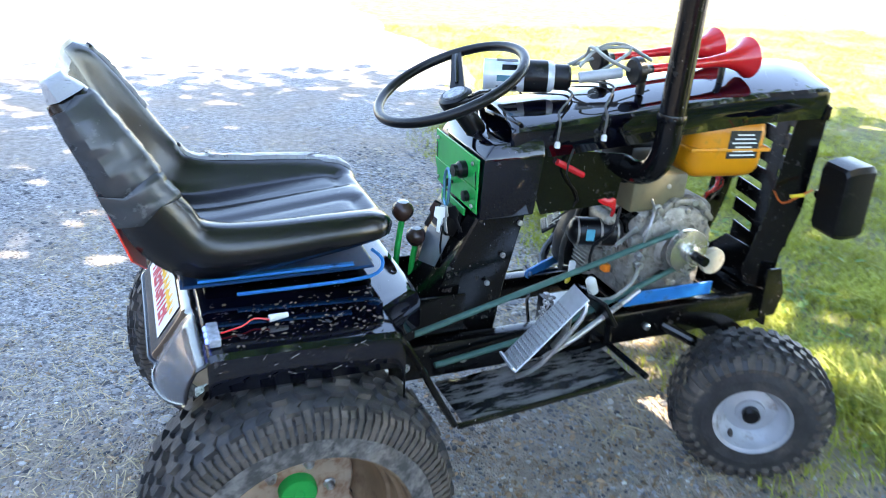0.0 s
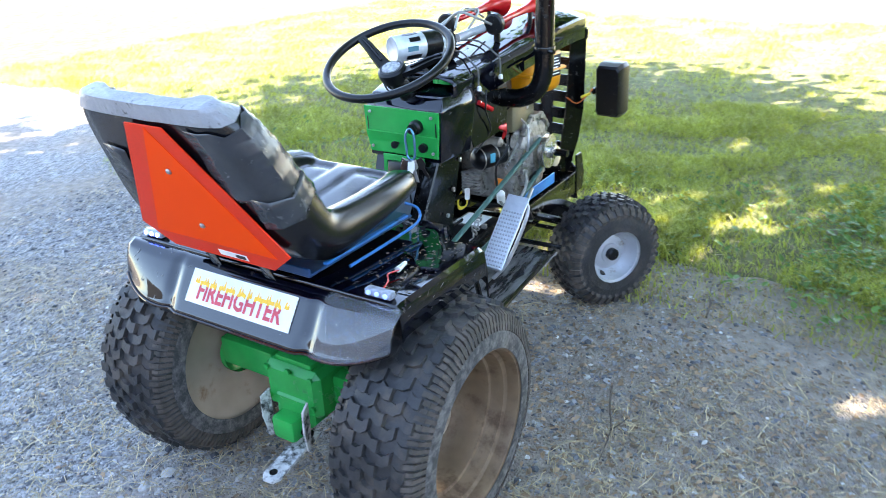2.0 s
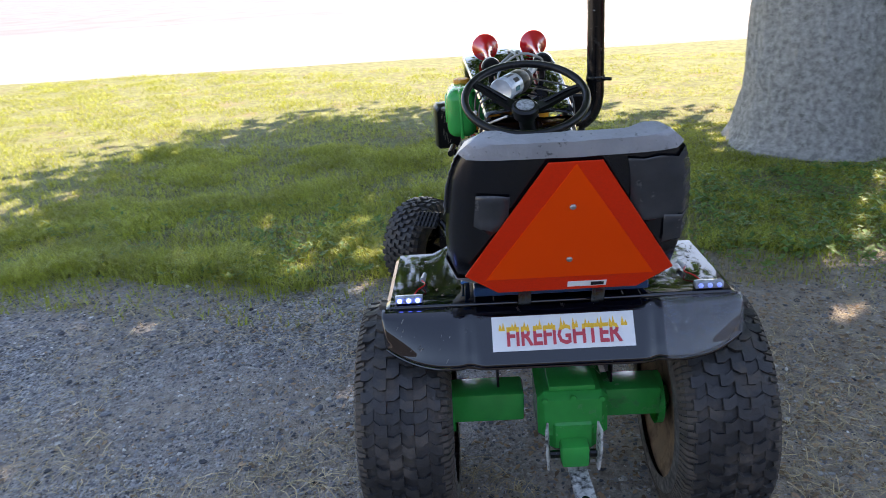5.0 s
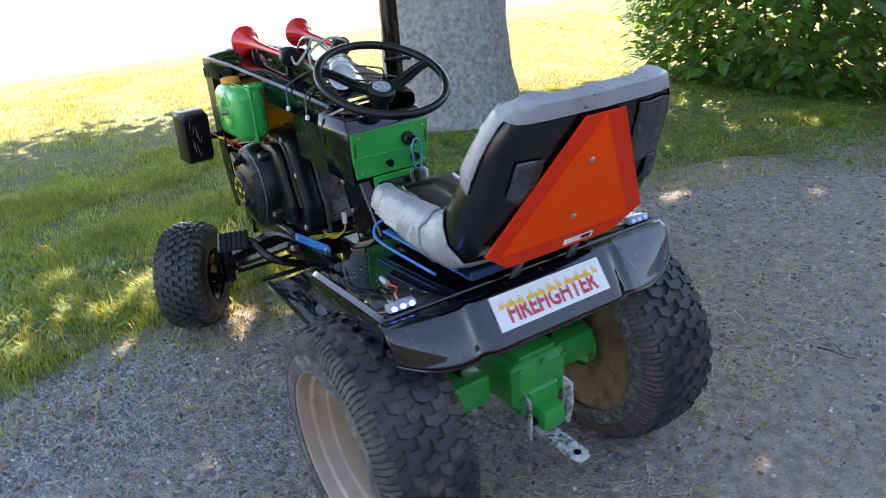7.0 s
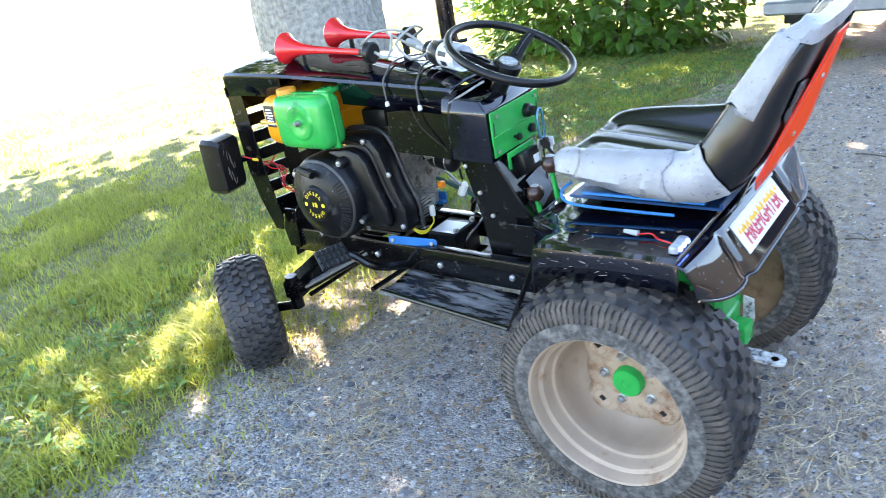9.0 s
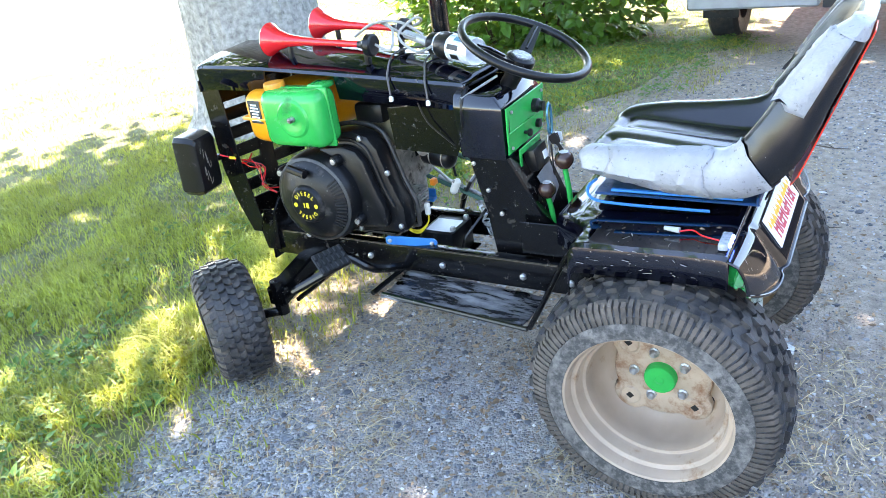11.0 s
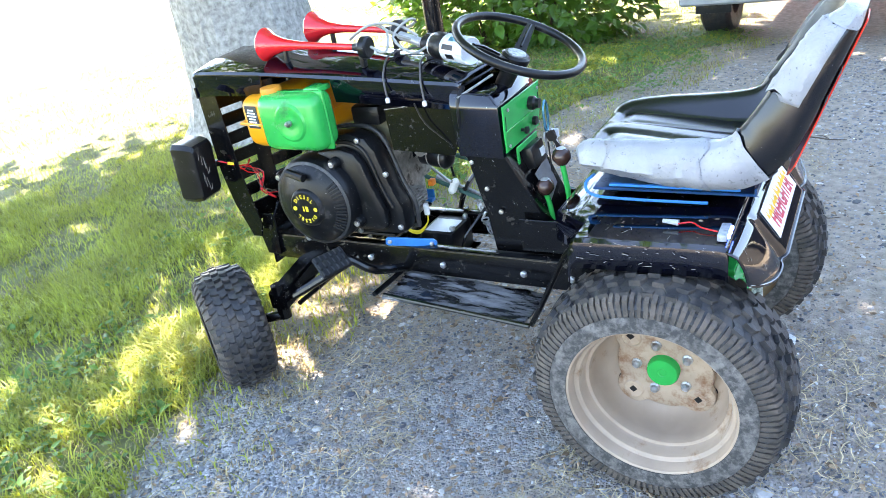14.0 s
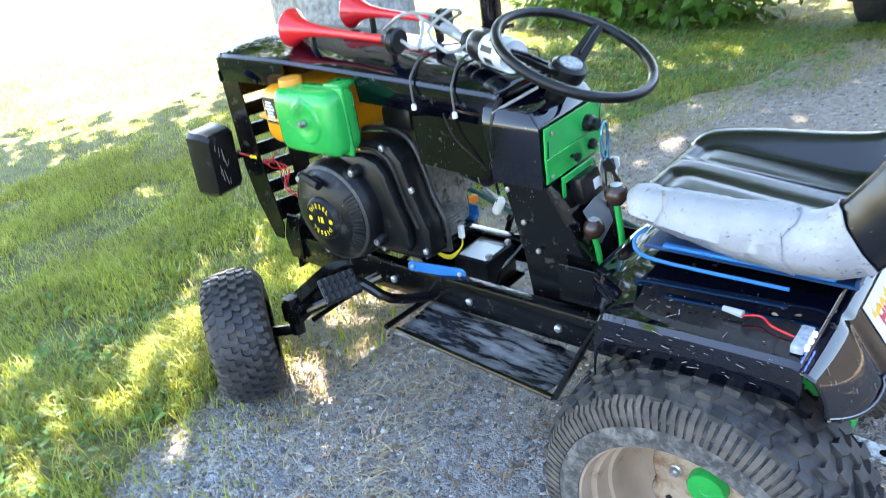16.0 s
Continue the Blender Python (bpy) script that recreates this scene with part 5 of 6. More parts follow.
for k, (yy, zz) in enumerate(((0.59, 0.63), (0.56, 0.56), (0.53, 0.50), (0.60, 0.70))):
    for s in (-1, 1):
        part("tower_bolt", lathe([(0.006, 0), (0.006, 0.005), (0, 0.006)], Matrix.Translation((s * (0.088 + 0.003 * (zz > 0.6)), yy, zz)) @ pose(0, 0, 0, 0, 90 * s, 0), 6), STEEL, tower, smooth=False)

# keys on a carabiner at the ignition
keys = thing("key_ring", TR @ pose(0.045, 0.445, 0.735), "bunch of keys on a blue carabiner hanging from the ignition", "keys")
LBLUE = mat("anodised_blue", (0.10, 0.30, 0.42), 0.25, metal=0.6, vary=0.1)
part("carabiner", tube([(-0.010, 0, -0.045), (-0.012, 0, -0.015), (0, 0, 0.004), (0.012, 0, -0.012), (0.012, 0, -0.060), (0.002, 0, -0.072), (-0.009, 0, -0.062)], 0.0032, 8, closed=True, smooth=4), LBLUE, keys, "blue aluminium carabiner")
for k, (kx, ky, ang, mm) in enumerate(((-0.012, 0.0, 10, STEEL), (0.006, -0.006, -14, STEEL), (0.014, 0.006, -28, BPLAST), (-0.004, -0.012, 24, BROWN), (0.010, -0.014, 4, WHITE), (-0.016, -0.008, 34, BPLAST))):
    part("key", prism([(-0.011, 0), (0.011, 0), (0.012, -0.020), (0.004, -0.026), (0.004, -0.056), (-0.003, -0.052), (-0.004, -0.026), (-0.012, -0.020)], 0.003, pose(kx, ky, -0.070, 90, ang, 20 * k), 0.0006), mm, keys, smooth=False)
part("lanyard", tube([(0.0, 0.0, -0.10), (-0.004, -0.004, -0.16), (0.003, 0.0, -0.21), (0.0, 0, -0.25)], 0.0022, 6), BPLAST, keys)

# shift levers and their channel
for (bx, by, bz), (kx, ky, kz), r in (((-0.030, 0.366, 0.455), (-0.030, 0.383, 0.627), 0.023), ((-0.046, 0.408, 0.440), (-0.050, 0.423, 0.556), 0.022)):
    lev = part("lever", tube([(bx, by, bz - 0.03), (bx, by + 0.004, bz), (bx * 0.5 + kx * 0.5, by * 0.5 + ky * 0.5, bz * 0.5 + kz * 0.5), (kx, ky, kz - r * 0.7)], 0.0065, 10), GREEN, tractor, "green gear lever")
    part("lever_knob", lathe([(0, -r), (r * 0.55, -r * 0.85), (r * 0.95, -r * 0.3), (r, 0.1 * r), (r * 0.85, r * 0.55), (r * 0.55, r * 0.82), (r * 0.50, r * 0.86), (0, r * 0.9)], pose(kx, ky, kz), 24), BROWN, lev, "dark brown ball knob")
    part("knob_cap", lathe([(r * 0.5, r * 0.86), (r * 0.4, r * 0.93), (0, r * 0.95)], pose(kx, ky, kz), 18), RIMGREY, lev)
part("lever_channel", boxes([((-0.098, 0.40, 0.445), (0.005, 0.16, 0.085)), ((0.098, 0.40, 0.445), (0.005, 0.16, 0.085)), ((0.0, 0.40, 0.405), (0.20, 0.16, 0.005))], 0.001), BLACKM, tractor, "black open channel round the levers", smooth=False)

# steering wheel
SW = axes((-0.016, 0.464, 0.891), (1, 0, 0), (0, 1, 0.46))
HS = SW @ pose(0, 0, -0.020)
swheel = part("steering_wheel", tube([SW @ Vector((0.149 * math.cos(a), 0.149 * math.sin(a), 0)) for a in [2 * math.pi * k / 56 for k in range(56)]], 0.0098, 12, smooth=0, closed=True), BPLAST, tractor, "thin black steering wheel")
for a in (radians(12), radians(150)):
    c, s = math.cos(a), math.sin(a)
    b = loft([[SW @ Vector((c * r - s * w * q, s * r + c * w * q, h + t * k)) for q, k in ((-1, 0), (1, 0), (1, 1), (-1, 1))] for r, w, h, t in ((0.020, 0.016, -0.046, 0.012), (0.060, 0.014, -0.034, 0.012), (0.115, 0.011, -0.012, 0.011), (0.147, 0.010, -0.004, 0.009))])
    sp = part("spoke", b, BPLAST, swheel)
    part("spoke_groove", tube([SW @ Vector((c * r, s * r, h)) for r, h in ((0.05, -0.0235), (0.10, -0.0035), (0.132, 0.003))], 0.0035, 6, smooth=0), BLACKM, sp)
part("hub", lathe([(0.030, -0.034), (0.034, -0.018), (0.034, -0.008), (0.028, -0.003), (0, -0.003)], HS, 28), BPLAST, swheel)
part("hub_emblem", lathe([(0.0225, -0.003), (0.022, -0.0005), (0, 0.0005)], HS, 28), mat("pale_emblem", (0.30, 0.305, 0.31), 0.35, vary=0.6, scale=130), swheel, "pale round hub emblem")
part("steering_column", tube([tuple(HS @ Vector((0, 0, -0.03))), (-0.005, 0.52, 0.80), (-0.005, 0.55, 0.72)], 0.021, 16, smooth=0), BPLAST, tractor)

# air horns
for bell, drv in (((-0.090, 1.150, 0.940), (-0.084, 0.845, 0.918)), ((0.064, 1.108, 0.946), (0.064, 0.838, 0.924))):
    m = axes(drv, Vector(bell) - Vector(drv), (0, 0, 1)) @ pose(0, 0, 0, 0, 90, 0)
    L = (Vector(bell) - Vector(drv)).length
    horn = part("air_horn", lathe([(0.008, 0.012), (0.0085, L * 0.4), (0.011, L * 0.65), (0.016, L * 0.80), (0.026, L * 0.91), (0.038, L * 0.975), (0.043, L), (0.041, L + 0.003), (0.036, L * 0.97), (0.022, L * 0.90), (0.010, L * 0.75), (0, L * 0.7)], m, 32), RED, tractor, "red trumpet air horn")
    part("driver", lathe([(0, -0.016), (0.023, -0.016), (0.0275, -0.012), (0.0275, 0.002), (0.019, 0.008), (0.013, 0.014), (0.009, 0.026), (0.009, 0.030)], m, 24), BPLAST, horn, "black horn driver")
    part("horn_foot", box((drv[0], drv[1] + 0.01, drv[2] - 0.028), (0.016, 0.012, 0.040), 0.002), BPLAST, horn)
    part("horn_foot", box((bell[0], bell[1] - 0.06, bell[2] - 0.034), (0.012, 0.010, 0.036), 0.002), BPLAST, horn)
HOSE = mat("clear_hose", (0.28, 0.275, 0.25), 0.2, vary=0.15)
CORD = mat("grey_cord", (0.085, 0.080, 0.075), 0.7, vary=0.3, scale=90, bump=0.4, bscale=300)
for pts in (((-0.084, 0.825, 0.918), (-0.09, 0.78, 0.905), (-0.04, 0.80, 0.945), (0.00, 0.86, 0.955), (0.01, 0.80, 0.92), (0.02, 0.74, 0.90)), ((0.064, 0.815, 0.925), (0.05, 0.77, 0.945), (0.0, 0.76, 0.960), (-0.05, 0.78, 0.93), (-0.07, 0.72, 0.895), (-0.03, 0.70, 0.90)),
            ((-0.02, 0.93, 0.925), (-0.03, 0.86, 0.958), (-0.015, 0.79, 0.955), (0.0, 0.74, 0.92))):
    part("hose", tube(pts, 0.0036, 8), HOSE, tractor, "clear plastic air hose")

# straps tied over the hood
CLIP = mat("white_clip", (0.75, 0.74, 0.70), 0.4, vary=0.08)
for yy, zz, w in ((0.672, 0.846, 0.119), (0.769, 0.857, 0.127)):
    part("strap", tube([(-w - 0.010, yy, zz - 0.048), (-w - 0.006, yy + 0.004, zz - 0.010), (-w + 0.012, yy + 0.012, zz + 0.006), (-0.03, yy + 0.05, zz + 0.022), (0.03, yy + 0.04, zz + 0.024), (w - 0.012, yy - 0.033, zz + 0.012), (w + 0.006, yy - 0.038, zz - 0.004), (w + 0.008, yy - 0.041, zz - 0.040)], 0.0024, 8), CORD, tractor, "grey elastic cord tied over the hood")
    for s in (-1, 1):
        part("strap_clip", lathe([(0.0055, 0), (0.0055, 0.009), (0.003, 0.012), (0, 0.012)], pose(s * (w + 0.010), yy - (0.041 if s > 0 else 0), zz - (0.050 if s > 0 else 0.062)), 12), CLIP, tractor)
part("cord", tube([(-0.13, 0.70, 0.79), (-0.128, 0.68, 0.74), (-0.118, 0.63, 0.69), (-0.09, 0.60, 0.64)], 0.0022, 6), BPLAST, tractor)
part("cord", tube([(0.127, 0.67, 0.79), (0.130, 0.66, 0.74), (0.122, 0.70, 0.68), (0.10, 0.66, 0.63)], 0.0022, 6), BPLAST, tractor)
part("breather_hose", tube([(-0.10, 0.58, 0.82), (-0.125, 0.585, 0.79), (-0.122, 0.59, 0.73), (-0.10, 0.60, 0.71)], 0.006, 8), BPLAST, tractor)
part("linkage_rod", tube([(-0.125, 0.585, 0.800), (-0.06, 0.52, 0.835)], 0.003, 6, smooth=0), STEEL, tractor)
part("linkage_rod", tube([(-0.105, 0.60, 0.815), (-0.02, 0.55, 0.832), (0.10, 0.56, 0.838)], 0.004, 6), BLACKM, tractor)

# spray can tied on the hood
can = thing("spray_can", TR @ axes((-0.072, 0.560, 0.893), (0.075, 0.155, 0.006), (0, 0, 1)), "white and black aerosol can strapped on the hood", "can")
cm = pose(0, 0, 0, 0, 90, 0)
CANW = mat("can_print", (0.62, 0.66, 0.70), 0.22, metal=0.25, vary=0.12, scale=60)
part("body", lathe([(0, 0.004), (0.026, 0.003), (0.030, 0.0), (0.032, 0.003), (0.032, 0.130), (0.030, 0.138), (0.022, 0.146)], cm, 32), CANW, can, "pale printed can body")
part("print_band", lathe([(0.0323, 0.082), (0.0326, 0.083), (0.0326, 0.128), (0.0323, 0.129)], cm, 32), BPLAST, can, "black printed band")
for k in range(9):
    a = k * 0.7
    part("print_bar", box((0.030 + 0.005 * (k % 3), 0, 0), (0.030 + 0.012 * (k % 2), 0.012, 0.0006), 0, seg=1), BPLAST if k % 3 else LBLUE, can, smooth=False).matrix_local = pose(0.012, 0, 0, 40 * k, 0, 0) @ pose(0, 0, 0.0318)
part("cap", lathe([(0.024, 0.140), (0.026, 0.144), (0.026, 0.170), (0.020, 0.176), (0, 0.176)], cm, 24), BPLAST, can, "black can cap")
part("air_tube", tube([(0.010, 0.735, 0.900), (0.040, 0.815, 0.915)], 0.011, 12, smooth=0), RIMGREY, tractor, "silver air tube")

# engine
part("crankcase", box((0.015, 0.965, 0.530), (0.19, 0.22, 0.22), 0.025, seg=3), ALU, tractor, "grimy cast aluminium crankcase")
part("side_cover", lathe([(0.098, 0), (0.098, 0.016), (0.090, 0.022), (0.055, 0.024), (0.045, 0.034), (0, 0.034)], Matrix.Translation((0.105, 0.965, 0.545)) @ XAXIS, 36), ALU, tractor, "round cast side cover")
for k in range(9):
    a = 2 * math.pi * k / 9
    part("cover_bolt", lathe([(0.007, 0), (0.007, 0.007), (0, 0.008)], Matrix.Translation((0.122, 0.965 + 0.088 * math.cos(a), 0.545 + 0.088 * math.sin(a))) @ XAXIS, 6), STEEL, tractor, smooth=False)
WORN = mat("polished_pulley", (0.62, 0.60, 0.55), 0.26, metal=0.9, vary=0.15, scale=25, dirt=0.2, dirt_col=(0.16, 0.12, 0.09), dscale=20)
part("pulley", lathe([(0.0, 0.010), (0.030, 0.010), (0.048, 0.012), (0.048, 0.015), (0.034, 0.021), (0.048, 0.027), (0.0485, 0.031), (0.034, 0.033), (0.020, 0.034), (0.019, 0.048), (0.013, 0.050), (0, 0.050)], Matrix.Translation((0.140, 0.968, 0.556)) @ XAXIS, 44), WORN, tractor, "bright worn belt pulley")
part("idler_pulley", lathe([(0, 0), (0.030, 0), (0.031, 0.003), (0.025, 0.007), (0.031, 0.011), (0.030, 0.014), (0.010, 0.016), (0, 0.018)], Matrix.Translation((0.138, 1.062, 0.512)) @ XAXIS, 32), mat("pale_idler", (0.42, 0.38, 0.29), 0.5, vary=0.15, dirt=0.3, dscale=25), tractor, "pale plastic idler pulley")
part("shaft", tube([(0.18, 0.968, 0.556), (0.225, 0.968, 0.556)], 0.0105, 14, smooth=0), BLACKM, tractor)
OLIVE = mat("olive_paint", (0.13, 0.112, 0.062), 0.5, vary=0.15, scale=20, dirt=0.25, dirt_col=(0.10, 0.09, 0.06), dscale=15)
part("cylinder_head", box((0.045, 0.905, 0.676), (0.145, 0.140, 0.082), 0.010), OLIVE, tractor, "olive painted valve cover")
part("head_bolt", lathe([(0.006, 0), (0.006, 0.006), (0, 0.007)], Matrix.Translation((0.1125, 0.925, 0.690)) @ XAXIS, 6), STEEL, tractor, smooth=False)
part("intake", box((0.0, 0.905, 0.735), (0.12, 0.09, 0.055), 0.012), SHROUD, tractor)
# cooling fins, coloured black in place of the deep shade around them
for k in range(6):
    part("fin", box((0.010, 0.950, 0.603 + 0.007 * k), (0.17, 0.17, 0.0035), 0.001, seg=1), SHROUD, tractor, smooth=False)
# starter motor, solenoid, finned regulator
SM0 = Matrix.Translation((0.070, 0.790, 0.580)) @ pose(0, 0, 0, 90, 0, -18)
part("starter_motor", lathe([(0, -0.055), (0.026, -0.055), (0.031, -0.048), (0.031, 0.042), (0.024, 0.052), (0.012, 0.060), (0, 0.060)], SM0, 28), BPLAST, tractor, "black starter motor")
for zz in (-0.046, -0.010, 0.040):
    part("motor_band", lathe([(0.0312, zz), (0.0322, zz + 0.001), (0.0322, zz + 0.004), (0.0312, zz + 0.005)], SM0, 28), ALU, tractor)
part("starter_label", box((0, 0, 0), (0.002, 0.026, 0.018), 0.0006, seg=1), mat("teal_label", (0.05, 0.30, 0.40), 0.4), tractor, "small teal label", smooth=False).matrix_local = SM0 @ pose(0.0312, 0.004, 0.018)
part("throttle_body", lathe([(0, 0.004), (0.018, 0.004), (0.019, 0.018), (0.027, 0.019), (0.029, 0.010), (0.029, -0.03), (0, -0.03)], Matrix.Translation((0.085, 0.868, 0.602)) @ XAXIS, 28), BLACKM, tractor, "round black intake port")
part("solenoid", lathe([(0, -0.03), (0.018, -0.03), (0.019, 0.03), (0.010, 0.036), (0, 0.036)], Matrix.Translation((0.06, 0.815, 0.608)) @ XAXIS, 18), ALU, tractor)
reg = part("regulator", box((-0.005, 0.842, 0.478), (0.055, 0.045, 0.065), 0.004), ALU, tractor, "finned aluminium regulator")
for k in range(7):
    part("regulator_fin", box((-0.005, 0.817, 0.450 + 0.0095 * k), (0.056, 0.014, 0.0030), 0.0005, seg=1), ALU, reg, smooth=False)
    part("regulator_fin", box((-0.036, 0.842, 0.450 + 0.0095 * k), (0.012, 0.045, 0.0030), 0.0005, seg=1), ALU, reg, smooth=False)
for k, (yy, zz) in enumerate(((0.905, 0.640), (0.945, 0.652), (0.995, 0.650), (1.030, 0.625), (1.045, 0.580), (1.040, 0.530), (1.015, 0.480), (0.965, 0.462), (0.905, 0.475))):
    part("case_boss", lathe([(0.012, 0), (0.012, 0.020), (0.0075, 0.021), (0.0075, 0.029), (0, 0.030)], Matrix.Translation((0.102, yy, zz)) @ XAXIS, 12), ALU if k % 2 else STEEL, tractor)
part("front_flange", prism([(0.885, 0.620), (0.935, 0.662), (1.010, 0.660), (1.058, 0.610), (1.052, 0.600), (1.005, 0.645), (0.940, 0.648), (0.895, 0.610)], 0.016, Matrix(((0, 0, 1, 0.112), (1, 0, 0, 0), (0, 1, 0, 0), (0, 0, 0, 1))), 0.003), ALU, tractor)
part("fuel_pump", box((0.105, 0.872, 0.545), (0.045, 0.050, 0.075), 0.008), ALU, tractor, "cast fuel pump body")
for zz in (0.520, 0.540, 0.560):
    part("pump_fitting", lathe([(0.009, 0), (0.009, 0.010), (0.006, 0.012), (0.006, 0.020), (0, 0.020)], Matrix.Translation((0.127, 0.868, zz)) @ XAXIS, 6), STEEL, tractor, smooth=False)
part("injector_line", tube([(0.140, 0.868, 0.560), (0.152, 0.862, 0.600), (0.140, 0.880, 0.645), (0.112, 0.890, 0.665)], 0.0032, 8), STEEL, tractor)
part("fuel_line", tube([(0.140, 0.868, 0.520), (0.155, 0.845, 0.490), (0.150, 0.800, 0.455), (0.120, 0.770, 0.450), (0.105, 0.775, 0.490)], 0.0042, 8), HOSE, tractor, "dirty clear fuel line")
part("fuel_line", tube([(0.110, 0.815, 0.650), (0.118, 0.800, 0.600), (0.100, 0.770, 0.560), (0.105, 0.765, 0.505)], 0.0036, 8), BPLAST, tractor)
part("fuel_filter", lathe([(0, -0.026), (0.006, -0.024), (0.012, -0.016), (0.012, 0.016), (0.006, 0.024), (0, 0.026)], Matrix.Translation((0.112, 0.775, 0.470)) @ pose(0, 0, 0, 25, 10, 0), 18), CLIP, tractor, "small white inline fuel filter")
part("dipstick", tube([(0.125, 0.930, 0.475), (0.150, 0.925, 0.500)], 0.0085, 12, smooth=0), BPLAST, tractor)
part("throttle_arm", prism([(0, -0.006), (0.060, -0.004), (0.064, 0.004), (0, 0.008)], 0.003, axes((0.118, 0.862, 0.602), (0, -0.7, -0.5), (0, 0.5, -0.7)), 0.0005), STEEL, tractor, smooth=False)
part("linkage_spring", tube([(0.120 + 0.004 * math.cos(k * 1.6), 0.850 - 0.0032 * k, 0.580 - 0.0014 * k + 0.004 * math.sin(k * 1.6)) for k in range(22)], 0.0011, 6, smooth=0), STEEL, tractor)
part("oil_plug", box((0.080, 0.825, 0.494), (0.022, 0.016, 0.018), 0.003), mat("orange_plastic", (0.9, 0.22, 0.02), 0.35), tractor, "orange plastic plug")
part("plug_lead", box((-0.010, 0.800, 0.452), (0.012, 0.014, 0.034), 0.003), CLIP, tractor, "white wire connector")
for k in range(3):
    part("yellow_wire", tube([(-0.060, 0.860, 0.440), (-0.062, 0.835, 0.415 - 0.003 * k), (-0.045, 0.812, 0.402 - 0.004 * k), (-0.015, 0.800, 0.415), (-0.010, 0.800, 0.440)], 0.0022, 6), YELL, tractor)

# fan shroud and pull starter on the engine's left side
outl = [(0.80, 0.44), (0.815, 0.425), (0.98, 0.415), (1.07, 0.44), (1.115, 0.50), (1.12, 0.58), (1.08, 0.66), (1.02, 0.70), (0.93, 0.71), (0.88, 0.695), (0.855, 0.66), (0.825, 0.56), (0.80, 0.50)]
LEFT = Matrix(((0, 0, -1, 0), (1, 0, 0, 0), (0, 1, 0, 0), (0, 0, 0, 1)))      # outline in y, z; thickness towards -x


def shroud(scale, cy, cz, x0, t, bev):
    return prism([(cy + (y - cy) * scale, cz + (z - cz) * scale) for y, z in outl], t, Matrix.Translation((x0, 0, 0)) @ LEFT, bev)


part("fan_shroud", shroud(1.0, 0.96, 0.56, -0.060, 0.060, 0.016), SHROUD, tractor, "black plastic fan shroud", angle=40)
part("shroud_step", shroud(0.80, 1.00, 0.54, -0.118, 0.030, 0.014), SHROUD, tractor, angle=40)
FLANGE = mat("dusty_flange", (0.022, 0.023, 0.024), 0.5, vary=0.3, dirt=0.3, dirt_col=(0.10, 0.095, 0.09), dscale=20)
part("shroud_flange", tube([(-0.058, y, z) for y, z in outl], 0.0065, 8, closed=True), FLANGE, tractor, "dusty raised rim of the fan shroud")
part("shroud_rib", tube([(-0.121, 1.00 + (y - 1.00) * 0.86, 0.54 + (z - 0.54) * 0.86) for y, z in outl[6:]], 0.006, 8), SHROUD, tractor)
rc = Matrix.Translation((-0.135, 1.036, 0.535)) @ pose(0, 0, 0, 0, -90, 0)
recoil = part("recoil_cover", lathe([(0.127, 0.0), (0.127, 0.028), (0.121, 0.046), (0.104, 0.061), (0.070, 0.074), (0.054, 0.078), (0.050, 0.086), (0.046, 0.089), (0, 0.089)], rc, 56), SHROUD, tractor, "black pull-starter cover with yellow print")
part("cover_ring", lathe([(0.118, 0.049), (0.1195, 0.052), (0.117, 0.054), (0.112, 0.056)], rc, 56), FLANGE, recoil)
for a0 in (-30, -2, 26):
    for q in range(5):
        a = radians(a0 + 5.2 * (q - 2))
        d = Vector((0, -math.cos(a), math.sin(a)))
        slot = part("vent_slot", box((0, 0, 0), (0.030, 0.0052, 0.005), 0.0012, seg=1), PITCH, recoil, "open cooling slot" if q == 0 else "", smooth=False)
        slot.matrix_local = axes(Vector((-0.1985, 1.036, 0.535)) + d * 0.098, Vector((-0.42, 0, 0)) - d, Vector((0, math.sin(a), math.cos(a))))
for a in (0.5, 2.2, 3.6, 5.2):
    part("cover_screw", lathe([(0.008, 0), (0.008, 0.006), (0, 0.008)], Matrix.Translation((-0.170, 1.036 + 0.132 * math.cos(a), 0.535 + 0.132 * math.sin(a))) @ pose(0, 0, 0, 0, -90, 0), 8), STEEL, recoil)
    part("cover_ear", lathe([(0.016, 0), (0.016, 0.028), (0.012, 0.034), (0, 0.034)], Matrix.Translation((-0.137, 1.036 + 0.130 * math.cos(a), 0.535 + 0.130 * math.sin(a))) @ pose(0, 0, 0, 0, -90, 0), 16), SHROUD, recoil)
part("pull_handle", tube([(-0.212, 1.078, 0.632), (-0.222, 1.018, 0.622)], 0.0105, 10, smooth=0), BPLAST, tractor, "black starter handle")
part("pull_neck", tube([(-0.214, 1.047, 0.626), (-0.190, 1.045, 0.606)], 0.010, 10, smooth=0), BPLAST, tractor)
for k, ch in enumerate("DIESEL"):
    for half in (0, 1):
        a = radians(90 + 50 - 20 * k + 180 * half)
        m = Matrix.Translation((-0.2245, 1.036, 0.535)) @ axes((0, 0, 0), (0, -1, 0), (0, 0, 1)) @ pose(0.034 * math.cos(a), 0.034 * math.sin(a), 0, 0, 0, math.degrees(a) - 90)
        text(ch, 0.0155, m, YELL, recoil, "yellow_letter", "", 0.0004)
for half in (-1, 1):
    part("yellow_mark", lathe([(0.006, 0), (0.006, 0.001), (0, 0.001)], Matrix.Translation((-0.2243, 1.036 + half * 0.034, 0.535)) @ pose(0, 0, 0, 0, -90, 0), 12), YELL, recoil)
part("yellow_mark", boxes([((-0.2245, 1.042, 0.535), (0.001, 0.003, 0.014)), ((-0.2245, 1.031, 0.535), (0.001, 0.008, 0.014))], 0), YELL, recoil, smooth=False)
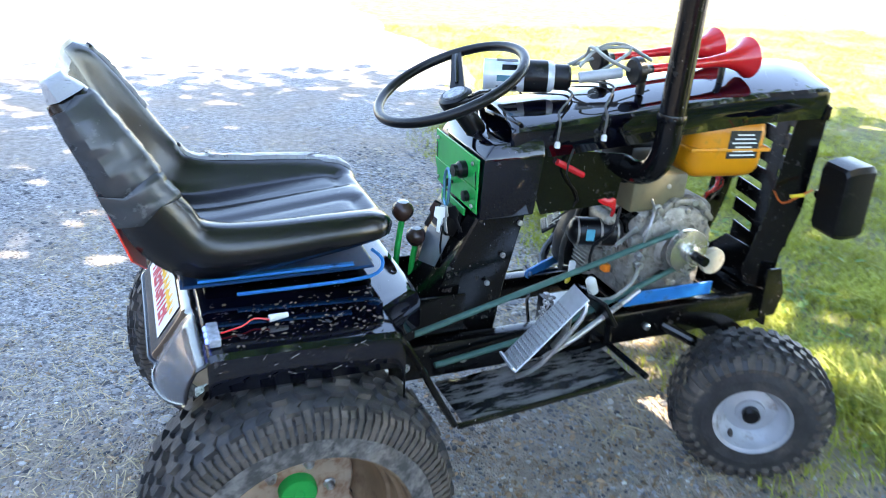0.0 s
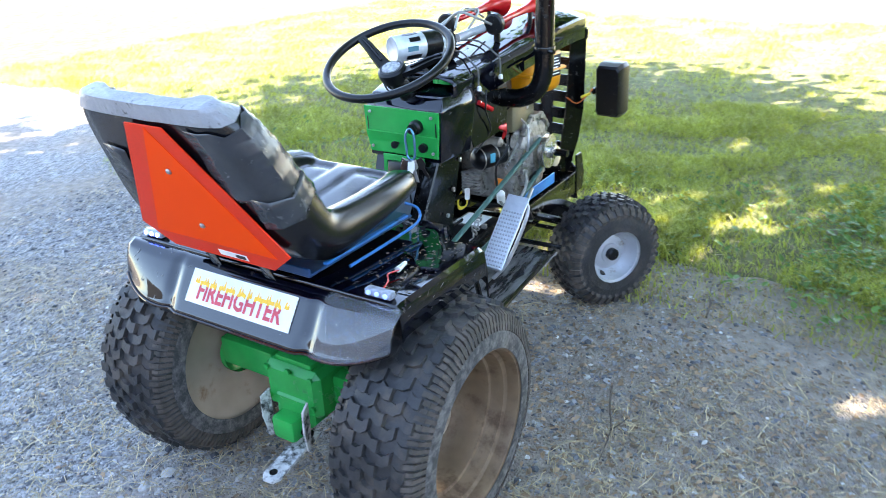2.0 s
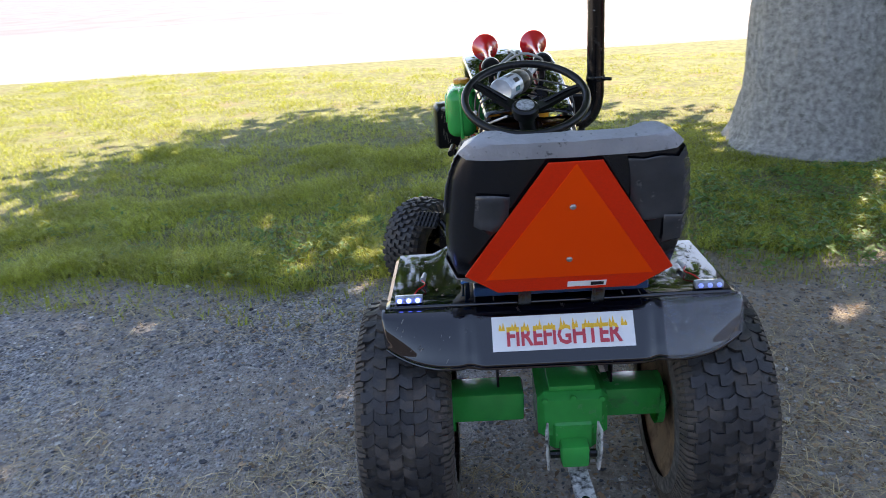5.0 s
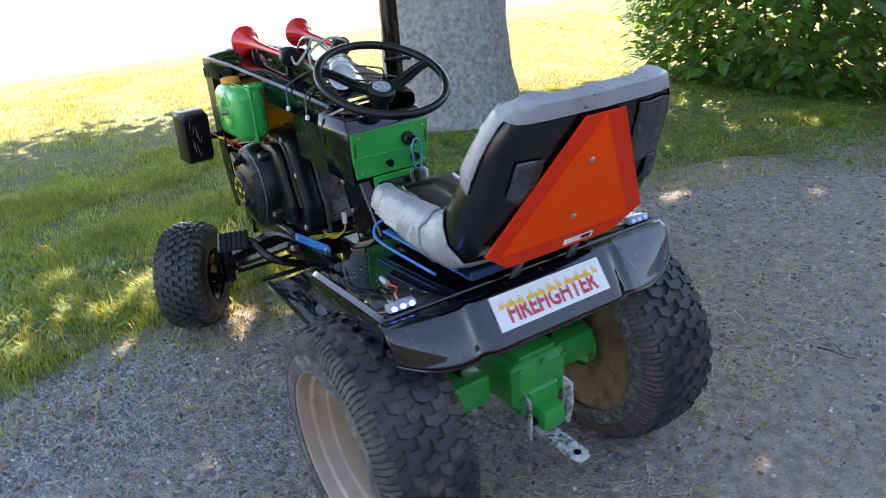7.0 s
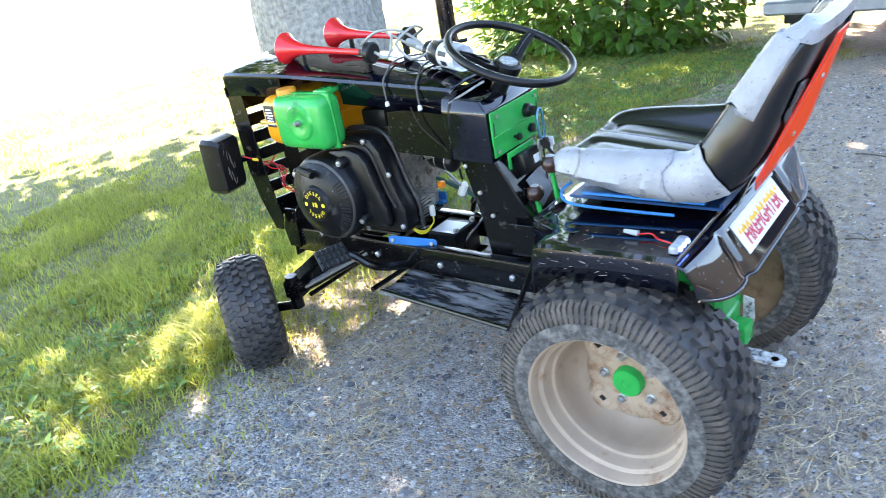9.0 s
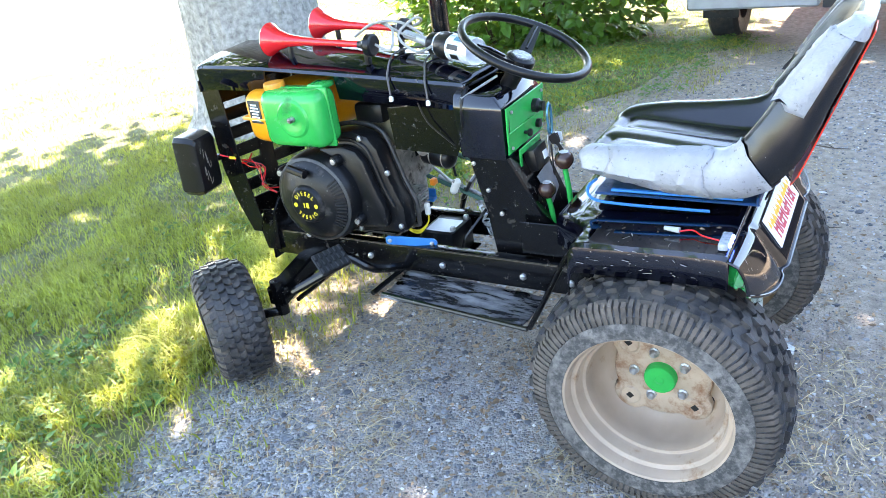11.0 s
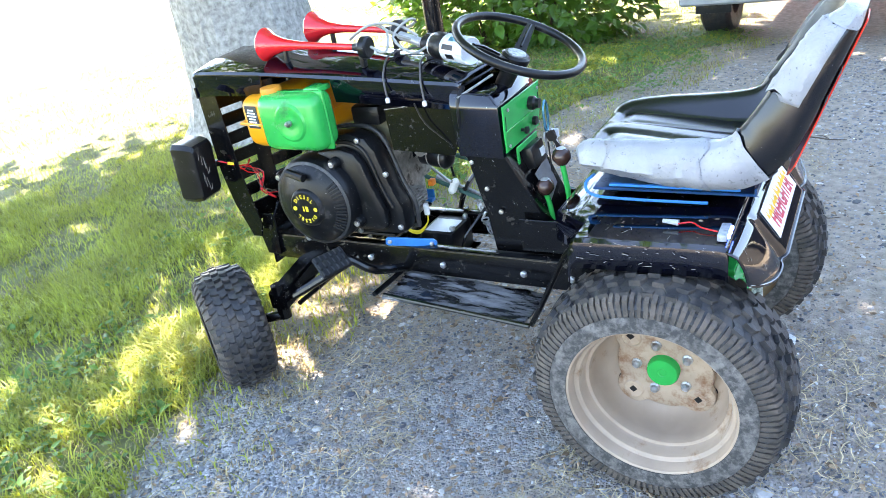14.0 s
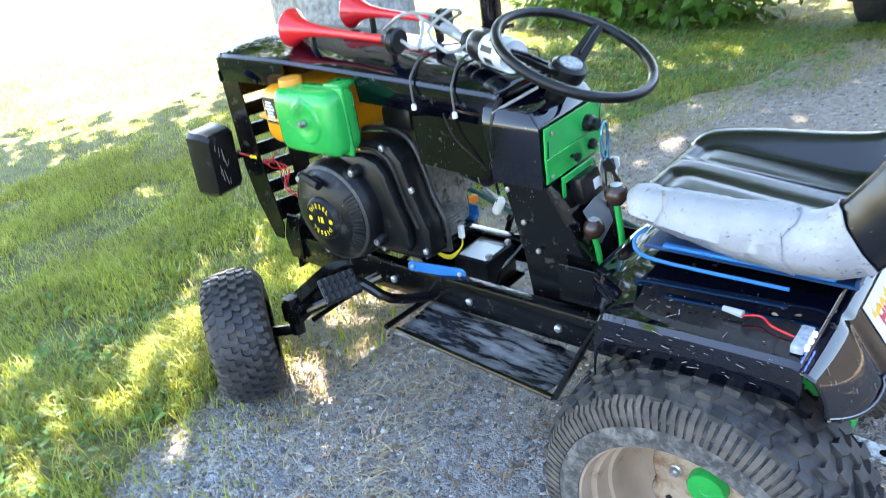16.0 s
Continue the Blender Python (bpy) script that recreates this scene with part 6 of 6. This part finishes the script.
part("brand_bar", boxes([((-0.1245, 1.03 - 0.012 * k, 0.684), (0.002, 0.008, 0.012)) for k in range(6)], 0), YELL, tractor, "yellow lettering bars", smooth=False)
for yy, zz in ((0.815, 0.45), (0.90, 0.69), (0.83, 0.60), (1.09, 0.47), (0.95, 0.43)):
    part("shroud_bolt", lathe([(0.008, 0), (0.008, 0.006), (0.004, 0.008), (0, 0.008)], Matrix.Translation((-0.120, yy, zz)) @ pose(0, 0, 0, 0, -90, 0), 6), STEEL, tractor, smooth=False)

# air cleaner: green tin with a pressed dish and a wing bolt
bm = box((-0.178, 1.026, 0.765), (0.092, 0.196, 0.148), 0.030, seg=4)
air = part("air_cleaner", bm, GREEN, tractor, "bright green air-cleaner tin", angle=50)
part("dish", lathe([(0.050, 0.0), (0.044, 0.005), (0.030, 0.006), (0.020, 0.002), (0.012, 0.0025), (0, 0.003)], Matrix.Translation((-0.2235, 1.012, 0.772)) @ pose(0, 0, 0, 0, -90, 0), 32), GREEN, air)
part("wing_bolt", lathe([(0.008, 0), (0.008, 0.010), (0.005, 0.016), (0, 0.017)], Matrix.Translation((-0.226, 1.012, 0.772)) @ pose(0, 0, 0, 0, -90, 0), 8), STEEL, air)
part("air_lip", box((-0.178, 1.026, 0.765), (0.012, 0.200, 0.152), 0.030, seg=3), GREEN, air)
part("intake_snout", box((-0.150, 0.965, 0.838), (0.05, 0.05, 0.014), 0.004), GREEN, air)

# yellow fuel tank with its dark label
tank = part("fuel_tank", box((-0.045, 1.122, 0.758), (0.315, 0.190, 0.140), 0.036, seg=4), YELLOW, tractor, "yellow plastic fuel tank", angle=50)
part("tank_rib", box((-0.045, 1.122, 0.758), (0.321, 0.196, 0.010), 0.004), YELLOW, tank)
part("tank_label", box((0.1135, 1.150, 0.770), (0.002, 0.075, 0.062), 0.0005, seg=1), DTAPE, tank, "dark printed label", smooth=False)
part("tank_label", box((-0.2035, 1.160, 0.778), (0.002, 0.045, 0.060), 0.0005, seg=1), DTAPE, tank, "dark printed label", smooth=False)
for k in range(6):
    part("label_bar", box((0.1149, 1.150, 0.747 + 0.009 * k), (0.001, 0.060 - 0.010 * (k % 3), 0.003), 0, seg=1), WHITE, tank, smooth=False)
    part("label_bar", box((-0.2049, 1.160, 0.757 + 0.008 * k), (0.001, 0.036 - 0.006 * (k % 3), 0.004), 0, seg=1), WHITE, tank, smooth=False)
part("tank_cap", lathe([(0.026, 0), (0.028, 0.006), (0.026, 0.016), (0, 0.018)], pose(-0.17, 1.10, 0.835), 24), mat("orange_cap", (0.75, 0.28, 0.03), 0.4), tank)
tank.matrix_local = Matrix.Translation((-0.20, 1.12, 0)) @ pose(0, 0, 0, 0, 0, -8) @ Matrix.Translation((0.20, -1.12, 0))

# exhaust stack
part("exhaust_pipe", tube([(0.085, 0.835, 0.715), (0.100, 0.815, 0.738), (0.150, 0.808, 0.742), (0.195, 0.812, 0.765), (0.214, 0.815, 0.815), (0.215, 0.815, 0.90), (0.215, 0.815, 1.20), (0.215, 0.815, 1.75)], 0.0245, 18), BLACKM, tractor, "tall matt black exhaust stack")
part("stack_clamp", lathe([(0.0265, 0), (0.0275, 0.004), (0.0275, 0.012), (0.0265, 0.016)], pose(0.215, 0.815, 0.862), 20), BLACKM, tractor)
part("stack_bolt", tube([(0.23, 0.80, 0.87), (0.255, 0.785, 0.87)], 0.005, 8, smooth=0), BLACKM, tractor)
for k in range(4):
    part("red_wire", tube([(0.095 + 0.004 * k, 0.745, 0.690), (0.118, 0.755 + 0.006 * k, 0.672), (0.120, 0.790, 0.655 + 0.006 * k), (0.105, 0.800, 0.630)], 0.0035, 6), RED, tractor, "bundle of red wires")
part("red_clip", tube([(0.122, 0.640, 0.765), (0.126, 0.70, 0.735)], 0.0065, 8, smooth=0), RED, tractor)

# drive belt, belt tension rods and blue engine mounts
BELT = mat("green_belt", (0.03, 0.10, 0.085), 0.6, vary=0.2, scale=60)
part("drive_belt", tube([(0.149, 0.945, 0.596), (0.149, 0.33, 0.435)], 0.0065, 8, smooth=0), BELT, tractor, "dark green drive belt")
part("drive_belt", tube([(0.149, 0.995, 0.520), (0.149, 0.65, 0.395), (0.149, 0.40, 0.36)], 0.0065, 8, smooth=0), BELT, tractor, "dark green drive belt")
part("tension_rod", tube([(0.165, 0.86, 0.475), (0.19, 0.70, 0.400), (0.20, 0.62, 0.370)], 0.006, 8, smooth=0), STEEL, tractor)
part("engine_mount", boxes([((0.120, 0.975, 0.419), (0.022, 0.24, 0.010)), ((0.130, 0.975, 0.432), (0.005, 0.24, 0.034))], 0.002), BLUE, tractor, "bright blue steel engine mount")
STRAPM = axes((-0.137, 0.850, 0.402), (0.042, -0.118, -0.016), (0, 0, 1))
part("engine_mount", prism([(-0.006, 0), (0.118, 0), (0.126, 0.005), (0.128, 0.012), (0.126, 0.019), (0.118, 0.024), (-0.006, 0.024), (-0.012, 0.019), (-0.012, 0.005)], 0.006, STRAPM, 0.001), BLUE, tractor, "bright blue steel strap", smooth=False)
for k in (0.0, 0.114):
    part("strap_bolt", lathe([(0.006, -0.004), (0.006, 0.009), (0.004, 0.011), (0, 0.011)], STRAPM @ pose(k, 0.012, 0), 8), STEEL, tractor, smooth=False)
part("mount_plate", boxes([((0.01, 0.985, 0.408), (0.21, 0.25, 0.010))], 0.002), BLACKM, tractor)

# battery
bat = part("battery", box((0.035, 0.775, 0.345), (0.115, 0.10, 0.085), 0.004), BPLAST, tractor, "small black battery with a white label")
part("battery_label", box((0.025, 0.775, 0.3885), (0.075, 0.080, 0.002), 0.0005, seg=1), WHITE, bat, smooth=False)
for sx in (-0.035, 0.045):
    part("terminal", box((0.035 + sx, 0.735, 0.392), (0.014, 0.012, 0.014), 0.002), STEEL, bat)
part("battery_tray", boxes([((0.035, 0.775, 0.298), (0.14, 0.13, 0.006))], 0.001), BLACKM, tractor)
part("hold_down", tube([(-0.03, 0.715, 0.30), (-0.01, 0.69, 0.38), (0.06, 0.65, 0.44)], 0.004, 6, smooth=0), BLACKM, tractor)

# frame
for s in (-1, 1):
    part("frame_rail", box((s * 0.125, 0.67, 0.355), (0.006, 1.22, 0.075), 0.002), BLACKM, tractor, "black steel frame rail")
    part("rail_flange", box((s * 0.112, 0.67, 0.392), (0.030, 1.22, 0.005), 0.001), BLACKM, tractor)
    for yy in (0.30, 0.345, 0.47, 0.70, 0.93):
        part("rail_bolt", lathe([(0.009, 0), (0.009, 0.006), (0.005, 0.009), (0, 0.009)], Matrix.Translation((s * 0.128, yy, 0.352)) @ pose(0, 0, 0, 0, 90 * s, 0), 6), STEEL, tractor, smooth=False)
for yy in (0.25, 0.55, 0.88, 1.27):
    part("cross_member", box((0, yy, 0.345), (0.25, 0.035, 0.05), 0.003), BLACKM, tractor)
part("front_plate", prism([(-0.13, 0.0), (0.13, 0.0), (0.12, 0.11), (0.06, 0.17), (-0.06, 0.17), (-0.12, 0.11)], 0.008, axes((0, 1.30, 0.295), (1, 0, 0), (0, 0, 1)), 0.002), BLACKM, tractor, smooth=False)
for s in (-1, 1):
    part("hook_plate", prism([(0, 0), (0.05, 0.0), (0.06, 0.06), (0.03, 0.13), (-0.01, 0.13), (-0.005, 0.06)], 0.006, axes((s * 0.135, 1.26, 0.33), (0, 1, 0), (0, 0, 1)), 0.001), BLACKM, tractor, smooth=False)
# front axle, spindles, tie rod
bm = loft([[(x, 1.175 + dy, z + dz) for dy, dz in ((-0.030, -0.028), (0.030, -0.028), (0.030, 0.028), (-0.030, 0.028))] for x, z in ((-0.285, 0.262), (-0.10, 0.300), (0.0, 0.315), (0.10, 0.300), (0.285, 0.262))])
bmesh.ops.bevel(bm, geom=bm.edges[:], offset=0.006, segments=2, affect="EDGES")
part("front_axle", bm, BLACKM, tractor, "black box-section front axle", smooth=False)
for s, wx, wy in ((-1, -0.355, 1.293), (1, 0.292, 1.124)):
    part("kingpin", tube([(s * 0.268, 1.175, 0.205), (s * 0.268, 1.175, 0.310)], 0.019, 14, smooth=0), BLACKM, tractor)
    part("spindle", tube([(s * 0.268, 1.175, 0.212), (wx, wy, 0.211)], 0.014, 12, smooth=0), BLACKM, tractor)
part("tie_rod", tube([(-0.255, 1.120, 0.250), (0.255, 1.120, 0.250)], 0.007, 8, smooth=0), BLACKM, tractor)
part("axle_brace", tube([(-0.24, 1.15, 0.262), (-0.12, 0.98, 0.345)], 0.013, 10, smooth=0), BLACKM, tractor)
part("axle_brace", tube([(0.24, 1.15, 0.262), (0.12, 0.98, 0.345)], 0.013, 10, smooth=0), BLACKM, tractor)

# footboards of worn sheet, creased, with scuffs and painted highlight streaks drawn along them
BOARD = mat("streaked_board", (0.010, 0.0105, 0.012), 0.16, vary=0.4, scale=12, bump=0.7, bscale=26, bdist=0.01, dirt=0.62, dirt_col=(0.19, 0.185, 0.185), dscale=11, specks=1.0)
bt = BOARD.node_tree
bmap = bt.nodes.new("ShaderNodeMapping")
bmap.inputs["Scale"].default_value, bmap.inputs["Rotation"].default_value = (5.0, 0.9, 1.0), (0, 0, 0.5)
btc = bt.nodes.new("ShaderNodeTexCoord")
bt.links.new(btc.outputs["Object"], bmap.inputs["Vector"])
for node in bt.nodes:
    if node.type == "TEX_NOISE" and abs(node.inputs["Scale"].default_value - 11) < 0.1:
        bt.links.new(bmap.outputs[0], node.inputs["Vector"])
for s in (-1, 1):
    b = bmesh.new()
    g = []
    for j in range(15):
        row = []
        for i in range(9):
            u, v = i / 8, j / 14
            x = s * (0.128 + 0.140 * u * (0.92 + 0.08 * v))
            y = 0.412 + 0.393 * v + 0.01 * u
            row.append(b.verts.new((x, y, 0.302 + 0.022 * v + 0.006 * noise.noise(Vector((x * 30, y * 22, s))) - 0.006 * u)))
        g.append(row)
    for a, c in zip(g, g[1:]):
        for i in range(8):
            b.faces.new((a[i], a[i + 1], c[i + 1], c[i]) if s > 0 else (a[i], c[i], c[i + 1], a[i + 1]))
    PLS = BOARD
    fb = sheet_part("footboard", b, PLS, tractor, "scuffed black plastic footboard with painted highlight streaks", 0.004)
    part("board_edge", tube([(s * 0.268, 0.405, 0.297), (s * 0.258, 0.815, 0.320)], 0.006, 8, smooth=0), BLACKM, fb)
    part("board_end", tube([(s * 0.13, 0.822, 0.330), (s * 0.27, 0.835, 0.326)], 0.007, 10, smooth=0), BLACKM, fb)
# left pedal: ribbed pad on a bent arm
PADL = axes((-0.308, 0.915, 0.432), (0.9, -0.45, 0.05), (0.30, 0.75, 0.60))
ped = part("pedal", tube([(-0.285, 0.925, 0.430), (-0.255, 0.900, 0.415), (-0.225, 0.850, 0.372), (-0.130, 0.815, 0.335)], 0.012, 10), BLACKM, tractor, "black brake pedal")
pad = part("pedal_pad", box((0, 0, 0), (0.085, 0.062, 0.008), 0.002, seg=1), BPLAST, ped, "ribbed black pedal pad")
pad.matrix_local = PADL
for k in range(6):
    for q in range(3):
        st = part("pad_rib", box((-0.035 + 0.014 * k, -0.021 + 0.021 * q, 0.006), (0.008, 0.017, 0.005), 0.0015, seg=1), BPLAST, pad, smooth=False)
# second pad seen between tower and engine
P2 = axes((0.175, 0.765, 0.445), (1, 0.1, 0.1), (0, -0.5, 0.8))
pad2 = part("brake_pad", box((0, 0, 0), (0.060, 0.070, 0.010), 0.002, seg=1), BPLAST, tractor, "ribbed black pedal pad")
pad2.matrix_local = P2
part("brake_arm", tube([(0.175, 0.775, 0.44), (0.165, 0.80, 0.36), (0.14, 0.78, 0.33)], 0.008, 8), BLACKM, tractor)
# treadle: long dimpled aluminium plate with a bent heel
TP = axes((0.210, 0.608, 0.448), Vector((0.010, 0.132, 0.140)), (1, 0, 0))
tread = part("treadle", box((0, 0, 0), (0.205, 0.062, 0.004), 0.001, seg=1), mat("brushed_aluminium", (0.62, 0.63, 0.65), 0.35, metal=0.75, vary=0.08, scale=60), tractor, "long dimpled aluminium foot treadle")
tread.matrix_local = TP
dim = part("dimple", lathe([(0.0028, 0), (0.0024, 0.0022), (0, 0.0028)], pose(0, 0, 0), 8), STEEL, tread)
dim.matrix_local = pose(-0.092, -0.024, -0.002, 180, 0, 0)
sgn = -1 if (TP.to_3x3() @ Vector((0, 0, 1))).z < 0 else 1
for i in range(15):
    for j in range(7):
        d2 = dim if (i, j) == (0, 0) else new("dimple", dim.data)
        d2.parent = tread
        d2.matrix_local = pose(-0.092 + 0.0105 * i, -0.024 + 0.008 * j, 0.002 * sgn, 0 if sgn > 0 else 180, 0, 0)
hl = part("heel_lip", box((-0.100, 0, 0.007 * sgn), (0.006, 0.062, 0.016), 0.002, seg=1), tread.data.materials[0], tread)
part("treadle_rod", tube([(0.236, 0.675, 0.512), (0.245, 0.665, 0.480), (0.225, 0.60, 0.375), (0.20, 0.56, 0.335)], 0.005, 8), STEEL, tractor)
part("treadle_post", tube([(0.205, 0.66, 0.495), (0.18, 0.68, 0.42), (0.14, 0.68, 0.35)], 0.007, 8), STEEL, tractor)
# chain under the deck
for k in range(9):
    u = k / 8
    part("chain_link", tube([tuple(pose(0.088 - 0.010 * u, 0.690 - 0.03 * u, 0.440 - 0.085 * u, 30 * k, 90 * (k % 2), 0) @ Vector((0.006 * math.cos(a), 0.011 * math.sin(a), 0))) for a in [2 * math.pi * q / 10 for q in range(10)]], 0.0025, 6, smooth=0, closed=True), STEEL, tractor)

# transaxle, drawbar
bm = boxes([((0.03, 0.055, 0.290), (0.150, 0.150, 0.115)), ((0.03, 0.02, 0.245), (0.105, 0.09, 0.085))], 0.014)
trans = part("gearbox", bm, GREEN, tractor, "green painted rear gearbox")
part("swivel_block", box((0.03, -0.030, 0.215), (0.062, 0.060, 0.055), 0.010), GREEN, trans)
part("top_cover", box((0.03, 0.045, 0.352), (0.10, 0.10, 0.014), 0.004), GREEN, trans)
for s in (-1, 1):
    part("axle_tube", box((s * 0.150, 0.070, 0.288), (0.16, 0.080, 0.070), 0.008), GREEN, trans)
    part("axle_flange", lathe([(0.060, 0), (0.060, 0.014), (0.046, 0.018), (0.030, 0.030), (0.0, 0.030)], Matrix.Translation((s * 0.225, 0.09, 0.262)) @ (XAXIS if s > 0 else pose(0, 0, 0, 0, -90, 0)), 28), GREEN, trans)
for k, (dx, dz) in enumerate(((-0.06, 0.04), (0.0, 0.045), (0.06, 0.04), (-0.06, -0.03), (0.06, -0.03))):
    part("gearbox_bolt", lathe([(0.007, 0), (0.007, 0.006), (0, 0.007)], Matrix.Translation((0.03 + dx, -0.020, 0.295 + dz)) @ pose(0, 0, 0, 90, 0, 0), 6), GREEN, trans, smooth=False)
PLATE = mat("chipped_white_steel", (0.62, 0.62, 0.60), 0.5, vary=0.15, scale=30, dirt=0.55, dirt_col=(0.03, 0.03, 0.028), dscale=42)
for s in (-1, 1):
    part("hitch_plate", prism([(-0.012, 0.060), (0.012, 0.050), (0.014, 0.0), (0.004, -0.055), (-0.006, -0.055), (-0.012, -0.01)], 0.005, axes((0.030 + s * 0.055, -0.040, 0.225), (s * 0.25, -1, 0), (0, 0.1, 1)), 0.001), PLATE, tractor, "chipped pale steel hitch plate", smooth=False)
part("hitch_bar", tube([(-0.022, -0.030, 0.205), (0.082, -0.030, 0.205)], 0.009, 10, smooth=0), BLACKM, tractor)
db = part("drawbar", prism([(-0.020, 0.06), (0.020, 0.06), (0.022, -0.085), (0.012, -0.100), (-0.012, -0.100), (-0.022, -0.085)], 0.007, axes((0.040, -0.035, 0.150), (1, 0.06, 0), (0, 1, 0.10)), 0.001), PLATE, tractor, "scraped pale steel drawbar", smooth=False)
part("drawbar_hole", lathe([(0.009, 0), (0.009, 0.0015), (0, 0.0015)], pose(0.043, -0.112, 0.1495), 14), BLACKM, db)


# leaf bits and chips lying on the deck
DEB = mat("deck_debris", (0.12, 0.085, 0.055), 0.8, vary=0.4, scale=30, island=0.6)
dv, df = [], []
for _ in range(210):
    x = (0.20 + 0.13 * rng.random()) if rng.random() < 0.78 else rng.uniform(-0.32, -0.15)
    y = rng.uniform(-0.02, 0.24)
    L = 0.002 + 0.009 * rng.random() ** 1.5
    a = rng.uniform(0, 6.28)
    leaf(dv, df, Vector((x, y, 0.5868)), Vector((math.cos(a), math.sin(a), 0.05)), Vector((rng.normal(0, 0.2), rng.normal(0, 0.2), 1)), L, L * rng.uniform(0.25, 0.8), 0.2)
me = bpy.data.meshes.new("deck_debris")
me.from_pydata(dv, [], df)
me.materials.append(DEB)
debris = tagged(new("deck_debris", me), "dry leaf bits and chips scattered on the fender deck", "debris", kind="stuff")
debris.matrix_world = TR

# ---- twigs on the drive ----
TWIG = mat("dry_twig", (0.085, 0.065, 0.05), 0.85, vary=0.3, scale=60, bump=0.5, bscale=150)


def twig(pts, r, label):
    ob = thing("twig", pose(pts[0][0], pts[0][1], ground_z(*pts[0])), label, "twig")
    x0, y0, z0 = pts[0][0], pts[0][1], ground_z(*pts[0])
    path = [(x - x0, y - y0, ground_z(x, y) - z0 + 0.010 + 0.006 * (k % 2)) for k, (x, y) in enumerate(pts)]
    part("stem", tube(path, lambda u: r * (1 - 0.55 * u), 7), TWIG, ob)
    m = len(path) // 2
    px, py, pz = path[m]
    part("side_shoot", tube([(px, py, pz), (px + 0.018, py + 0.030, pz + 0.010), (px + 0.022, py + 0.062, pz + 0.006)], lambda u: r * 0.55 * (1 - 0.6 * u), 6), TWIG, ob)


twig([(0.618, 1.160), (0.608, 1.240), (0.588, 1.300), (0.577, 1.376)], 0.0036, "thin dry brown twig lying at the lawn edge")
twig([(0.50, 0.70), (0.525, 0.62), (0.56, 0.54), (0.58, 0.42)], 0.0034, "bent dark twig lying on the gravel")
twig([(1.846, 0.102), (1.832, 0.03), (1.826, -0.04), (1.811, -0.104)], 0.0040, "dry brown twig lying on the gravel")
twig([(1.043, -0.042), (1.047, -0.08), (1.058, -0.11), (1.061, -0.149)], 0.0030, "short dark twig lying on the gravel")
